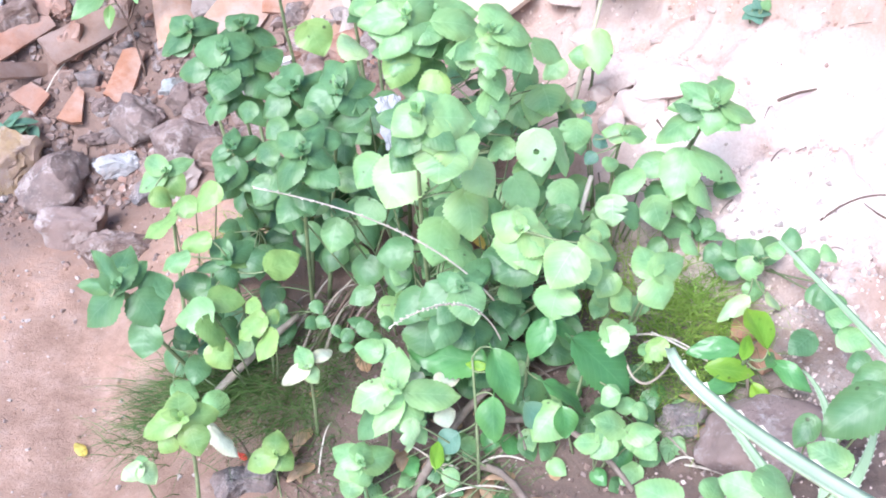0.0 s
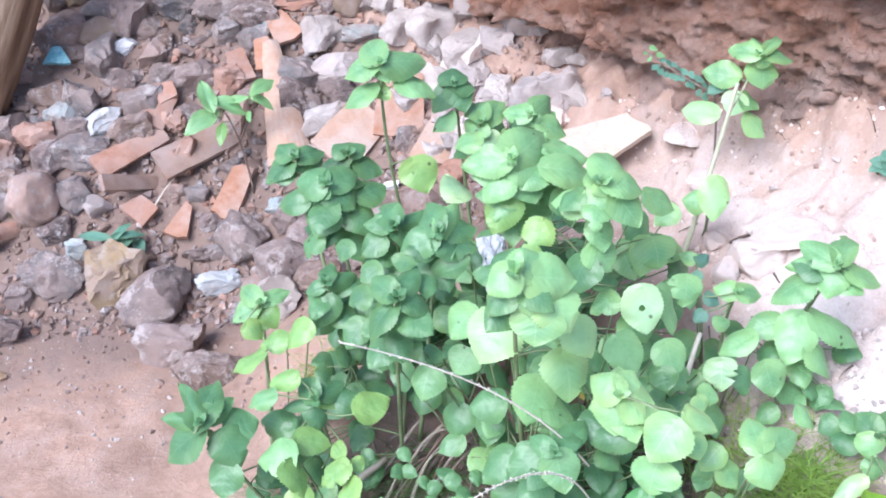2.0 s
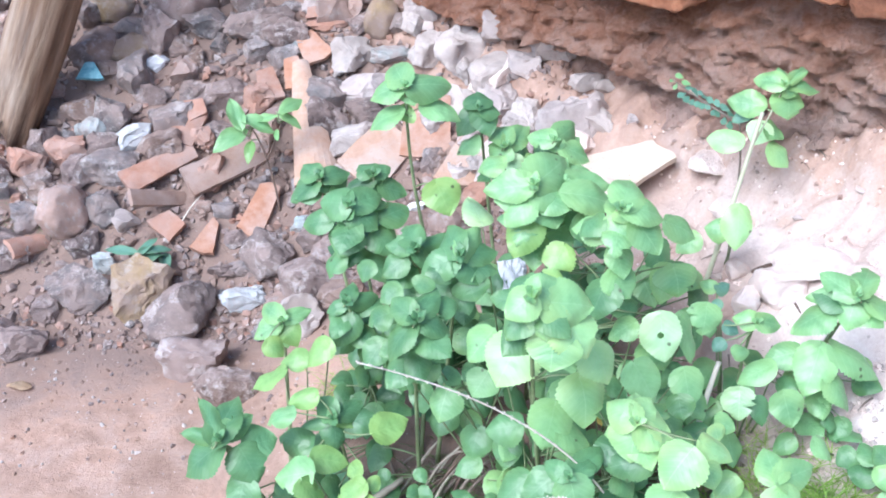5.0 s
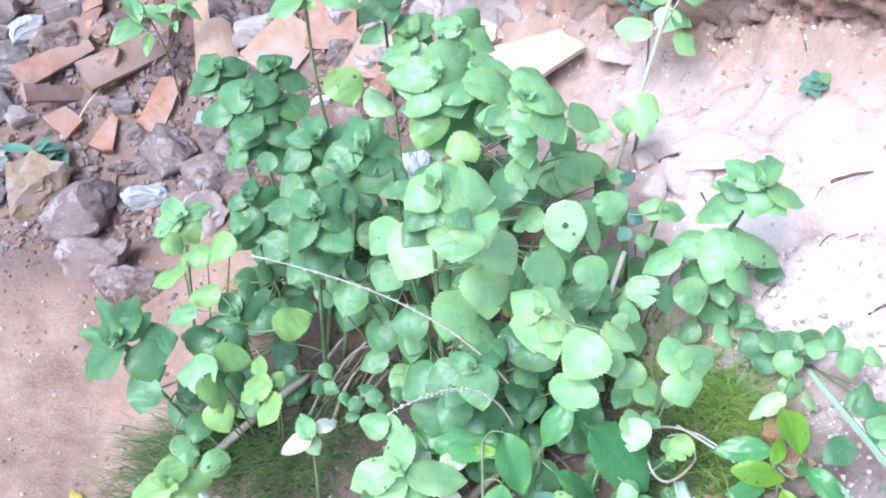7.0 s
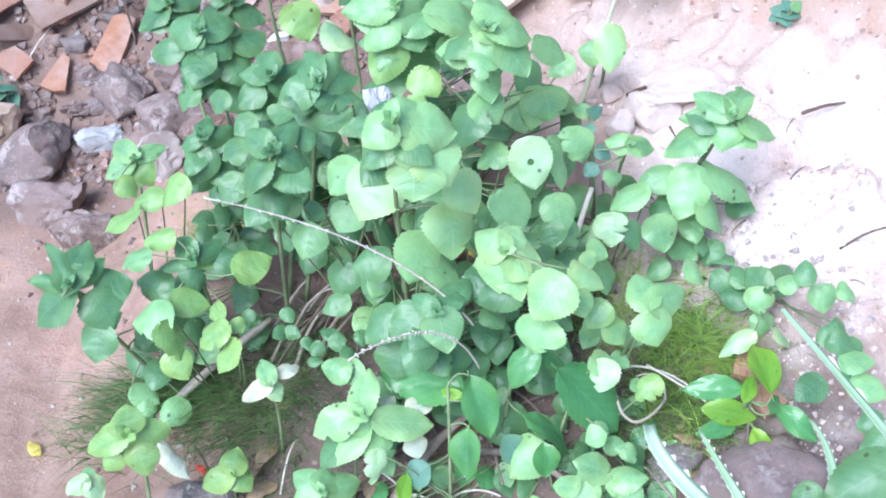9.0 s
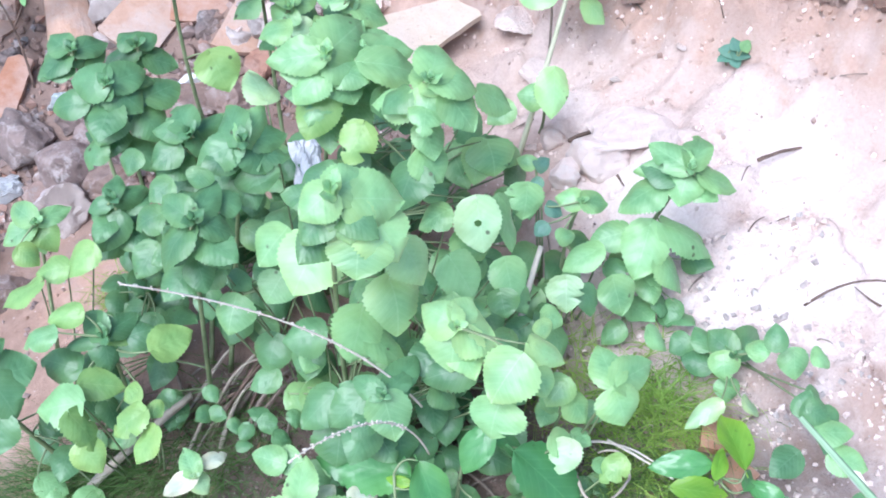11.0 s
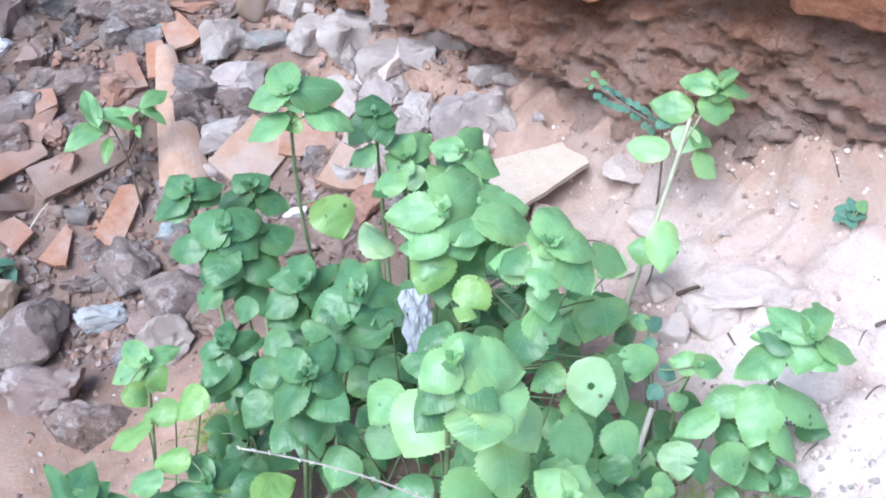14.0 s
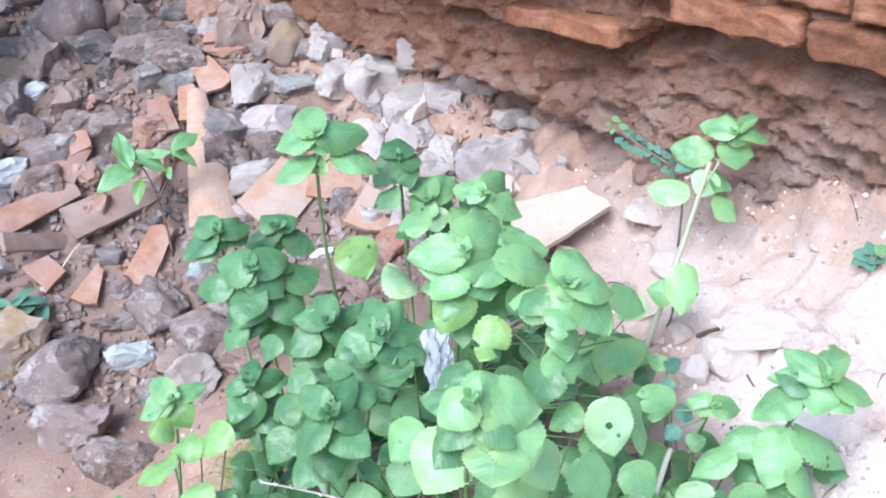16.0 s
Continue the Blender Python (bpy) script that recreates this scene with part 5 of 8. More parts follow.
leaf_from(bush_back, (0.213, 1.554, 0.708), (0.294, 1.562, 0.680), 0.057, 1)
leaf_from(bush_back, (0.185, 1.554, 0.692), (0.201, 1.532, 0.661), 0.060, 1, "round")
leaf_from(bush_back, (0.166, 1.548, 0.669), (0.135, 1.516, 0.622), 0.059, 2, "round")
leaf_from(bush_back, (0.238, 1.547, 0.671), (0.253, 1.515, 0.628), 0.056, 0, "round")
leaf_from(bush_back, (0.137, 1.729, 0.666), (0.091, 1.735, 0.651), 0.045, 1, "round", stalk=True)
leaf_from(bush_back, (0.271, 1.451, 0.638), (0.298, 1.429, 0.604), 0.061, 1, "round", stalk=True)
leaf_from(bush_back, (0.377, 1.528, 0.589), (0.385, 1.501, 0.553), 0.076, 1, "round", stalk=True)
leaf_from(bush_back, (0.462, 1.735, 0.512), (0.425, 1.725, 0.487), 0.046, 3, "round", stalk=True)
leaf_from(bush_back, (0.264, 1.443, 0.622), (0.238, 1.413, 0.580), 0.065, 0, "round", stalk=True)
# bush_middle
rosette(bush_middle, (0.132, 1.187, 0.785), 0.022, 1, pairs=2)
leaf_from(bush_middle, (0.132, 1.190, 0.783), (0.098, 1.179, 0.759), 0.048, 1, "round")
leaf_from(bush_middle, (0.132, 1.194, 0.780), (0.175, 1.222, 0.779), 0.050, 1, "round")
leaf_from(bush_middle, (0.146, 1.192, 0.771), (0.211, 1.205, 0.753), 0.065, 1, "round")
leaf_from(bush_middle, (0.148, 1.194, 0.765), (0.148, 1.168, 0.731), 0.055, 1, "round")
leaf_from(bush_middle, (0.127, 1.194, 0.753), (0.099, 1.179, 0.727), 0.045, 0, "round")
leaf_from(bush_middle, (0.158, 1.180, 0.729), (0.152, 1.154, 0.695), 0.070, 1, "round")
leaf_from(bush_middle, (0.173, 1.196, 0.745), (0.200, 1.167, 0.703), 0.072, 3, "round")
leaf_from(bush_middle, (0.129, 1.303, 0.632), (0.094, 1.272, 0.578), 0.082, 3, "round", stalk=True)
leaf_from(bush_middle, (0.220, 1.282, 0.632), (0.244, 1.254, 0.592), 0.067, 3, "round", stalk=True)
leaf_from(bush_middle, (0.206, 1.277, 0.587), (0.214, 1.236, 0.532), 0.075, 3, "round", stalk=True)
leaf_from(bush_middle, (0.304, 1.420, 0.567), (0.265, 1.414, 0.545), 0.045, 1, "round", stalk=True)
leaf_from(bush_middle, (0.337, 1.409, 0.587), (0.341, 1.369, 0.534), 0.062, 4, "holed", stalk=True)
leaf_from(bush_middle, (0.370, 1.430, 0.570), (0.386, 1.389, 0.515), 0.056, 1, "round", stalk=True)
leaf_from(bush_middle, (0.331, 1.430, 0.528), (0.350, 1.404, 0.492), 0.071, 1, "round", stalk=True)
leaf_from(bush_middle, (0.288, 1.325, 0.567), (0.315, 1.295, 0.523), 0.067, 1, "round", stalk=True)
leaf_from(bush_middle, (0.368, 1.364, 0.523), (0.375, 1.332, 0.479), 0.053, 1, "round", stalk=True)
leaf_from(bush_middle, (0.352, 1.319, 0.513), (0.357, 1.298, 0.485), 0.042, 0, "round", stalk=True)
leaf_from(bush_middle, (0.415, 1.457, 0.568), (0.407, 1.431, 0.532), 0.055, 1, "bitten", stalk=True)
rosette(bush_middle, (0.275, 1.218, 0.556), 0.014, 3)
leaf_from(bush_middle, (0.276, 1.221, 0.554), (0.241, 1.259, 0.559), 0.048, 3, "round")
leaf_from(bush_middle, (0.277, 1.225, 0.551), (0.304, 1.263, 0.557), 0.043, 3, "round")
leaf_from(bush_middle, (0.277, 1.229, 0.547), (0.326, 1.216, 0.515), 0.068, 3, "round")
leaf_from(bush_middle, (0.278, 1.232, 0.544), (0.267, 1.200, 0.501), 0.073, 3, "round")
leaf_from(bush_middle, (0.279, 1.236, 0.541), (0.236, 1.236, 0.522), 0.045, 1, "round")
leaf_from(bush_middle, (0.330, 1.143, 0.573), (0.293, 1.118, 0.532), 0.070, 3, "round", stalk=True)
leaf_from(bush_middle, (0.354, 1.188, 0.546), (0.398, 1.179, 0.519), 0.042, 3, "round", stalk=True)
leaf_from(bush_middle, (0.356, 1.156, 0.536), (0.366, 1.137, 0.509), 0.037, 1, "round", stalk=True)
leaf_from(bush_middle, (0.295, 1.209, 0.498), (0.235, 1.217, 0.478), 0.051, 0, "round", stalk=True)
leaf_from(bush_middle, (0.312, 1.141, 0.507), (0.296, 1.117, 0.475), 0.072, 1, "round", stalk=True)
leaf_from(bush_middle, (0.095, 1.356, 0.607), (0.060, 1.336, 0.573), 0.061, 1, "round", stalk=True)
leaf_from(bush_middle, (0.032, 1.410, 0.463), (0.017, 1.382, 0.424), 0.054, 1, "round", stalk=True)
leaf_from(bush_middle, (0.011, 1.429, 0.507), (-0.019, 1.411, 0.478), 0.050, 1, "round", stalk=True)
leaf_from(bush_middle, (-0.058, 1.454, 0.508), (-0.092, 1.446, 0.487), 0.045, 0, "round", stalk=True)
leaf_from(bush_middle, (0.044, 1.448, 0.469), (0.028, 1.437, 0.451), 0.042, 0, "round", stalk=True)
leaf_from(bush_middle, (0.091, 1.415, 0.487), (0.068, 1.397, 0.459), 0.054, 1, "round", stalk=True)
# bush_front
rosette(bush_front, (0.184, 1.172, 0.506), 0.012, 0)
leaf_from(bush_front, (0.184, 1.174, 0.503), (0.154, 1.206, 0.507), 0.029, 0)
leaf_from(bush_front, (0.185, 1.178, 0.500), (0.195, 1.145, 0.456), 0.055, 1, "round")
leaf_from(bush_front, (0.185, 1.182, 0.496), (0.226, 1.215, 0.498), 0.032, 0)
leaf_from(bush_front, (0.186, 1.185, 0.493), (0.242, 1.238, 0.497), 0.036, 0)
leaf_from(bush_front, (0.170, 1.193, 0.492), (0.123, 1.177, 0.458), 0.046, 0)
leaf_from(bush_front, (0.137, 1.362, 0.433), (0.084, 1.371, 0.416), 0.054, 0, "round", stalk=True)
leaf_from(bush_front, (0.176, 1.287, 0.533), (0.157, 1.250, 0.482), 0.069, 1, "round", stalk=True)
leaf_from(bush_front, (0.081, 1.442, 0.358), (0.065, 1.413, 0.317), 0.058, 0, "round", stalk=True)
leaf_from(bush_front, (0.120, 1.400, 0.374), (0.114, 1.372, 0.337), 0.047, 0, "round", stalk=True)
leaf_from(bush_front, (0.079, 1.409, 0.320), (0.039, 1.405, 0.300), 0.038, 0, "round", stalk=True)
leaf_from(bush_front, (0.139, 1.259, 0.428), (0.094, 1.240, 0.392), 0.055, 0, "round", stalk=True)
leaf_from(bush_front, (0.184, 1.275, 0.502), (0.225, 1.253, 0.464), 0.047, 1, "round", stalk=True)
leaf_from(bush_front, (0.144, 1.250, 0.374), (0.135, 1.221, 0.335), 0.068, 0, "round", stalk=True)
leaf_from(bush_front, (0.212, 1.230, 0.383), (0.214, 1.203, 0.347), 0.062, 0, "round", stalk=True)
leaf_from(bush_front, (0.256, 1.229, 0.453), (0.279, 1.212, 0.428), 0.047, 0, "round", stalk=True)
# bush_left_low
rosette(bush_left_low, (-0.143, 1.448, 0.383), 0.018, 0, pairs=1)
leaf_from(bush_left_low, (-0.144, 1.451, 0.380), (-0.168, 1.493, 0.389), 0.043, 0)
leaf_from(bush_left_low, (-0.144, 1.455, 0.377), (-0.099, 1.492, 0.379), 0.038, 0)
leaf_from(bush_left_low, (-0.145, 1.458, 0.374), (-0.202, 1.466, 0.355), 0.030, 0)
leaf_from(bush_left_low, (-0.145, 1.462, 0.371), (-0.140, 1.431, 0.330), 0.045, 0, "round")
leaf_from(bush_left_low, (-0.146, 1.466, 0.367), (-0.083, 1.483, 0.352), 0.043, 2)
leaf_from(bush_left_low, (-0.081, 1.433, 0.364), (-0.028, 1.465, 0.361), 0.053, 2, "round", stalk=True)
rosette(bush_left_low, (-0.307, 1.385, 0.406), 0.014, 0, pairs=0)
leaf_from(bush_left_low, (-0.308, 1.388, 0.404), (-0.347, 1.463, 0.420), 0.034, 0)
leaf_from(bush_left_low, (-0.318, 1.386, 0.398), (-0.288, 1.469, 0.417), 0.055, 0)
leaf_from(bush_left_low, (-0.310, 1.395, 0.397), (-0.263, 1.441, 0.402), 0.039, 0)
leaf_from(bush_left_low, (-0.311, 1.399, 0.394), (-0.375, 1.425, 0.384), 0.028, 0)
leaf_from(bush_left_low, (-0.306, 1.396, 0.382), (-0.368, 1.379, 0.341), 0.066, 0)
leaf_from(bush_left_low, (-0.282, 1.399, 0.372), (-0.254, 1.369, 0.328), 0.066, 0, "round")
leaf_from(bush_left_low, (-0.275, 1.406, 0.370), (-0.228, 1.428, 0.364), 0.062, 0, "round")
leaf_from(bush_left_low, (-0.277, 1.376, 0.330), (-0.289, 1.345, 0.287), 0.059, 0, "round")
leaf_from(bush_left_low, (-0.174, 1.359, 0.355), (-0.232, 1.368, 0.337), 0.061, 1, "round", stalk=True)
leaf_from(bush_left_low, (-0.182, 1.449, 0.327), (-0.237, 1.482, 0.324), 0.050, 0, "round", stalk=True)
leaf_from(bush_left_low, (-0.175, 1.405, 0.344), (-0.121, 1.409, 0.324), 0.046, 2, "round", stalk=True)
leaf_from(bush_left_low, (-0.163, 1.484, 0.314), (-0.191, 1.467, 0.285), 0.043, 1, "round", stalk=True)
leaf_from(bush_left_low, (-0.186, 1.341, 0.354), (-0.155, 1.313, 0.313), 0.052, 2, "bitten", stalk=True)
leaf_from(bush_left_low, (-0.177, 1.319, 0.321), (-0.153, 1.297, 0.288), 0.046, 2, "round", stalk=True)
leaf_from(bush_left_low, (-0.095, 1.342, 0.345), (-0.139, 1.332, 0.318), 0.044, 2, "bitten", stalk=True)
leaf_from(bush_left_low, (-0.083, 1.323, 0.331), (-0.113, 1.299, 0.294), 0.040, 2, "round", stalk=True)
leaf_from(bush_left_low, (-0.088, 1.356, 0.341), (-0.075, 1.346, 0.326), 0.028, 2, "round", stalk=True)
leaf_from(bush_left_low, (-0.167, 1.458, 0.420), (-0.213, 1.463, 0.404), 0.036, 2, "round", stalk=True)
leaf_from(bush_left_low, (-0.202, 1.447, 0.399), (-0.248, 1.446, 0.379), 0.036, 1, "round", stalk=True)
leaf_from(bush_left_low, (-0.102, 1.395, 0.332), (-0.125, 1.391, 0.319), 0.035, 2, "round", stalk=True)
# young_shoot
rosette(young_shoot, (-0.234, 1.652, 0.424), 0.012, 1)
leaf_from(young_shoot, (-0.235, 1.655, 0.422), (-0.271, 1.697, 0.428), 0.039, 1)
leaf_from(young_shoot, (-0.236, 1.659, 0.419), (-0.188, 1.691, 0.418), 0.030, 1)
leaf_from(young_shoot, (-0.236, 1.663, 0.416), (-0.286, 1.653, 0.387), 0.041, 1)
leaf_from(young_shoot, (-0.237, 1.667, 0.413), (-0.213, 1.641, 0.375), 0.043, 2)
leaf_from(young_shoot, (-0.238, 1.671, 0.411), (-0.230, 1.642, 0.372), 0.035, 1)
leaf_from(young_shoot, (-0.256, 1.608, 0.415), (-0.230, 1.595, 0.392), 0.039, 2, "round", stalk=True)
leaf_from(young_shoot, (-0.186, 1.536, 0.434), (-0.230, 1.542, 0.420), 0.041, 2, "round", stalk=True)
leaf_from(young_shoot, (-0.149, 1.542, 0.459), (-0.186, 1.523, 0.426), 0.047, 2, "round", stalk=True)
leaf_from(young_shoot, (-0.220, 1.514, 0.427), (-0.274, 1.507, 0.398), 0.043, 2, "round", stalk=True)
# right_plant
rosette(right_plant, (0.620, 1.421, 0.601), 0.014, 1, pairs=1)
leaf_from(right_plant, (0.621, 1.424, 0.598), (0.659, 1.486, 0.610), 0.041, 1)
leaf_from(right_plant, (0.622, 1.427, 0.596), (0.582, 1.480, 0.604), 0.042, 1)
leaf_from(right_plant, (0.624, 1.431, 0.593), (0.662, 1.439, 0.582), 0.031, 0)
leaf_from(right_plant, (0.638, 1.427, 0.586), (0.694, 1.423, 0.559), 0.044, 1)
leaf_from(right_plant, (0.627, 1.439, 0.588), (0.609, 1.411, 0.548), 0.056, 1, "round")
leaf_from(right_plant, (0.629, 1.443, 0.585), (0.561, 1.465, 0.571), 0.034, 1)
leaf_from(right_plant, (0.594, 1.445, 0.559), (0.537, 1.438, 0.529), 0.058, 1, "round")
leaf_from(right_plant, (0.602, 1.429, 0.505), (0.679, 1.412, 0.457), 0.056, 1, "round", stalk=True)
leaf_from(right_plant, (0.583, 1.430, 0.506), (0.555, 1.387, 0.447), 0.066, 1, "round", stalk=True)
leaf_from(right_plant, (0.593, 1.407, 0.470), (0.625, 1.377, 0.426), 0.053, 1, "round", stalk=True)
leaf_from(right_plant, (0.557, 1.440, 0.490), (0.505, 1.445, 0.471), 0.046, 1, "round", stalk=True)
leaf_from(right_plant, (0.510, 1.411, 0.489), (0.458, 1.405, 0.462), 0.044, 1, "round", stalk=True)
leaf_from(right_plant, (0.449, 1.356, 0.491), (0.445, 1.329, 0.455), 0.051, 4, "bitten", stalk=True)
leaf_from(right_plant, (0.519, 1.374, 0.466), (0.529, 1.344, 0.425), 0.055, 1, "round", stalk=True)
leaf_from(right_plant, (0.477, 1.366, 0.465), (0.487, 1.342, 0.432), 0.036, 0, "round", stalk=True)
rosette(right_plant, (0.486, 1.439, 0.549), 0.010, 1, pairs=0)
leaf_from(right_plant, (0.487, 1.442, 0.547), (0.528, 1.448, 0.534), 0.037, 1, "round")
leaf_from(right_plant, (0.489, 1.446, 0.544), (0.456, 1.463, 0.540), 0.034, 1, "round")
# three_leaf_shoot
leaf_from(three_leaf_shoot, (0.450, 1.153, 0.504), (0.444, 1.206, 0.517), 0.045, 1, "round", stalk=True)
leaf_from(three_leaf_shoot, (0.451, 1.153, 0.504), (0.507, 1.184, 0.500), 0.047, 1, "round", stalk=True)
leaf_from(three_leaf_shoot, (0.449, 1.147, 0.499), (0.460, 1.122, 0.464), 0.058, 1, "round", stalk=True)
leaf_from(three_leaf_shoot, (0.405, 1.189, 0.481), (0.378, 1.174, 0.455), 0.041, 1, "round", stalk=True)
leaf_from(three_leaf_shoot, (0.410, 1.185, 0.455), (0.429, 1.166, 0.427), 0.038, 1, "round", stalk=True)
leaf_from(three_leaf_shoot, (0.393, 1.181, 0.392), (0.423, 1.171, 0.370), 0.040, 3, "round", stalk=True)
# wall_plant
rosette(wall_plant, (0.632, 1.915, 0.699), 0.012, 1, root=(0.575, 1.875, 0.60), stem=STEM_PALE)
leaf_from(wall_plant, (0.634, 1.918, 0.697), (0.586, 1.950, 0.696), 0.042, 1)
leaf_from(wall_plant, (0.635, 1.922, 0.695), (0.637, 1.973, 0.708), 0.029, 1)
leaf_from(wall_plant, (0.637, 1.926, 0.693), (0.691, 1.987, 0.701), 0.024, 1)
leaf_from(wall_plant, (0.638, 1.931, 0.691), (0.658, 1.922, 0.675), 0.049, 1, "round")
leaf_from(wall_plant, (0.640, 1.935, 0.688), (0.709, 1.949, 0.670), 0.038, 1)
leaf_from(wall_plant, (0.642, 1.933, 0.674), (0.645, 1.904, 0.637), 0.072, 1, "round")
leaf_from(wall_plant, (0.606, 1.937, 0.647), (0.550, 1.973, 0.644), 0.050, 1)
leaf_from(wall_plant, (0.570, 1.920, 0.584), (0.515, 1.954, 0.581), 0.050, 3)
leaf_from(wall_plant, (0.608, 1.932, 0.617), (0.590, 1.910, 0.586), 0.050, 4, "round")
leaf_from(wall_plant, (0.612, 1.933, 0.611), (0.647, 1.924, 0.589), 0.050, 1, "round")
leaf_from(wall_plant, (0.622, 1.918, 0.580), (0.655, 1.897, 0.546), 0.054, 3, "round")
leaf_from(wall_plant, (0.598, 1.960, 0.628), (0.559, 1.957, 0.610), 0.031, 7)
leaf_from(wall_plant, (0.543, 1.790, 0.530), (0.533, 1.746, 0.471), 0.055, 3, "round", stalk=True)
leaf_from(wall_plant, (0.525, 1.778, 0.493), (0.488, 1.797, 0.489), 0.045, 1, "round", stalk=True)
# pale_plant
rosette(pale_plant, (0.078, 1.151, 0.350), 0.020, 3)
leaf_from(pale_plant, (0.079, 1.154, 0.347), (0.098, 1.223, 0.364), 0.043, 3)
leaf_from(pale_plant, (0.079, 1.158, 0.343), (0.015, 1.156, 0.314), 0.050, 3)
leaf_from(pale_plant, (0.079, 1.161, 0.340), (0.099, 1.144, 0.314), 0.044, 3, "round")
leaf_from(pale_plant, (0.103, 1.157, 0.330), (0.182, 1.165, 0.303), 0.050, 3)
leaf_from(pale_plant, (0.091, 1.151, 0.318), (0.039, 1.131, 0.278), 0.039, 3)
leaf_from(pale_plant, (0.098, 1.151, 0.312), (0.121, 1.116, 0.262), 0.044, 3, "bitten")
leaf_from(pale_plant, (0.070, 1.214, 0.362), (0.033, 1.237, 0.360), 0.038, 1, "round")
leaf_from(pale_plant, (0.089, 1.223, 0.364), (0.062, 1.217, 0.347), 0.042, 1, "round")
leaf_from(pale_plant, (0.147, 1.183, 0.324), (0.185, 1.193, 0.314), 0.028, 11)
leaf_from(pale_plant, (0.111, 1.188, 0.318), (0.132, 1.207, 0.320), 0.026, 11, "round")
leaf_from(pale_plant, (0.151, 1.157, 0.287), (0.157, 1.140, 0.265), 0.036, 11, "round")
# corner_plant
rosette(corner_plant, (-0.224, 1.172, 0.324), 0.018, 2)
leaf_from(corner_plant, (-0.225, 1.175, 0.321), (-0.226, 1.220, 0.332), 0.053, 2, "round")
leaf_from(corner_plant, (-0.225, 1.178, 0.317), (-0.283, 1.177, 0.291), 0.045, 2)
leaf_from(corner_plant, (-0.226, 1.181, 0.313), (-0.169, 1.196, 0.299), 0.045, 2)
leaf_from(corner_plant, (-0.214, 1.174, 0.298), (-0.205, 1.149, 0.263), 0.047, 2, "round")
leaf_from(corner_plant, (-0.184, 1.178, 0.289), (-0.149, 1.152, 0.248), 0.031, 11, "bitten")
leaf_from(corner_plant, (-0.240, 1.170, 0.286), (-0.261, 1.161, 0.268), 0.032, 2, "round")
# little_plant
rosette(little_plant, (-0.100, 1.202, 0.192), 0.008, 2)
leaf_from(little_plant, (-0.101, 1.205, 0.189), (-0.094, 1.246, 0.200), 0.042, 2, "round")
leaf_from(little_plant, (-0.101, 1.208, 0.186), (-0.148, 1.206, 0.163), 0.040, 2)
leaf_from(little_plant, (-0.101, 1.212, 0.182), (-0.076, 1.196, 0.157), 0.041, 2, "round")
leaf_from(little_plant, (-0.101, 1.215, 0.178), (-0.113, 1.209, 0.167), 0.028, 1, "round")
# pale_sprout
rosette(pale_sprout, (-0.301, 1.209, 0.195), 0.006, 4)
leaf_from(pale_sprout, (-0.301, 1.212, 0.192), (-0.335, 1.207, 0.174), 0.030, 4)
leaf_from(pale_sprout, (-0.302, 1.215, 0.188), (-0.284, 1.198, 0.163), 0.036, 4, "round")
leaf_from(pale_sprout, (-0.303, 1.218, 0.185), (-0.306, 1.239, 0.190), 0.026, 1, "round")
# bleached_seedling
rosette(bleached_seedling, (-0.037, 1.244, 0.324), 0.008, 4)
leaf_from(bleached_seedling, (-0.037, 1.246, 0.321), (-0.050, 1.287, 0.330), 0.030, 1)
leaf_from(bleached_seedling, (-0.037, 1.250, 0.317), (-0.079, 1.244, 0.294), 0.027, 11)
leaf_from(bleached_seedling, (-0.038, 1.253, 0.314), (-0.022, 1.239, 0.292), 0.030, 4, "round")
leaf_from(bleached_seedling, (-0.028, 1.266, 0.318), (0.005, 1.283, 0.314), 0.022, 11)
# far_right_plant
rosette(far_right_plant, (0.660, 1.268, 0.409), 0.012, 0)
leaf_from(far_right_plant, (0.648, 1.277, 0.406), (0.648, 1.254, 0.376), 0.043, 1, "round")
leaf_from(far_right_plant, (0.663, 1.274, 0.404), (0.639, 1.315, 0.412), 0.041, 0)
leaf_from(far_right_plant, (0.665, 1.278, 0.400), (0.668, 1.322, 0.412), 0.028, 0)
leaf_from(far_right_plant, (0.667, 1.281, 0.397), (0.721, 1.324, 0.398), 0.043, 0)
leaf_from(far_right_plant, (0.638, 1.299, 0.393), (0.631, 1.336, 0.402), 0.035, 0, "round")
leaf_from(far_right_plant, (0.640, 1.285, 0.372), (0.607, 1.312, 0.373), 0.036, 0)
leaf_from(far_right_plant, (0.663, 1.271, 0.361), (0.656, 1.252, 0.336), 0.037, 1, "round")
leaf_from(far_right_plant, (0.540, 1.284, 0.456), (0.566, 1.269, 0.430), 0.034, 1, "round", stalk=True)
leaf_from(far_right_plant, (0.620, 1.326, 0.391), (0.594, 1.320, 0.374), 0.037, 0, "round", stalk=True)
leaf_from(far_right_plant, (0.625, 1.215, 0.380), (0.579, 1.205, 0.351), 0.030, 4, "round", stalk=True)
leaf_from(far_right_plant, (0.658, 1.218, 0.379), (0.681, 1.206, 0.357), 0.028, 4, "round", stalk=True)
leaf_from(far_right_plant, (0.714, 1.226, 0.451), (0.713, 1.202, 0.421), 0.040, 1, "round", stalk=True)
leaf_from(far_right_plant, (0.712, 1.170, 0.436), (0.733, 1.153, 0.410), 0.035, 0, "round", stalk=True)
leaf_from(far_right_plant, (0.723, 1.147, 0.420), (0.744, 1.131, 0.395), 0.039, 0, "round", stalk=True)
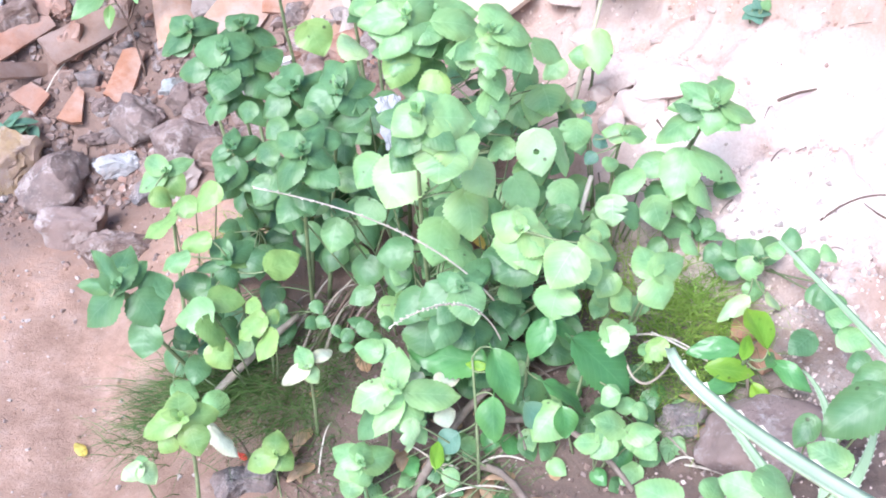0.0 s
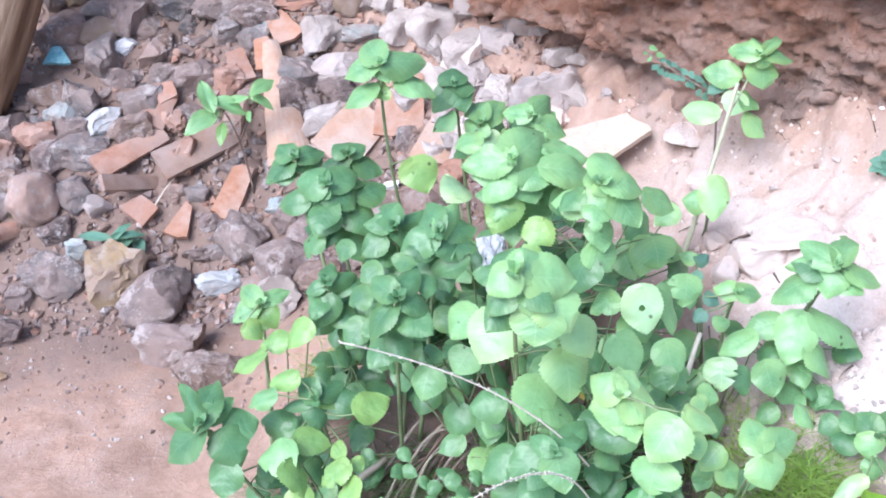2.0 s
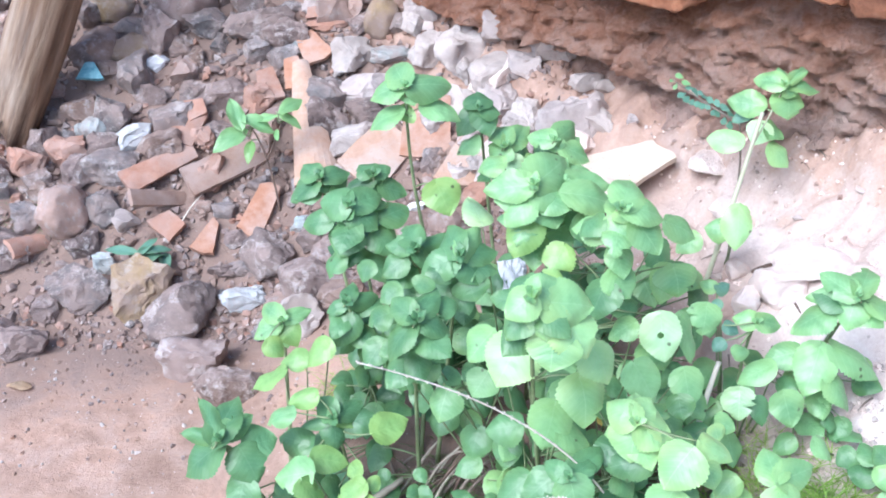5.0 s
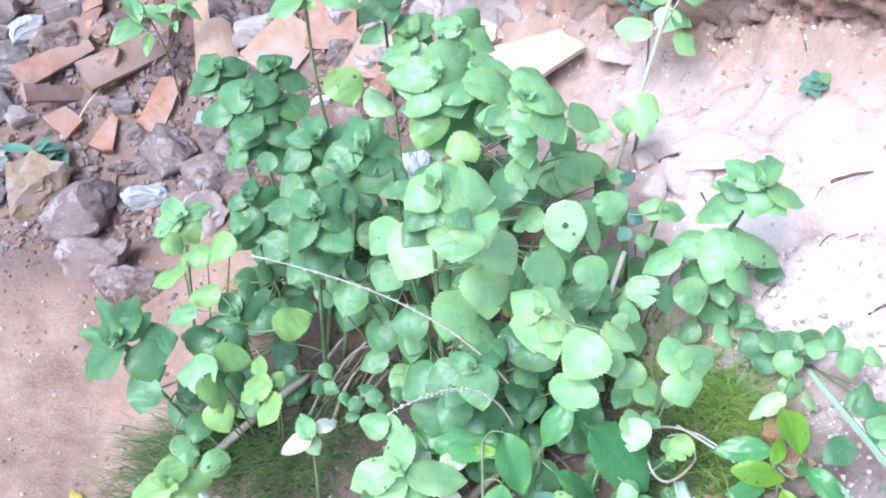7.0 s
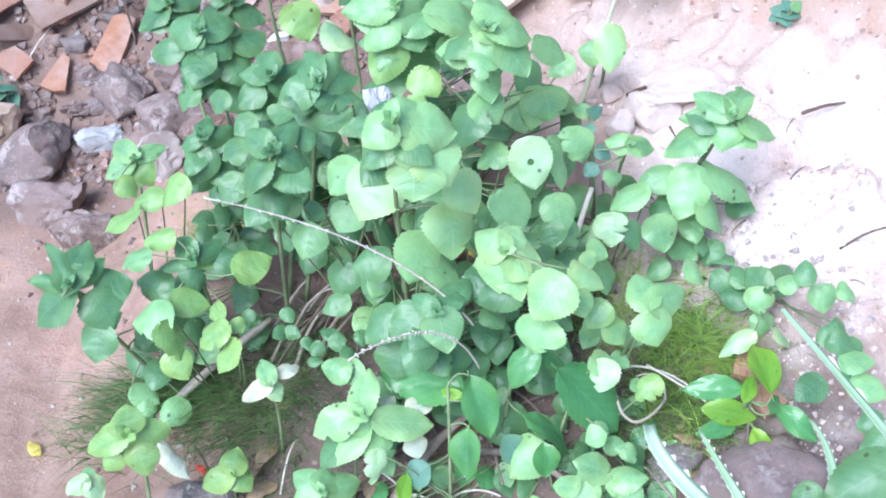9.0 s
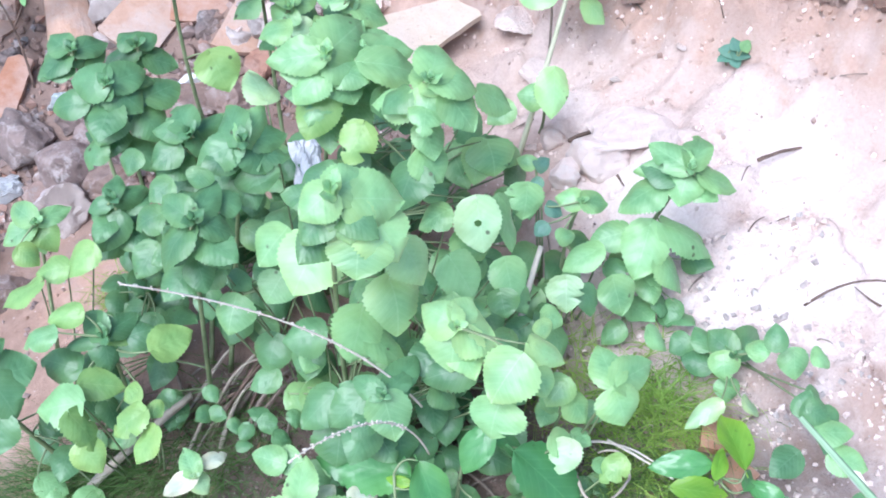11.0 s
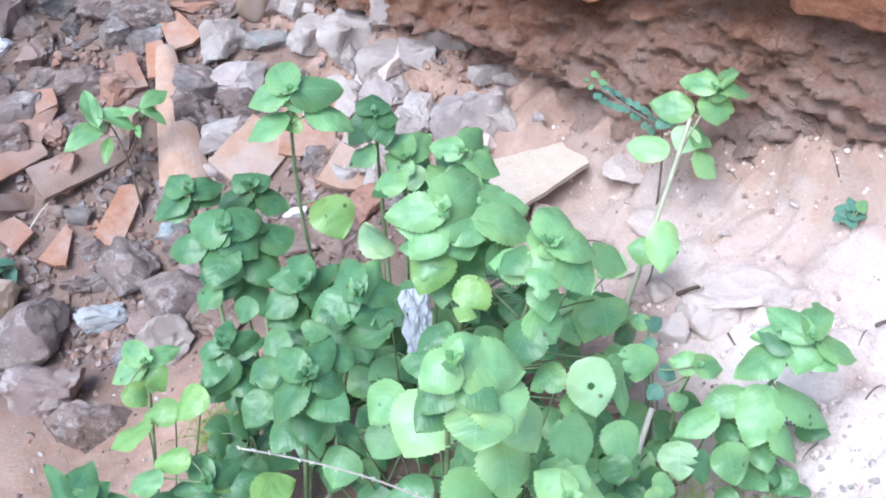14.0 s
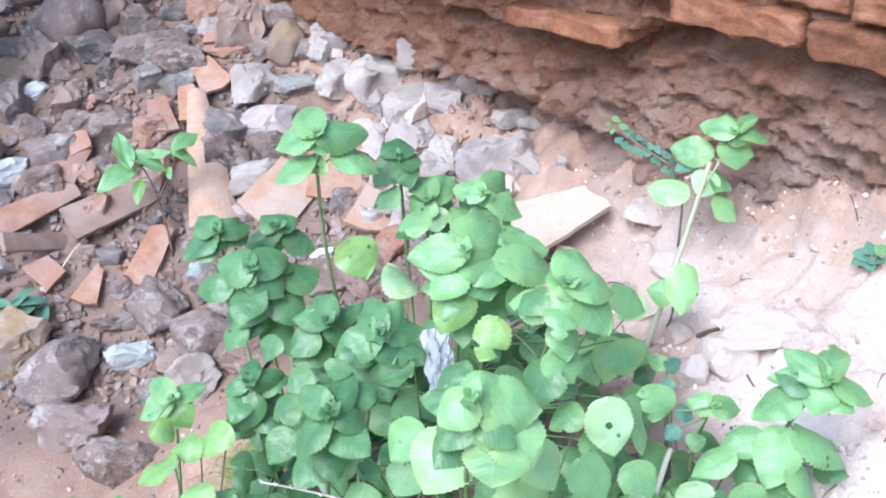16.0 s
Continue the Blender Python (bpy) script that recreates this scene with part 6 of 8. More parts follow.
# edge_plant
rosette(edge_plant, (0.025, 1.122, 0.235), 0.014, 1)
leaf_from(edge_plant, (0.025, 1.125, 0.232), (0.035, 1.159, 0.240), 0.041, 1, "round")
leaf_from(edge_plant, (0.025, 1.128, 0.228), (-0.016, 1.165, 0.230), 0.040, 1)
leaf_from(edge_plant, (0.026, 1.131, 0.224), (0.080, 1.151, 0.214), 0.045, 1)
leaf_from(edge_plant, (0.026, 1.135, 0.220), (0.032, 1.112, 0.191), 0.047, 1, "round")
leaf_from(edge_plant, (0.026, 1.138, 0.217), (-0.019, 1.140, 0.199), 0.041, 1)
leaf_from(edge_plant, (0.011, 1.125, 0.197), (-0.001, 1.108, 0.174), 0.041, 1, "round")
# small_front_plant
leaf_at(small_front_plant, 0.371, 1.050, 0.302, 0.055, 150, 1)
leaf_at(small_front_plant, 0.415, 1.040, 0.295, 0.045, 40, 1)
leaf_at(small_front_plant, 0.338, 1.049, 0.297, 0.037, 200, 1)
leaf_at(small_front_plant, 0.371, 1.057, 0.321, 0.049, 200, 1)
leaf_at(small_front_plant, 0.422, 1.043, 0.309, 0.047, 10, 1)
leaf_at(small_front_plant, 0.359, 1.036, 0.294, 0.041, 150, 1)
leaf_at(small_front_plant, 0.423, 1.027, 0.291, 0.041, 60, 1)


# ---- other plants and broken tiles ----
glossy_sapling = plant_at("sapling", 0.60, 1.10, "young sapling with glossy lime and dark green leaves", "sapling")
glossy_weed = plant_at("broadleaf_weed", 0.30, 1.16, "weed with long glossy dark green ribbed leaves", "weed")
rubble_sapling = plant_at("sapling", -0.36, 2.56, "slender green sapling rooted between broken tiles", "sapling")
teal_herb = plant_at("weed", -0.64, 2.38, "low dark teal weed behind an ochre stone", "weed")
blue_weed = plant_at("weed", 0.83, 1.75, "tiny blue-green weed on the dusty bank", "weed")
wall_sprig = plant_at("weed", 0.60, 1.98, "trailing sprig of tiny blue-green leaves at the wall", "weed")
soft_weed = plant_at("weed", -0.02, 1.42, "small soft green weed in the grass", "weed")
creeping_herb = plant_at("weed", 0.42, 1.2, "creeping green herb under the bush", "weed")
bank_herb = plant_at("weed", 0.70, 1.25, "grey-green creeping herb on the stony bank", "weed")

stalk(rubble_sapling, (-0.33, 2.46, ground_z(-0.33, 2.46) - 0.01), (-0.345, 2.50, 0.28), (-0.385, 2.525, 0.335), r=0.003, mat=STEM_DARK)
stalk(rubble_sapling, (-0.352, 2.50, 0.27), (-0.335, 2.52, 0.30), (-0.315, 2.535, 0.345), r=0.0025, mat=STEM_DARK)
stalk(glossy_sapling, (0.60, 1.10, ground_z(0.60, 1.10) - 0.01), (0.60, 1.11, 0.31), (0.60, 1.13, 0.345), r=0.003, mat=STEM_WOODY)
stalk(glossy_weed, (0.28, 1.18, ground_z(0.28, 1.18) - 0.01), (0.28, 1.19, 0.30), (0.30, 1.22, 0.37), r=0.0035)
stalk(glossy_weed, (0.20, 1.12, ground_z(0.20, 1.12) - 0.01), (0.20, 1.14, 0.28), (0.20, 1.18, 0.36), r=0.003)
stalk(glossy_weed, (0.34, 1.14, ground_z(0.34, 1.14) - 0.01), (0.35, 1.15, 0.30), (0.38, 1.18, 0.36), r=0.003)

# broken tiles in the heap
shard(-0.266, 2.634, 0.301, 0.333, 0.109, 0.041, CLAY_PALE, 8, 32, 0, "long tapered buff roof tile lying down the heap", 0.22, ragged=0.12, seed=1)
shard(-0.102, 2.521, 0.260, 0.175, 0.126, 0.106, CLAY_PALE, -35, 34, 6, "pale buff tile shard with a broken edge", 0.05, ragged=0.3, seed=2)
shard(0.016, 2.568, 0.309, 0.161, 0.120, 0.100, CLAY, -5, 45, 0, "flat orange tile shard leaning in the rubble", 0.02, ragged=0.25, seed=3)
shard(0.099, 2.430, 0.278, 0.127, 0.103, 0.077, CLAY_PALE, -25, 30, 0, "buff tile shard beside the herb bush", 0.02, ragged=0.25, seed=4)
shard(0.405, 2.125, 0.428, 0.19, 0.135, 0.06, CLAY_LIGHT, -72, 20, -8, "pale sunlit tile slab lying on the bank", 0.0, ragged=0.4, seed=5)
shard(-0.376, 2.451, 0.163, 0.146, 0.064, 0.048, CLAY, -22, 32, 0, "orange tile shard lying on gravel", 0.05, ragged=0.4, seed=6)
shard(-0.492, 2.395, 0.127, 0.090, 0.059, 0.018, CLAY, -20, 30, 0, "small pointed orange tile shard on gravel", 0.0, ragged=0.3, seed=7)
shard(-0.586, 2.424, 0.144, 0.060, 0.080, 0.053, CLAY_DULL, -50, 30, 0, "small dull red tile shard half buried", 0.0, ragged=0.12, seed=8)
shard(-0.612, 2.541, 0.235, 0.188, 0.061, 0.041, CLAY_DULL, -45, 34, 20, "dusty pink tile shard on its edge", 0.06, ragged=0.12, seed=9)
shard(-0.597, 2.479, 0.184, 0.193, 0.041, 0.030, CLAY_DUSTY, -48, 20, 50, "narrow dusty tile shard with a dark edge", 0.05, ragged=0.12, seed=10)
shard(-0.454, 2.554, 0.230, 0.224, 0.081, 0.068, CLAY_DUSTY, -52, 28, 12, "dusty brown roof tile partly buried in rubble", 0.07, ragged=0.12, seed=11)
shard(-0.260, 2.816, 0.404, 0.094, 0.082, 0.043, CLAY, 30, 36, 0, "small bright orange tile shard on stones", 0.0, ragged=0.3, seed=12)
shard(-0.303, 2.754, 0.365, 0.084, 0.056, 0.036, CLAY, 10, 40, 0, "bright orange tile chip among grey stones", 0.0, ragged=0.12, seed=13)
shard(-0.891, 2.381, 0.135, 0.116, 0.048, 0.041, CLAY_DULL, -40, 10, 40, "broken gutter tile with a whitish edge", 0.25, ragged=0.12, seed=14)
shard(-0.234, 2.907, 0.458, 0.032, 0.090, 0.072, CLAY_DULL, 10, 36, 0, "thin red tile shard between stones", 0.0, ragged=0.12, seed=15)
shard(-0.299, 3.073, 0.565, 0.051, 0.084, 0.078, WHITE, 5, 40, 0, "white plaster fragment on top of the heap", 0.0, ragged=0.12, seed=16)
shard(-0.799, 2.771, 0.377, 0.046, 0.067, 0.020, CHIP, 10, 40, 10, "turquoise glazed tile chip in the rubble", 0.0, ragged=0.12, seed=17)
shard(0.632, 1.206, 0.330, 0.054, 0.054, 0.045, CLAY, -20, 12, 0, "orange tile shard under glossy leaves", 0.0, ragged=0.12, seed=18)
shard(0.635, 1.149, 0.318, 0.044, 0.040, 0.035, CLAY, 30, 12, 0, "small orange tile shard on dark soil", 0.0, ragged=0.12, seed=19)
shard(-0.365, 2.733, 0.347, 0.084, 0.064, 0.042, CLAY_DULL, 20, 36, 10, "dusty pink tile shard between stones", 0.0, ragged=0.12, seed=20)
shard(-0.554, 2.635, 0.289, 0.097, 0.069, 0.056, CLAY_DULL, -20, 34, 10, "dusty pink tile shard under the sapling", 0.1, ragged=0.12, seed=21)
shard(-0.536, 2.675, 0.314, 0.050, 0.061, 0.042, CLAY_DULL, -70, 30, 0, "dull clay tile chip in the rubble", 0.0, ragged=0.12, seed=22)
# glossy_sapling
leaf_at(glossy_sapling, 0.620, 1.153, 0.377, 0.094, -88, 6, "elliptic")
leaf_at(glossy_sapling, 0.556, 1.150, 0.346, 0.082, 185, 5, "elliptic")
leaf_at(glossy_sapling, 0.573, 1.122, 0.328, 0.078, 15, 6, "elliptic")
leaf_at(glossy_sapling, 0.600, 1.139, 0.355, 0.049, -60, 6, "elliptic")
leaf_at(glossy_sapling, 0.609, 1.066, 0.297, 0.085, 82, 6, "elliptic")
leaf_at(glossy_sapling, 0.653, 1.088, 0.336, 0.074, 50, 5, "elliptic")
leaf_at(glossy_sapling, 0.555, 1.110, 0.311, 0.063, 170, 5, "elliptic")
leaf_at(glossy_sapling, 0.629, 1.115, 0.348, 0.047, -50, 5, "elliptic")
# glossy_weed
leaf_from(glossy_weed, (0.225, 1.187, 0.341), (0.113, 1.247, 0.331), 0.067, 5, "toothed", stalk=True)
leaf_from(glossy_weed, (0.229, 1.185, 0.373), (0.254, 1.134, 0.303), 0.053, 5, "elliptic", stalk=True)
leaf_from(glossy_weed, (0.225, 1.142, 0.318), (0.217, 1.100, 0.262), 0.050, 5, "elliptic", stalk=True)
leaf_from(glossy_weed, (0.222, 1.169, 0.350), (0.190, 1.186, 0.347), 0.015, 6, "elliptic", stalk=True)
leaf_from(glossy_weed, (0.322, 1.198, 0.408), (0.282, 1.167, 0.359), 0.040, 5, "elliptic", stalk=True)
leaf_from(glossy_weed, (0.321, 1.208, 0.391), (0.367, 1.183, 0.348), 0.031, 5, "elliptic", stalk=True)
leaf_from(glossy_weed, (0.347, 1.181, 0.376), (0.430, 1.134, 0.295), 0.079, 5, "toothed", stalk=True)
leaf_from(glossy_weed, (0.298, 1.147, 0.329), (0.365, 1.120, 0.275), 0.042, 5, "elliptic", stalk=True)
leaf_from(glossy_weed, (0.402, 1.102, 0.330), (0.373, 1.101, 0.317), 0.032, 1, "elliptic", stalk=True)
leaf_from(glossy_weed, (0.415, 1.171, 0.391), (0.397, 1.148, 0.360), 0.042, 4, "bitten", stalk=True)
leaf_from(glossy_weed, (0.472, 1.136, 0.389), (0.441, 1.125, 0.365), 0.034, 2, "bitten", stalk=True)
leaf_from(glossy_weed, (0.274, 1.150, 0.287), (0.297, 1.125, 0.251), 0.042, 7, "elliptic", stalk=True)
leaf_from(glossy_weed, (0.171, 1.128, 0.266), (0.137, 1.119, 0.243), 0.041, 7, "elliptic", stalk=True)
# near_right_plant
leaf_from(near_right_plant, (0.649, 0.863, 0.520), (0.573, 0.851, 0.477), 0.068, 0, "round", stalk=True)
leaf_from(near_right_plant, (0.571, 0.779, 0.498), (0.536, 0.819, 0.503), 0.044, 1, "round", stalk=True)
leaf_from(near_right_plant, (0.480, 0.763, 0.480), (0.491, 0.807, 0.491), 0.068, 1, "round", stalk=True)
leaf_from(near_right_plant, (0.462, 0.771, 0.484), (0.423, 0.802, 0.484), 0.043, 1, "round", stalk=True)
leaf_from(near_right_plant, (0.380, 0.805, 0.443), (0.337, 0.841, 0.445), 0.052, 1, "round", stalk=True)
leaf_from(near_right_plant, (0.416, 0.795, 0.455), (0.435, 0.822, 0.460), 0.042, 1, "round", stalk=True)
leaf_from(near_right_plant, (0.683, 0.920, 0.503), (0.637, 0.914, 0.477), 0.042, 0, "round", stalk=True)
leaf_from(near_right_plant, (0.676, 0.947, 0.493), (0.647, 0.951, 0.484), 0.035, 0, "round", stalk=True)
leaf_from(near_right_plant, (0.559, 0.854, 0.506), (0.533, 0.836, 0.477), 0.032, 0, "round", stalk=True)
# small_front_plant
leaf_from(small_front_plant, (0.318, 1.135, 0.283), (0.277, 1.112, 0.243), 0.062, 1, "round", stalk=True)
leaf_from(small_front_plant, (0.322, 1.121, 0.302), (0.323, 1.091, 0.262), 0.039, 5, "elliptic", stalk=True)
leaf_from(small_front_plant, (0.128, 1.081, 0.245), (0.140, 1.126, 0.256), 0.024, 6, "elliptic", stalk=True)
leaf_from(small_front_plant, (0.101, 1.120, 0.311), (0.091, 1.093, 0.275), 0.032, 4, "bitten", stalk=True)
leaf_from(small_front_plant, (0.059, 1.160, 0.298), (0.022, 1.141, 0.264), 0.052, 0, "round", stalk=True)
# right_plant
leaf_from(right_plant, (0.451, 1.545, 0.534), (0.429, 1.565, 0.535), 0.024, 1, "round", stalk=True)
leaf_from(right_plant, (0.451, 1.536, 0.536), (0.475, 1.556, 0.537), 0.023, 7, "round", stalk=True)
leaf_from(right_plant, (0.448, 1.505, 0.540), (0.432, 1.498, 0.526), 0.020, 7, "round", stalk=True)
leaf_from(right_plant, (0.441, 1.445, 0.540), (0.464, 1.441, 0.527), 0.025, 7, "round", stalk=True)
leaf_from(right_plant, (0.437, 1.426, 0.526), (0.421, 1.419, 0.513), 0.024, 7, "round", stalk=True)
leaf_from(right_plant, (0.448, 1.405, 0.517), (0.476, 1.418, 0.513), 0.026, 1, "round", stalk=True)
leaf_from(right_plant, (0.409, 1.318, 0.469), (0.437, 1.312, 0.452), 0.034, 1, "round", stalk=True)
leaf_from(right_plant, (0.404, 1.306, 0.469), (0.409, 1.292, 0.450), 0.029, 3, "round", stalk=True)
# rubble_sapling
leaf_at(rubble_sapling, -0.416, 2.523, 0.372, 0.092, -110, 1, "elliptic")
leaf_at(rubble_sapling, -0.431, 2.494, 0.323, 0.099, 140, 1, "elliptic")
leaf_at(rubble_sapling, -0.371, 2.516, 0.345, 0.095, 10, 1, "elliptic")
leaf_at(rubble_sapling, -0.390, 2.485, 0.295, 0.059, 95, 2, "elliptic")
leaf_at(rubble_sapling, -0.293, 2.544, 0.378, 0.078, -50, 1, "elliptic")
leaf_at(rubble_sapling, -0.296, 2.529, 0.350, 0.066, 30, 1, "elliptic")
leaf_at(rubble_sapling, -0.327, 2.511, 0.323, 0.040, 80, 1, "elliptic")
leaf_at(rubble_sapling, -0.348, 2.526, 0.357, 0.059, -10, 1, "elliptic")
# teal_herb
leaf_at(teal_herb, -0.675, 2.322, 0.143, 0.091, 195, 7, "narrow", (0, -0.3, 0.9))
leaf_at(teal_herb, -0.620, 2.337, 0.142, 0.078, -60, 7, "narrow", (0, -0.3, 0.9))
leaf_at(teal_herb, -0.640, 2.313, 0.113, 0.111, 160, 7, "narrow", (0, -0.3, 0.9))
leaf_at(teal_herb, -0.585, 2.322, 0.104, 0.098, 70, 7, "narrow", (0, -0.3, 0.9))
leaf_at(teal_herb, -0.658, 2.299, 0.100, 0.078, 140, 7, "narrow", (0, -0.3, 0.9))
leaf_at(teal_herb, -0.602, 2.336, 0.134, 0.078, -20, 7, "narrow", (0, -0.3, 0.9))
# blue_weed
leaf_at(blue_weed, 0.811, 1.766, 0.563, 0.033, 190, 7, "tiny")
leaf_at(blue_weed, 0.828, 1.757, 0.560, 0.035, 20, 7, "tiny")
leaf_at(blue_weed, 0.820, 1.754, 0.549, 0.029, 90, 7, "tiny")
leaf_at(blue_weed, 0.805, 1.762, 0.551, 0.027, 160, 7, "tiny")
leaf_at(blue_weed, 0.836, 1.760, 0.572, 0.029, -40, 1, "tiny")
leaf_at(blue_weed, 0.821, 1.767, 0.572, 0.029, -90, 7, "tiny")
# wall_sprig
leaf_at(wall_sprig, 0.467, 2.059, 0.645, 0.014, -71.00909425922461, 1, "tiny", stalk=False)
leaf_at(wall_sprig, 0.481, 2.059, 0.653, 0.018, 28.31569054141906, 1, "tiny", stalk=False)
leaf_at(wall_sprig, 0.474, 2.052, 0.636, 0.014, -62.13597404526501, 1, "tiny", stalk=False)
leaf_at(wall_sprig, 0.493, 2.051, 0.643, 0.019, 26.6061370811544, 1, "tiny", stalk=False)
leaf_at(wall_sprig, 0.485, 2.043, 0.623, 0.019, -22.19695491832804, 7, "tiny", stalk=False)
leaf_at(wall_sprig, 0.498, 2.045, 0.635, 0.017, 25.66741045444707, 7, "tiny", stalk=False)
leaf_at(wall_sprig, 0.493, 2.037, 0.617, 0.019, -42.14166782477677, 7, "tiny", stalk=False)
leaf_at(wall_sprig, 0.508, 2.040, 0.630, 0.019, 65.88264529341808, 7, "tiny", stalk=False)
leaf_at(wall_sprig, 0.502, 2.032, 0.613, 0.016, -65.32076363270349, 7, "tiny", stalk=False)
leaf_at(wall_sprig, 0.517, 2.036, 0.629, 0.014, 52.581044732394204, 7, "tiny", stalk=False)
leaf_at(wall_sprig, 0.512, 2.028, 0.611, 0.016, -15.163267549673257, 7, "tiny", stalk=False)
leaf_at(wall_sprig, 0.525, 2.030, 0.623, 0.017, 31.57829009758099, 7, "tiny", stalk=False)
leaf_at(wall_sprig, 0.521, 2.024, 0.608, 0.017, -20.741093908160536, 7, "tiny", stalk=False)
leaf_at(wall_sprig, 0.534, 2.026, 0.619, 0.018, 51.92592450772183, 7, "tiny", stalk=False)
leaf_at(wall_sprig, 0.530, 2.021, 0.609, 0.016, -72.43132873307883, 7, "tiny", stalk=False)
leaf_at(wall_sprig, 0.546, 2.020, 0.615, 0.018, 72.59205549677706, 7, "tiny", stalk=False)
leaf_at(wall_sprig, 0.541, 2.014, 0.600, 0.018, -50.37433913586747, 7, "tiny", stalk=False)
leaf_at(wall_sprig, 0.556, 2.015, 0.612, 0.015, 26.484912288524356, 7, "tiny", stalk=False)
leaf_at(wall_sprig, 0.547, 2.011, 0.599, 0.020, -55.121566248048815, 7, "tiny", stalk=False)
leaf_at(wall_sprig, 0.560, 2.011, 0.608, 0.018, 36.76345601552066, 7, "tiny", stalk=False)
leaf_at(wall_sprig, 0.557, 2.002, 0.588, 0.016, -62.524989494554006, 7, "tiny", stalk=False)
leaf_at(wall_sprig, 0.569, 2.004, 0.600, 0.018, 23.978432092003885, 7, "tiny", stalk=False)
leaf_at(wall_sprig, 0.567, 1.995, 0.583, 0.020, -67.66360454193483, 7, "tiny", stalk=False)
leaf_at(wall_sprig, 0.581, 1.997, 0.594, 0.020, 43.66571778138253, 7, "tiny", stalk=False)
# soft_weed
leaf_at(soft_weed, -0.011, 1.402, 0.300, 0.025, 60, 0, "round", stalk=False)
leaf_at(soft_weed, -0.024, 1.366, 0.301, 0.028, 150, 0, "round", stalk=False)
leaf_at(soft_weed, -0.004, 1.366, 0.299, 0.025, 30, 0, "round", stalk=False)
leaf_at(soft_weed, -0.069, 1.406, 0.296, 0.025, 90, 0, "round", stalk=False)
leaf_at(soft_weed, 0.061, 1.339, 0.296, 0.030, 60, 0, "round", stalk=False)
leaf_at(soft_weed, 0.046, 1.368, 0.292, 0.028, 200, 0, "round", stalk=False)
leaf_at(soft_weed, 0.076, 1.307, 0.303, 0.028, 20, 0, "round", stalk=False)
leaf_at(soft_weed, 0.094, 1.331, 0.311, 0.025, 90, 0, "round", stalk=False)
leaf_at(soft_weed, 0.028, 1.334, 0.292, 0.025, 120, 0, "round", stalk=False)
leaf_at(soft_weed, 0.027, 1.315, 0.289, 0.021, 10, 0, "round", stalk=False)
leaf_at(soft_weed, 0.016, 1.345, 0.294, 0.022, 70, 0, "round", stalk=False)
# creeping_herb
leaf_at(creeping_herb, 0.411, 1.234, 0.417, 0.031, 200, 1, "round", stalk=False)
leaf_at(creeping_herb, 0.394, 1.216, 0.394, 0.034, 120, 1, "round", stalk=False)
leaf_at(creeping_herb, 0.435, 1.185, 0.377, 0.028, 40, 1, "round", stalk=False)
leaf_at(creeping_herb, 0.397, 1.121, 0.307, 0.031, 90, 1, "round", stalk=False)
leaf_at(creeping_herb, 0.418, 1.105, 0.300, 0.031, 20, 1, "round", stalk=False)
leaf_at(creeping_herb, 0.434, 1.093, 0.294, 0.028, 60, 1, "round", stalk=False)
leaf_at(creeping_herb, 0.403, 1.228, 0.408, 0.031, -60, 1, "round", stalk=False)
leaf_at(creeping_herb, 0.452, 1.203, 0.400, 0.034, 20, 1, "round", stalk=False)
leaf_at(creeping_herb, 0.381, 1.169, 0.345, 0.031, 30, 1, "round", stalk=False)
leaf_at(creeping_herb, 0.457, 1.153, 0.354, 0.031, 90, 1, "round", stalk=False)
# bank_herb
leaf_at(bank_herb, 0.713, 1.138, 0.427, 0.039, 40, 0, "round", stalk=False)
leaf_at(bank_herb, 0.730, 1.115, 0.416, 0.044, 10, 1, "round", stalk=False)
leaf_at(bank_herb, 0.719, 1.111, 0.406, 0.034, 120, 0, "round", stalk=False)
leaf_at(bank_herb, 0.701, 1.152, 0.435, 0.034, -60, 0, "round", stalk=False)
leaf_at(bank_herb, 0.739, 1.085, 0.394, 0.047, 30, 1, "round", stalk=False)
leaf_at(bank_herb, 0.668, 1.109, 0.376, 0.047, 150, 0, "round", stalk=False)
leaf_at(bank_herb, 0.661, 1.213, 0.474, 0.034, -20, 1, "round", stalk=False)
leaf_at(bank_herb, 0.725, 1.180, 0.477, 0.031, 40, 1, "round", stalk=False)
leaf_at(bank_herb, 0.679, 1.217, 0.488, 0.034, -80, 0, "round", stalk=False)


# ---- leaves deep inside the bush ----
def fill(plant, cx, cy, rx, ry, low, high, count, tones, size=0.052):
    """Smaller leaves on side twigs that close the bush from below."""
    for _ in range(count):
        a, r = RND.uniform(0, math.tau), math.sqrt(RND.random())
        x, y = cx + rx * r * math.cos(a), cy + ry * r * math.sin(a)
        if -0.07 < x < 0.11 and 1.22 < y < 1.55:
            continue  # bare twigs show in the hollow between the bushes
        g = ground_z(x, y)
        z = g + low + (high - low) * (1 - r * r) * RND.uniform(0.2, 1.0)
        ang = RND.uniform(20, 160)
        leaf_at(plant, x, y, z, size * RND.uniform(0.75, 1.15), ang, RND.choice(tones), face=(RND.uniform(-0.3, 0.3), -0.45, 0.8))


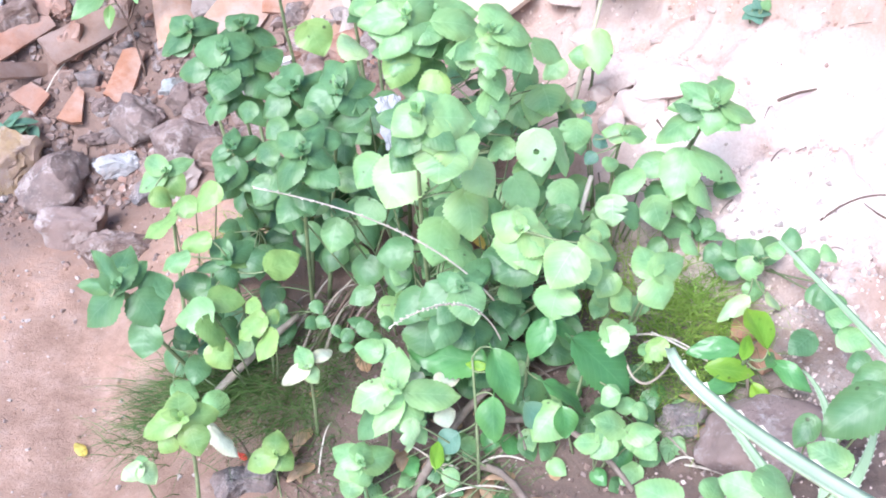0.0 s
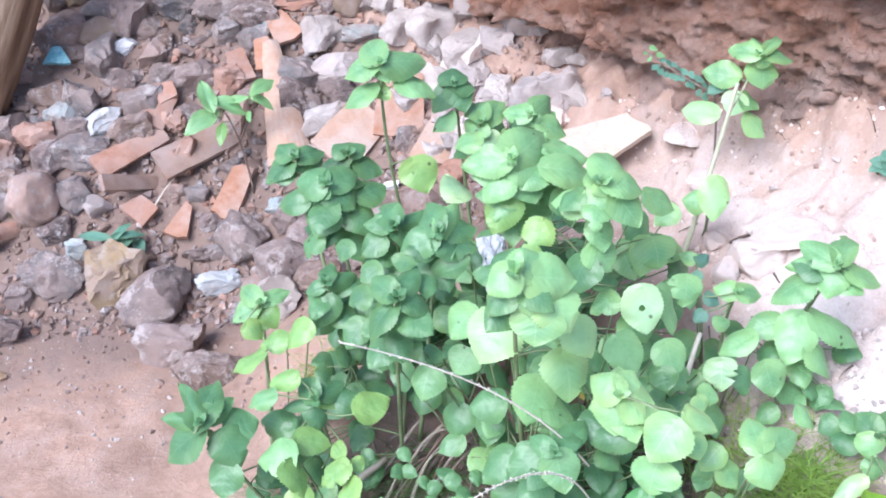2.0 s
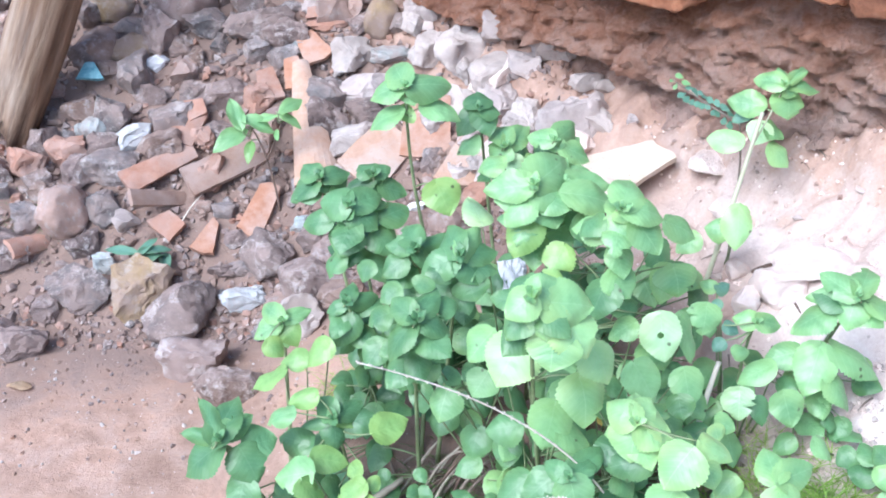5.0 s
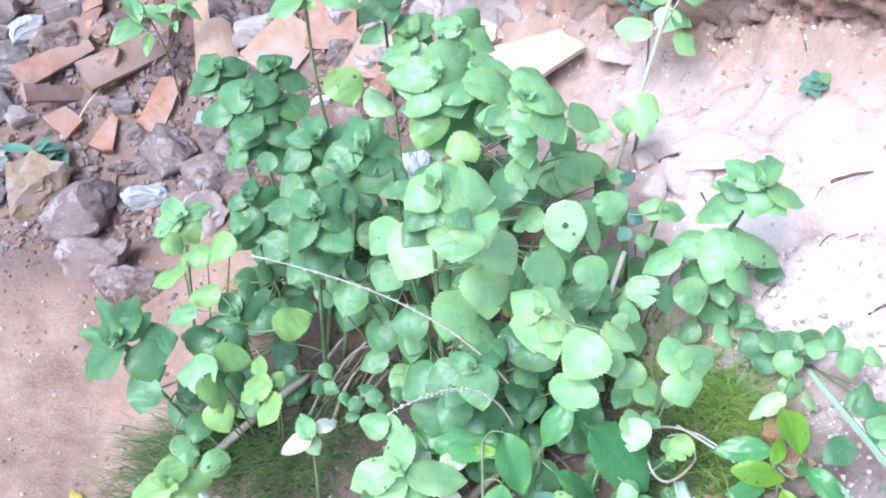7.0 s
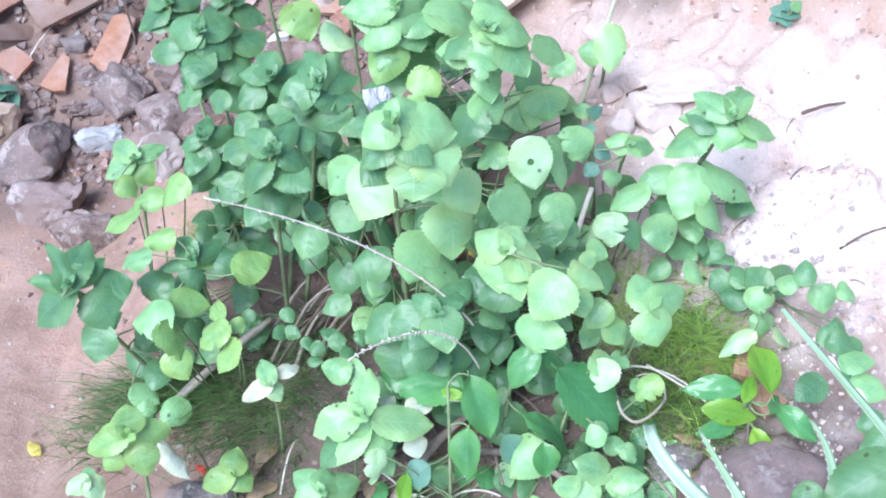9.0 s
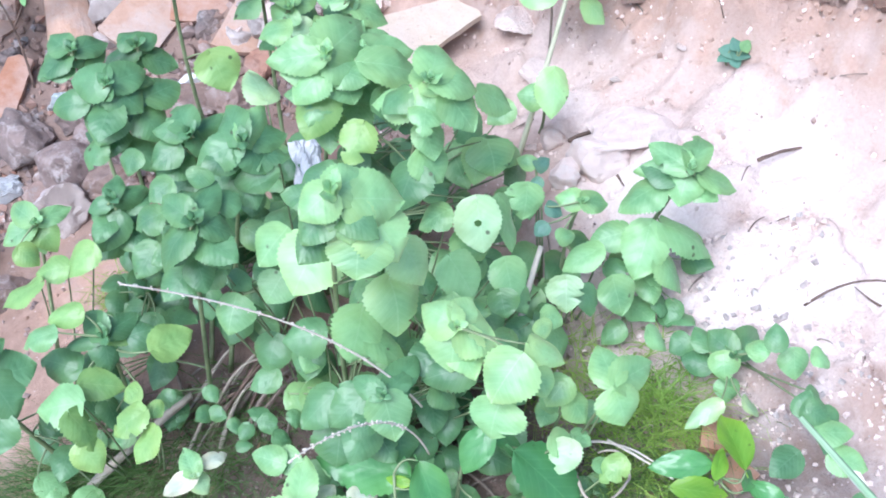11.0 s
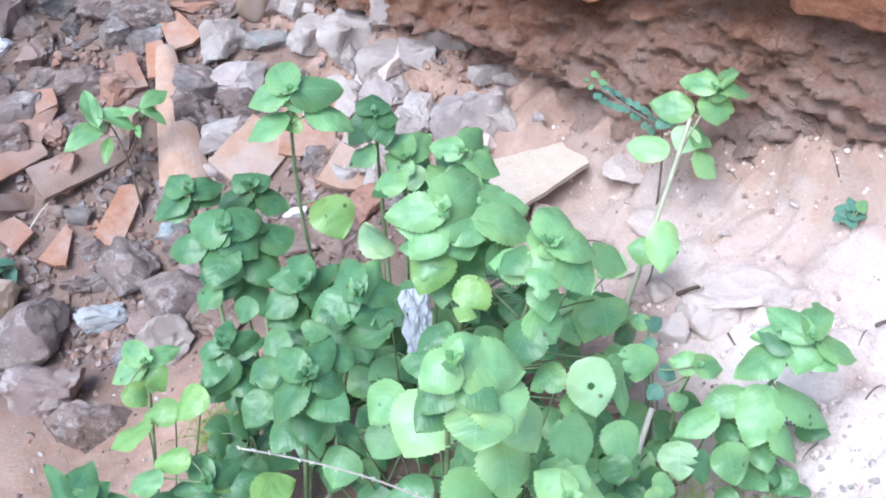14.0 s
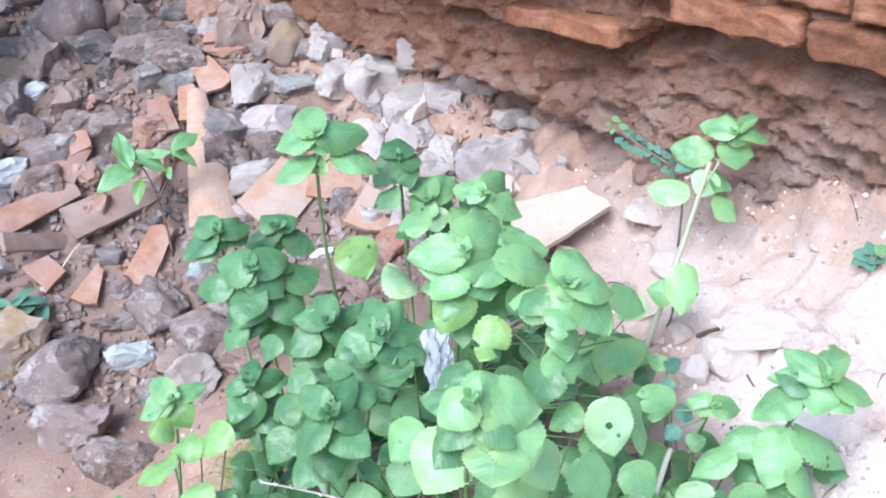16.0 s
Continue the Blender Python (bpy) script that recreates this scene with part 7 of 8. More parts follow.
fill(bush_back, 0.2, 1.70, 0.22, 0.16, 0.05, 0.30, 90, (0, 0, 0, 1), 0.05)
fill(bush_left, -0.02, 1.63, 0.17, 0.15, 0.05, 0.34, 90, (0,), 0.05)
fill(bush_middle, 0.26, 1.38, 0.2, 0.17, 0.05, 0.28, 110, (0, 1, 1), 0.052)
fill(bush_front, 0.22, 1.27, 0.14, 0.1, 0.04, 0.2, 36, (0,), 0.05)
fill(right_plant, 0.54, 1.46, 0.14, 0.1, 0.03, 0.12, 18, (0, 1), 0.045)
fill(bush_left_low, -0.2, 1.44, 0.09, 0.07, 0.06, 0.2, 14, (0, 0, 1), 0.045)


fill(bush_back, 0.33, 1.56, 0.13, 0.13, 0.12, 0.34, 28, (1, 1, 0), 0.055)
fill(creeping_herb, 0.40, 1.13, 0.13, 0.10, 0.005, 0.05, 34, (0, 0, 5, 1), 0.036)
fill(creeping_herb, 0.15, 1.12, 0.12, 0.08, 0.005, 0.05, 22, (0, 5, 1), 0.034)


# ---- aloe ----
part("stem", tube_mesh("stem", bend((0.598, 2.0, ground_z(0.598, 2.0) - 0.01), (0.596, 2.0, 0.56), (0.582, 1.995, 0.588), 6), 0.0022, 0.0018, STEM_WOODY, 5), wall_sprig)
part("stem", tube_mesh("stem", bend((0.582, 1.995, 0.588), (0.53, 2.02, 0.61), (0.468, 2.057, 0.648), 12), 0.0018, 0.0010, STEM_WOODY, 5), wall_sprig)


def aloe_leaf(plant, pts, r0, r1, mat=None):
    """A long tapering leaf, channelled above and toothed along both edges."""
    pts = bend(*pts, 18)
    bm = bmesh.new()
    rings = []
    n = len(pts)
    for i, p in enumerate(pts):
        d = (pts[min(i + 1, n - 1)] - pts[max(i - 1, 0)]).normalized()
        side = d.cross(Vector((0, 0, 1))).normalized()
        up = side.cross(d)
        t = i / (n - 1)
        w = r0 + (r1 - r0) * t ** 1.2
        rings.append([bm.verts.new(p + side * w * a + up * w * b) for a, b in ((-1, 0.25), (-0.5, 0.0), (0, -0.1), (0.5, 0.0), (1, 0.25), (0.55, -0.42), (0, -0.6), (-0.55, -0.42))])
    for u, v in zip(rings, rings[1:]):
        for k in range(8):
            bm.faces.new((u[k], u[(k + 1) % 8], v[(k + 1) % 8], v[k]))
    bm.faces.new(rings[0][::-1])
    bm.faces.new(rings[-1])
    leaf = part("leaf", mesh_of("leaf", bm, mat or ALOE), plant)
    bm = bmesh.new()
    for i in range(1, n - 2):
        for k in (0, 4):
            a, b = rings_at(pts, i, k, r0, r1)
            c, _ = rings_at(pts, i + 1, k, r0, r1)
            mid = a.lerp(c, 0.35)
            out = (a - pts[i]).normalized()
            tooth = [bm.verts.new(q) for q in (a, a.lerp(c, 0.5), mid + out * 0.0028 + Vector((0, 0, 0.0008)), mid - out * 0.001 - Vector((0, 0, 0.001)))]
            bm.faces.new((tooth[0], tooth[1], tooth[2]))
            bm.faces.new((tooth[1], tooth[3], tooth[2]))
            bm.faces.new((tooth[3], tooth[0], tooth[2]))
    bmesh.ops.recalc_face_normals(bm, faces=bm.faces[:])
    tagged(part("thorn_edge", mesh_of("thorn_edge", bm, STRAW, False), leaf, label="row of small pale thorns"), kind="stuff")


def rings_at(pts, i, k, r0, r1):
    n = len(pts)
    d = (pts[min(i + 1, n - 1)] - pts[max(i - 1, 0)]).normalized()
    side = d.cross(Vector((0, 0, 1))).normalized()
    up = side.cross(d)
    w = r0 + (r1 - r0) * (i / (n - 1)) ** 1.2
    a = -1 if k == 0 else 1
    return pts[i] + side * w * a + up * w * 0.25, up


aloe = plant_at("aloe", 0.80, 0.46, "pale green aloe with long narrow toothed leaves", "aloe")
part("trunk", tube_mesh("trunk", bend((0.80, 0.46, 0.24), (0.80, 0.46, 0.36), (0.805, 0.46, 0.53), 6), 0.035, 0.028, STEM_WOODY, 10), aloe, label="short woody aloe trunk")
aloe_leaf(aloe, ((0.807, 0.454, 0.50), (0.285, 0.597, 0.796), (0.308, 0.720, 0.786)), 0.016, 0.005, ALOE_PALE)
aloe_leaf(aloe, ((0.804, 0.469, 0.45), (0.589, 0.543, 0.726), (0.420, 0.760, 0.870)), 0.014, 0.0025)
aloe_leaf(aloe, ((0.82, 0.48, 0.46), (0.90, 0.62, 0.70), (1.0, 0.80, 0.72)), 0.017, 0.003)
pup = plant_at("aloe", 0.60, 0.86, "small green aloe offshoot beside a mauve rock", "aloe")
aloe_leaf(pup, ((0.60, 0.86, 0.27), (0.53, 0.95, 0.36), (0.52, 1.09, 0.34)), 0.013, 0.002)
aloe_leaf(pup, ((0.61, 0.86, 0.27), (0.68, 0.96, 0.38), (0.66, 1.075, 0.36)), 0.012, 0.002)
aloe_leaf(pup, ((0.61, 0.86, 0.27), (0.70, 0.90, 0.36), (0.74, 1.0, 0.34)), 0.011, 0.002)


# ---- flower spikes, dry stems, twigs ----
def spike(pts, label, r=0.0016, grain=0.0011):
    """A thin seed spike set with tiny pale grains."""
    base = Vector(pts[0])
    e = thing("seed_spike", base, label, "grass spike")
    path = bend(*pts, 30)
    part("stalk", tube_mesh("stalk", path, r, r * 0.6, STRAW, 5), e)
    rnd = random.Random(int(base.x * 999))
    bm = bmesh.new()
    for p in path[9:]:
        for _ in range(5):
            q = p + Vector((rnd.uniform(-1, 1), rnd.uniform(-1, 1), rnd.uniform(-1, 1))) * 0.002
            bmesh.ops.create_icosphere(bm, subdivisions=1, radius=grain * rnd.uniform(0.7, 1.2), matrix=Matrix.Translation(q))
    tagged(part("seed_head", mesh_of("seed_head", bm, STRAW), e, label="tiny whitish seeds"), kind="stuff")


spike(((0.235, 1.20, 0.45), (0.14, 1.21, 0.60), (-0.077, 1.146, 0.725)), "long pale seed spike leaning out of the bush")
spike(((0.24, 1.17, 0.40), (0.19, 1.13, 0.56), (0.07, 1.03, 0.577)), "short whitish seed spike above a pale seedling", 0.0014, 0.0013)


def twig(name, pts, r0, r1, mat, label, category="twig"):
    me = tube_mesh(name, bend(*pts, 12), r0, r1, mat, 7)
    for v in me.vertices:
        n = noise.noise_vector(v.co * 60)
        v.co += n * r0 * 0.35
    return tagged(new(name, me), label, category)


def on(x, y, up=0.006):
    return (x, y, ground_z(x, y) + up)


part("stem", tube_mesh("stem", bend(on(0.50, 1.80, -0.01), (0.545, 1.84, 0.50), (0.595, 1.90, 0.655), 12), 0.005, 0.0035, STEM_PALE, 7), wall_plant, label="long pale bare stem")
part("stem", tube_mesh("stem", bend(on(0.37, 1.33, -0.01), (0.40, 1.39, 0.40), (0.445, 1.46, 0.46), 12), 0.0055, 0.004, STRAW, 7), right_plant, label="thick pale bare stem")
twig("dry_branch", (on(-0.226, 1.391, 0.045), on(-0.132, 1.443, 0.07), on(-0.044, 1.503, 0.07)), 0.007, 0.0055, STRAW_DULL, "pale grey dry branch lying over fine grass")
twig("dry_branch", (on(0.10, 1.13, 0.01), (0.20, 1.20, 0.30), on(0.36, 1.29, 0.03)), 0.007, 0.005, STEM_WOODY, "grey-brown dry branch under glossy leaves")
twig("dry_branch", (on(0.24, 1.18, 0.02), (0.33, 1.13, 0.30), on(0.40, 1.0, 0.02)), 0.006, 0.004, STEM_WOODY, "crooked brown twig on dark soil")
twig("dry_branch", (on(0.20, 1.14, 0.01), (0.24, 1.06, 0.27), on(0.27, 0.95, 0.01)), 0.006, 0.005, STEM_WOODY, "brown root-like stem on dark soil")
twig("curled_stem", ((0.428, 1.19, 0.335), (0.43, 1.10, 0.29), (0.495, 1.157, 0.325)), 0.0022, 0.0020, STRAW_DULL, "curled whitish dry stem on the soil")
twig("curled_stem", ((0.495, 1.157, 0.325), (0.503, 1.20, 0.345), (0.465, 1.20, 0.33)), 0.0020, 0.0014, STRAW_DULL, "end of a curled whitish dry stem")
twig("straw", ((0.48, 1.21, 0.34), (0.51, 1.18, 0.34), (0.545, 1.14, 0.335)), 0.002, 0.0015, STRAW, "thin straw lying across the soil")
twig("straw", ((0.46, 1.22, 0.33), (0.51, 1.20, 0.345), (0.54, 1.15, 0.335)), 0.0018, 0.0012, STRAW, "thin straw lying across the soil")
twig("straw", (on(0.10, 1.10), (0.18, 1.10, 0.2), on(0.24, 1.09)), 0.002, 0.0015, STRAW, "pale straw in front of the bush")
twig("dry_twig", (on(0.135, 1.157, 0.012), on(0.154, 1.161, 0.024), on(0.174, 1.149, 0.012)), 0.0022, 0.0015, STRAW, "pale straw on dark soil under the seedlings")
twig("dry_twig", (on(0.205, 1.142, 0.012), on(0.237, 1.139, 0.024), on(0.269, 1.120, 0.012)), 0.002, 0.0014, STRAW, "pale straw on dark soil under the seedlings")
twig("dry_twig", (on(0.465, 1.047, 0.012), on(0.486, 1.045, 0.024), on(0.506, 1.027, 0.012)), 0.002, 0.0014, STRAW, "whitish straw beside a mauve rock")
twig("dry_twig", (on(0.261, 1.294, 0.05), on(0.278, 1.251, 0.062), on(0.295, 1.192, 0.05)), 0.0016, 0.0011, STRAW, "thin white stalk across glossy leaves")
twig("dry_twig", (on(0.294, 1.276, 0.012), on(0.318, 1.250, 0.024), on(0.342, 1.208, 0.012)), 0.003, 0.0021, STEM_WOODY, "grey twig under glossy leaves")
twig("dry_twig", (on(0.223, 1.235, 0.012), on(0.194, 1.233, 0.024), on(0.166, 1.215, 0.012)), 0.005, 0.0035, STEM_WOODY, "grey bent branch beneath the pale seedling")
twig("dry_twig", (on(0.264, 1.193, 0.012), on(0.268, 1.170, 0.024), on(0.273, 1.132, 0.012)), 0.003, 0.0021, STEM_WOODY, "short grey twig on dark soil")
twig("dry_twig", (on(0.458, 1.117, 0.012), on(0.479, 1.077, 0.024), on(0.500, 1.020, 0.012)), 0.002, 0.0014, STRAW_DULL, "thin dull stalk beside a mauve rock")
twig("dry_twig", (on(0.078, 1.236, 0.012), on(0.057, 1.259, 0.024), on(0.036, 1.265, 0.012)), 0.004, 0.0028, STEM_WOODY, "grey twig on dark soil")
twig("dry_twig", (on(0.303, 1.234, 0.012), on(0.349, 1.244, 0.024), on(0.394, 1.238, 0.012)), 0.0025, 0.0017, STEM_WOODY, "grey twig under glossy leaves")
twig("stick", ((0.796, 1.569, 0.494), (0.845, 1.592, 0.498), (0.897, 1.594, 0.492)), 0.0035, 0.0015, STEM_DARK, "thin dark stick lying on pale dust", "stick")
twig("stick", (on(0.585, 1.80, 0.003), (0.605, 1.77, 0.43), on(0.66, 1.79, 0.003)), 0.004, 0.002, STEM_DARK, "short dark stick on pale dust", "stick")
twig("stick", (on(0.80, 1.36, 0.004), (0.87, 1.34, 0.50), on(0.98, 1.30, 0.004)), 0.002, 0.001, STEM_DARK, "thin dark stick on pale dust", "stick")
twig("stick", (on(-0.30, 3.10, 0.03), (-0.25, 3.05, 0.55), on(-0.19, 3.0, 0.03)), 0.006, 0.004, STRAW, "white peeled stick on the heap", "stick")
twig("stick", (on(-0.56, 2.42, 0.02), (-0.54, 2.46, 0.18), on(-0.47, 2.53, 0.03)), 0.002, 0.001, STRAW, "thin pale straw beside a tile shard", "straw")
for i in range(16):
    pick = random.Random(700 + i)
    x, y = pick.uniform(-0.07, 0.05), pick.uniform(1.42, 1.54)
    a, l = pick.uniform(-0.3, 1.2), pick.uniform(0.08, 0.16)
    twig("dry_twig", (on(x, y, 0.01), (x + l * 0.4, y + 0.05, ground_z(x, y) + pick.uniform(0.06, 0.12)), (x + l * math.cos(a), y + l * math.sin(a) * 0.6, ground_z(x, y) + pick.uniform(0.05, 0.16))), pick.uniform(0.002, 0.0045), 0.0015, pick.choice((STEM_WOODY, STEM_WOODY, STEM_DARK, STRAW_DULL)), "pale bare twig in the hollow of the bush")["group"] = "dry twigs"
for i in range(26):
    pick = random.Random(500 + i)
    x, y = pick.uniform(-0.15, 0.5), pick.uniform(1.0, 1.62)
    a, l = pick.uniform(0, math.tau), pick.uniform(0.05, 0.16)
    dx, dy = l * math.cos(a), l * math.sin(a)
    twig("dry_twig", (on(x, y, 0.004), (x + dx / 2, y + dy / 2 + 0.01, ground_z(x + dx / 2, y + dy / 2) + pick.uniform(0.01, 0.05)), on(x + dx, y + dy, 0.008)), pick.uniform(0.0015, 0.0035), 0.001, pick.choice((STEM_WOODY, STEM_DARK, STEM_WOODY, STRAW)), "thin dry twig lying under the bush")["group"] = "dry twigs"
for i in range(30):
    pick = random.Random(900 + i)
    x, y = pick.uniform(0.45, 1.0), pick.uniform(1.2, 2.05)
    a, l = pick.uniform(0, math.tau), pick.uniform(0.015, 0.05)
    twig("chip", (on(x, y, 0.002), on(x + l * math.cos(a) * 0.5, y + l * math.sin(a) * 0.5 + 0.005, 0.005), on(x + l * math.cos(a), y + l * math.sin(a), 0.002)), pick.uniform(0.001, 0.0022), 0.0006, pick.choice((STEM_DARK, STEM_WOODY)), "small dark twig chip on pale dust", "twig chip")["group"] = "twig chips"


# ---- grass and feathery weed ----
def tuft(name, x, y, spread_x, spread_y, count, length, lean, mat, label, seed, width=0.0009, rise=0.75):
    """Fine curved blades out of a patch of ground."""
    rnd = random.Random(seed)
    verts, faces = [], []
    for _ in range(count):
        bx, by = x + rnd.gauss(0, spread_x), y + rnd.gauss(0, spread_y)
        b = Vector((bx, by, ground_z(bx, by) - 0.002))
        l = length * rnd.uniform(0.5, 1.15)
        out = Vector((lean[0] + rnd.gauss(0, 0.45), lean[1] + rnd.gauss(0, 0.45), 0))
        d1 = (out * 0.5 + Vector((0, 0, rise * rnd.uniform(0.7, 1.3)))).normalized()
        d2 = (out + Vector((0, 0, 0.05 * rnd.uniform(-1, 2)))).normalized()
        side = d1.cross(Vector((rnd.gauss(0, 1), rnd.gauss(0, 1), 0.3))).normalized() * width
        k = len(verts)
        for i in range(5):
            t = i / 4
            p = b + d1 * l * 0.6 * (t - t * t * 0.5) + d2 * l * 0.6 * t * t
            w = side * (1 - 0.8 * t)
            verts += [tuple(p - w), tuple(p + w)]
        faces += [(k + 2 * i, k + 2 * i + 1, k + 2 * i + 3, k + 2 * i + 2) for i in range(4)]
    me = bpy.data.meshes.new(name)
    me.from_pydata(verts, [], faces)
    me.materials.append(mat)
    tagged(new(name, me), label, "grass", kind="stuff")


tuft("grass_tuft", -0.16, 1.47, 0.06, 0.05, 700, 0.16, (-0.8, -0.5), GRASS, "fine dark green grass sprawling over the yard edge", 1)
tuft("grass_tuft", -0.28, 1.46, 0.05, 0.05, 460, 0.12, (-0.7, -0.2), GRASS, "fine dark green grass sprawling over the yard edge", 2)
tuft("grass_tuft", -0.08, 1.38, 0.06, 0.05, 560, 0.14, (-0.2, -0.7), GRASS, "fine green grass under the herb bush", 3)
tuft("grass_tuft", 0.03, 1.46, 0.05, 0.06, 400, 0.141, (-0.1, -0.6), GRASS, "fine green grass under the herb bush", 4)
tuft("grass_tuft", -0.02, 1.2, 0.06, 0.05, 200, 0.08, (0, -0.4), GRASS, "thin short grass on dark soil", 5)
tuft("grass_tuft", 0.20, 1.11, 0.04, 0.03, 160, 0.08, (0.2, -0.3), GRASS, "thin short grass on dark soil", 6)
tuft("grass_tuft", -0.16, 1.87, 0.03, 0.03, 220, 0.10, (0.1, -0.3), MOSS, "yellow-green grass tuft by a stone", 7)
tuft("feathery_weed", 0.555, 1.25, 0.042, 0.06, 1300, 0.09, (0.0, -0.2), MOSS, "bright yellow-green feathery weed on the bank", 8, 0.0013, 1.1)
tuft("feathery_weed", 0.51, 1.19, 0.05, 0.05, 900, 0.085, (-0.1, -0.4), GRASS, "green feathery weed on the bank", 9, 0.0009, 0.9)
tuft("grass_tuft", 0.46, 1.36, 0.04, 0.05, 260, 0.10, (0.0, -0.3), MOSS, "pale yellow-green grass between herb stems", 10)
tuft("grass_tuft", -0.90, 2.45, 0.05, 0.04, 160, 0.04, (0.0, -0.3), GRASS, "short thin grass among the stones", 11)


# ---- loose gravel and small stones ----
def gravel(name, box, count, lo, hi, mats, label, seed, keep=None):
    """Many tiny broken stones strewn over the ground."""
    rnd = random.Random(seed)
    verts, faces, tint = [], [], []
    for _ in range(count):
        x, y = rnd.uniform(box[0], box[2]), rnd.uniform(box[1], box[3])
        if keep and rnd.random() > keep(x, y):
            continue
        r = lo + (hi - lo) * rnd.random() ** 3
        c = Vector((x, y, ground_z(x, y) + r * 0.25))
        turn = Euler((rnd.uniform(0, 6), rnd.uniform(0, 6), rnd.uniform(0, 6))).to_matrix()
        k = len(verts)
        for v in ((1, 0, 0), (-1, 0, 0), (0, 1, 0), (0, -1, 0), (0, 0, 1), (0, 0, -1), (0.65, 0.65, 0.5), (-0.6, -0.7, 0.5)):
            verts.append(tuple(c + turn @ (Vector(v) * r * rnd.uniform(0.6, 1.1))))
        m = rnd.randrange(len(mats))
        for f in ((0, 6, 4), (6, 2, 4), (2, 1, 4), (1, 7, 4), (7, 3, 4), (3, 0, 4), (0, 2, 6), (1, 3, 7), (2, 0, 5), (1, 2, 5), (3, 1, 5), (0, 3, 5)):
            faces.append(tuple(k + q for q in f))
            tint.append(m)
    me = bpy.data.meshes.new(name)
    me.from_pydata(verts, [], faces)
    for m in mats:
        me.materials.append(m)
    me.polygons.foreach_set("material_index", tint)
    tagged(new(name, me), label, "gravel", kind="stuff")


gravel("gravel", (-1.4, 2.15, 0.35, 3.4), 15000, 0.002, 0.015, [GREY, MAUVE, SOIL, SOIL, SOIL, EARTH, CLAY_DULL], "loose gravel and grit between the stones", 21)
gravel("gravel", (-1.2, 1.2, -0.15, 2.3), 4200, 0.001, 0.008, [SOIL, SOIL, EARTH, PALE, MAUVE], "sparse grit on the dusty yard", 22, lambda x, y: 0.25 + 0.75 * max(0, min(1, (y - 1.75) / 0.45)))
gravel("gravel", (0.3, 0.8, 1.1, 2.2), 3000, 0.001, 0.006, [SOIL, SOIL, CRUST, CRUST], "pale crumbs of earth on the bank", 23)
gravel("gravel", (0.66, 1.05, 0.86, 1.5), 900, 0.0015, 0.008, [SOIL, PALE, CRUST, CRUST], "grey gravel on the bank beside the herbs", 24)
gravel("gravel", (-0.2, 0.95, 0.60, 1.6), 3600, 0.001, 0.007, [SOIL, SOIL, BROWN, STEM_WOODY, MAUVE], "dark crumbs and litter under the bush", 25)

gravel("gravel", (0.46, 1.45, 1.0, 2.3), 4000, 0.0015, 0.007, [EARTH, CRUST, SOIL, SOIL], "red and pale crumbs fallen from the wall", 26, lambda x, y: math.exp(-max(0.0, (0.45 - x) * 0.769 + (2.33 - y) * 0.639) / 0.07))

# clods and flat plates of broken crust on the bank
pick = random.Random(314)
for _ in range(16):
    x, y = pick.uniform(0.5, 0.95), pick.uniform(1.25, 2.15)
    if (0.45 - x) * 0.769 + (2.33 - y) * 0.639 < 0.03:
        continue
    w = 0.018 + 0.07 * pick.random() ** 2.2
    stone(x, y, w, w * pick.uniform(0.6, 0.9), w * pick.uniform(0.22, 0.45), "crust", pick.uniform(0, 360), pick.uniform(-8, 8), pick.choice((0.05, 0.15)), sink=0.38, group="clods on the bank")

# pale lumps of old mortar where the heap meets the wall
stone(0.325, 2.405, 0.115, 0.10, 0.135, "dusty", 20, 8, 0.1, sink=0.3)
stone(0.385, 2.362, 0.075, 0.05, 0.045, "pale", -30, 5, 0.2)
stone(0.195, 2.555, 0.105, 0.09, 0.095, "dusty", 40, 10, 0.2)
stone(0.245, 2.480, 0.075, 0.06, 0.06, "pale", 70, 0, 0.1)

# crumbled whitish rubble along the foot of the wall
pick = random.Random(2718)
for _ in range(50):
    x, off = pick.uniform(-0.02, 0.46), pick.uniform(0.0, 0.22)
    y = 2.33 + (0.45 - x) * 1.2034 - off * 1.565
    w = 0.024 + 0.065 * pick.random() ** 1.5
    stone(x, y, w, w * pick.uniform(0.6, 0.9), w * pick.uniform(0.6, 0.95), pick.choice(("pale", "pale", "crust", "dusty", "pale")), pick.uniform(0, 360), pick.uniform(-30, 30), pick.choice((0.0, 0.1, 0.3)), sink=0.2)

# smaller stones packed between the larger ones
PLACED = [(o.location.x, o.location.y, max(o.scale) * 0.5) for o in scene.objects if o.name.startswith("stone")]
PLACED += [(o.location.x, o.location.y, 0.07) for o in scene.objects if o.name.startswith("tile_shard")]


def in_heap(x, y):
    return y > 2.2 + 0.12 * math.sin(x * 7) and (0.45 - x) * 0.769 + (2.33 - y) * 0.639 > 0.08


def free(x, y, w, share):
    return all((x - a) ** 2 + (y - b) ** 2 > (share * (r + w * 0.5)) ** 2 for a, b, r in PLACED)


pick = random.Random(77)
made = 0
for _ in range(5000):
    x, y = pick.uniform(-1.3, 0.36), pick.uniform(2.12, 3.3)
    w = 0.05 + 0.06 * pick.random() ** 1.7
    if made >= 105:
        break
    if in_heap(x, y) and free(x, y, w, 0.62):
        PLACED.append((x, y, w * 0.5))
        made += 1
        stone(x, y, w, w * pick.uniform(0.7, 1.1), w * pick.uniform(0.5, 0.8), pick.choice(("grey", "mauve", "brown", "earth", "mauve", "earth", "clay", "grey", "earth")), pick.uniform(0, 360), pick.uniform(-30, 30), pick.choice((0.1, 0.15, 0.25, 0.4)), sink=0.42)


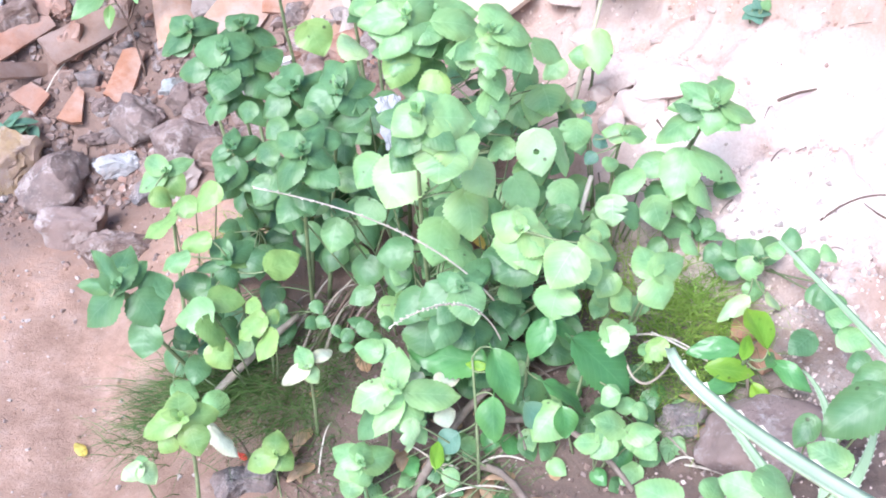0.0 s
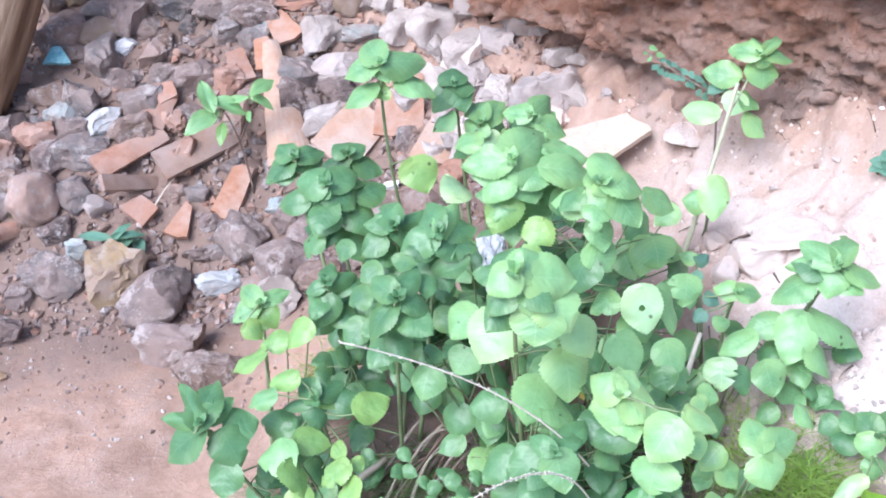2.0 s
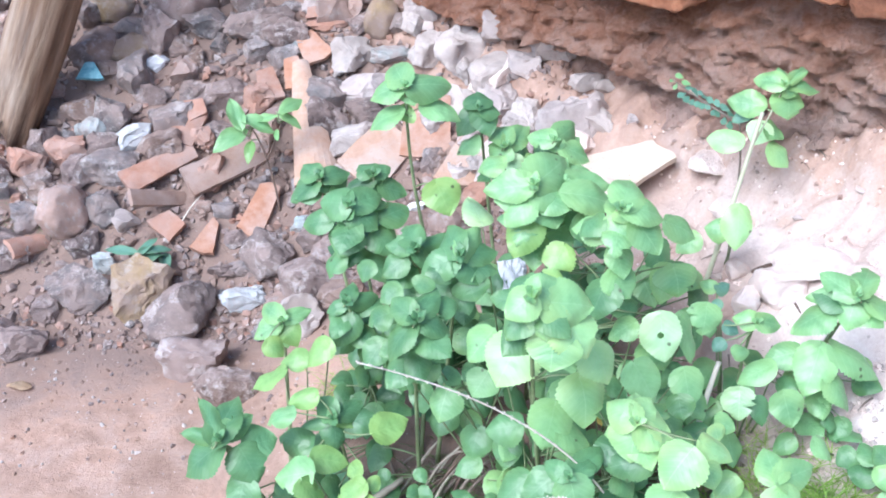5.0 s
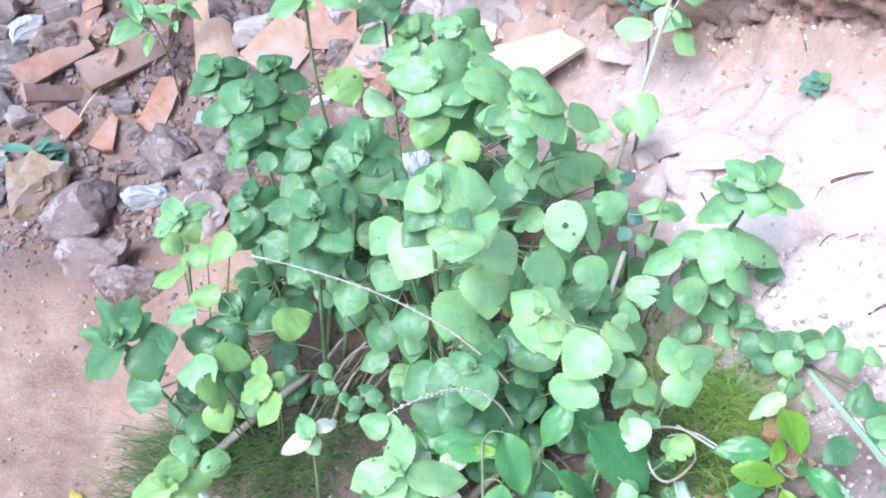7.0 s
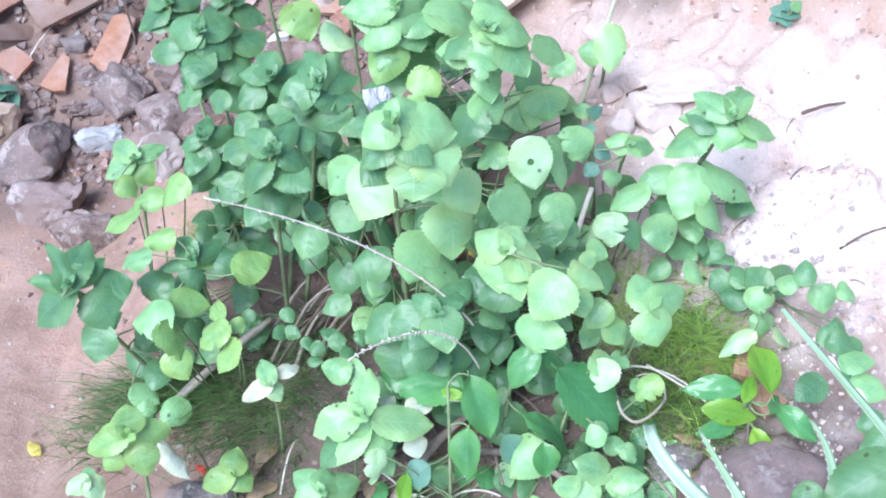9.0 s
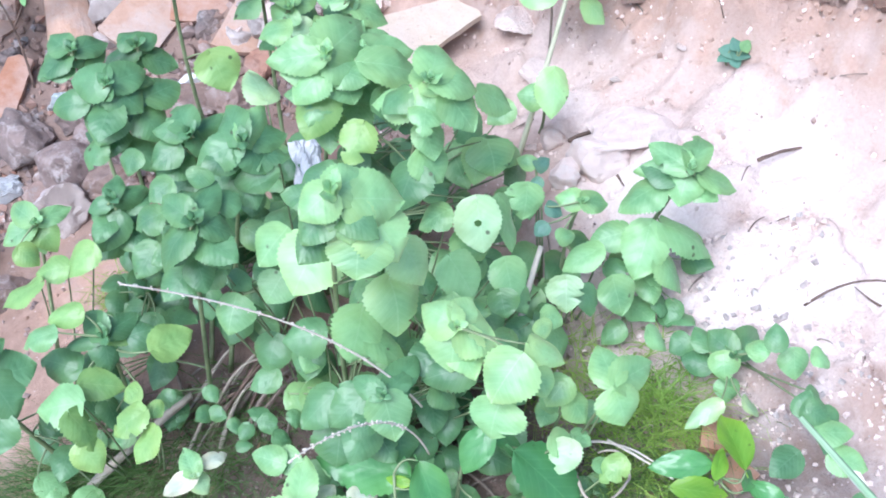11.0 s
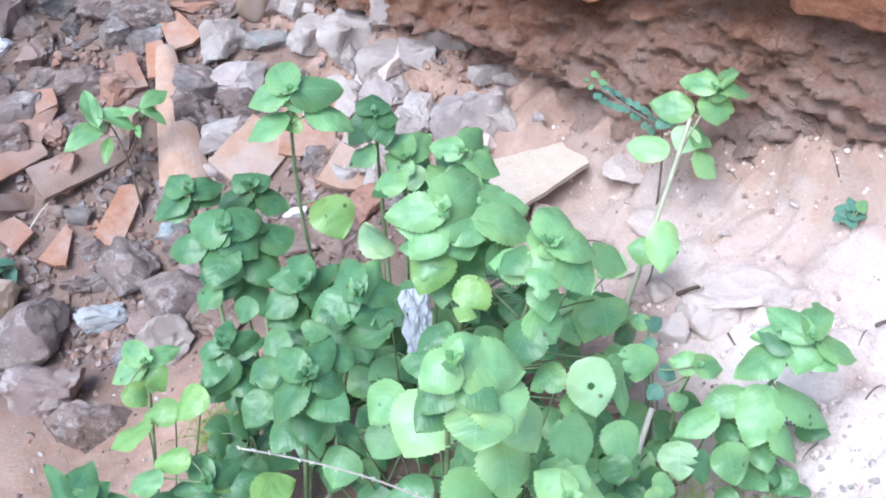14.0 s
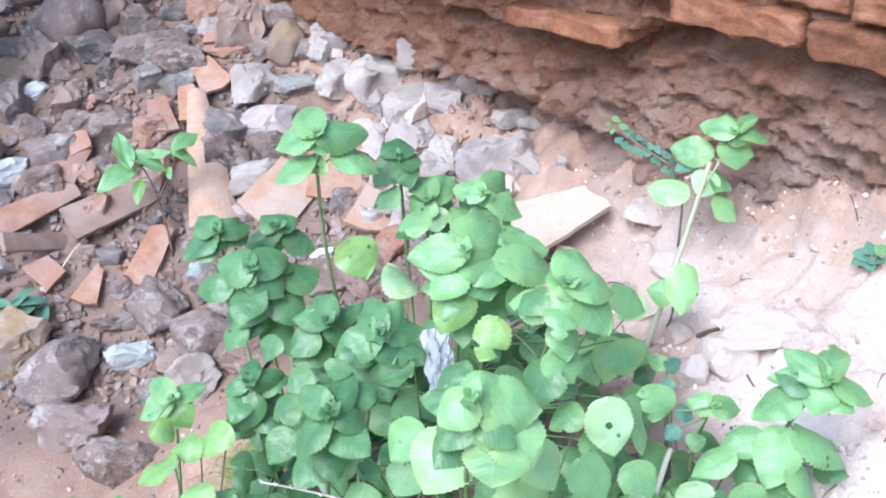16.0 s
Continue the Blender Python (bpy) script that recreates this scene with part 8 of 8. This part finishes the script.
def rubble(count, lo, hi, mats, seed):
    """Fist-sized and smaller broken stones, too many to tell apart, as one heap."""
    rnd = random.Random(seed)
    kinds = []
    for k in range(8):
        me = rock_mesh(4000 + k, mats[0], rnd.choice((0.1, 0.2, 0.4)), 2)
        kinds.append(([v.co.copy() for v in me.vertices], [tuple(p.vertices) for p in me.polygons]))
    verts, faces, tint = [], [], []
    for _ in range(count * 6):
        x, y = rnd.uniform(-1.35, 0.36), rnd.uniform(2.08, 3.35)
        w = lo + (hi - lo) * rnd.random() ** 1.5
        if not in_heap(x, y - 0.04) or not free(x, y, w, 0.8):
            continue
        if len(tint) > count * 80:
            break
        PLACED.append((x, y, w * 0.4))
        m = Matrix.Translation((x, y, ground_z(x, y) + w * 0.12)) @ Euler((rnd.uniform(-0.6, 0.6), rnd.uniform(-0.6, 0.6), rnd.uniform(0, 6))).to_matrix().to_4x4() @ Matrix.Diagonal((w, w * rnd.uniform(0.6, 1), w * rnd.uniform(0.5, 0.8), 1))
        co, fs = rnd.choice(kinds)
        k, mat = len(verts), rnd.randrange(len(mats))
        verts += [tuple(m @ c) for c in co]
        faces += [tuple(k + q for q in f) for f in fs]
        tint += [mat] * len(fs)
    me = bpy.data.meshes.new("rubble")
    me.from_pydata(verts, [], faces)
    for mat in mats:
        me.materials.append(mat)
    me.polygons.foreach_set("material_index", tint)
    me.polygons.foreach_set("use_smooth", [True] * len(faces))
    me.set_sharp_from_angle(angle=radians(35))
    tagged(new("rubble", me), "small broken stones and clods packed in the heap", "rubble", kind="stuff")


rubble(1500, 0.014, 0.05, [GREY, MAUVE, BROWN, EARTH, SOIL, SOIL, CLAY_DULL, DARK], 5)


# ---- fallen leaves ----
def fallen(x, y, size, tone, turn, label):
    ob = new("fallen_leaf", leaf_mesh("ovate", tone, 1))
    ob.matrix_basis = Matrix.Translation((x, y, ground_z(x, y) + 0.006)) @ pose(0, 0, 0, 6, 4, turn) @ Matrix.Diagonal((size * 0.55, size, size, 1))
    tagged(ob, label, "leaf")


fallen(-0.435, 1.43, 0.036, 8, 30, "small yellow fallen leaf on dusty ground")
fallen(-0.154, 1.297, 0.022, 10, 40, "small red fallen petal on dark soil")
fallen(-0.145, 1.275, 0.016, 10, 150, "small red fallen petal on dark soil")
fallen(-0.83, 2.02, 0.05, 9, 80, "dry curled brown leaf on dusty ground")
fallen(-0.90, 1.93, 0.09, 9, 100, "long dry brown leaf on dusty ground")
fallen(0.28, 1.58, 0.05, 8, 200, "yellowing fallen leaf caught under the bush")
for i in range(34):
    pick = random.Random(40 + i)
    fallen(pick.uniform(-0.1, 0.6), pick.uniform(1.0, 1.4), pick.uniform(0.025, 0.05), 9, pick.uniform(0, 360), "dry brown fallen leaf on dark soil")


# ---- litter caught in the bush ----
def scrap(x, y, z, w, h, label):
    """A crumpled thin sheet."""
    bm = bmesh.new()
    n = 16
    grid = {}
    for side in (0, 1):
        for i in range(n + 1):
            for j in range(n + 1):
                u, v = i / n - 0.5, j / n - 0.5
                edge = 1 + 0.12 * lump(u * 5, v * 5, 3.0)
                p = Vector((u * w * edge, v * h * edge, 0.0))
                p.z = 0.012 * lump(u * 4, v * 4, 1.0) + 0.008 * abs(lump(u * 9, v * 9, 2.0)) + 0.0006 * side - 0.06 * w * 8 * u * u
                grid[side, i, j] = bm.verts.new(p)
    for side in (0, 1):
        for i in range(n):
            for j in range(n):
                q = [grid[side, i, j], grid[side, i + 1, j], grid[side, i + 1, j + 1], grid[side, i, j + 1]]
                bm.faces.new(q if side else q[::-1])
    for i in range(n):
        for a, b in (((i, 0), (i + 1, 0)), ((i + 1, n), (i, n)), ((n, i), (n, i + 1)), ((0, i + 1), (0, i))):
            bm.faces.new((grid[0, a[0], a[1]], grid[0, b[0], b[1]], grid[1, b[0], b[1]], grid[1, a[0], a[1]]))
    ob = new("plastic_scrap", mesh_of("plastic_scrap", bm, SCRAP, False))
    ob.matrix_basis = pose(x, y, z, 38, 10, 15)
    tagged(ob, label, "litter")


SCRAP = plain_material("bluish white plastic", (0.60, 0.61, 0.65), (0.76, 0.77, 0.80), 12, 0.45)
scrap(0.152, 1.66, 0.47, 0.046, 0.095, "crumpled bluish-white plastic scrap caught between herb stems")
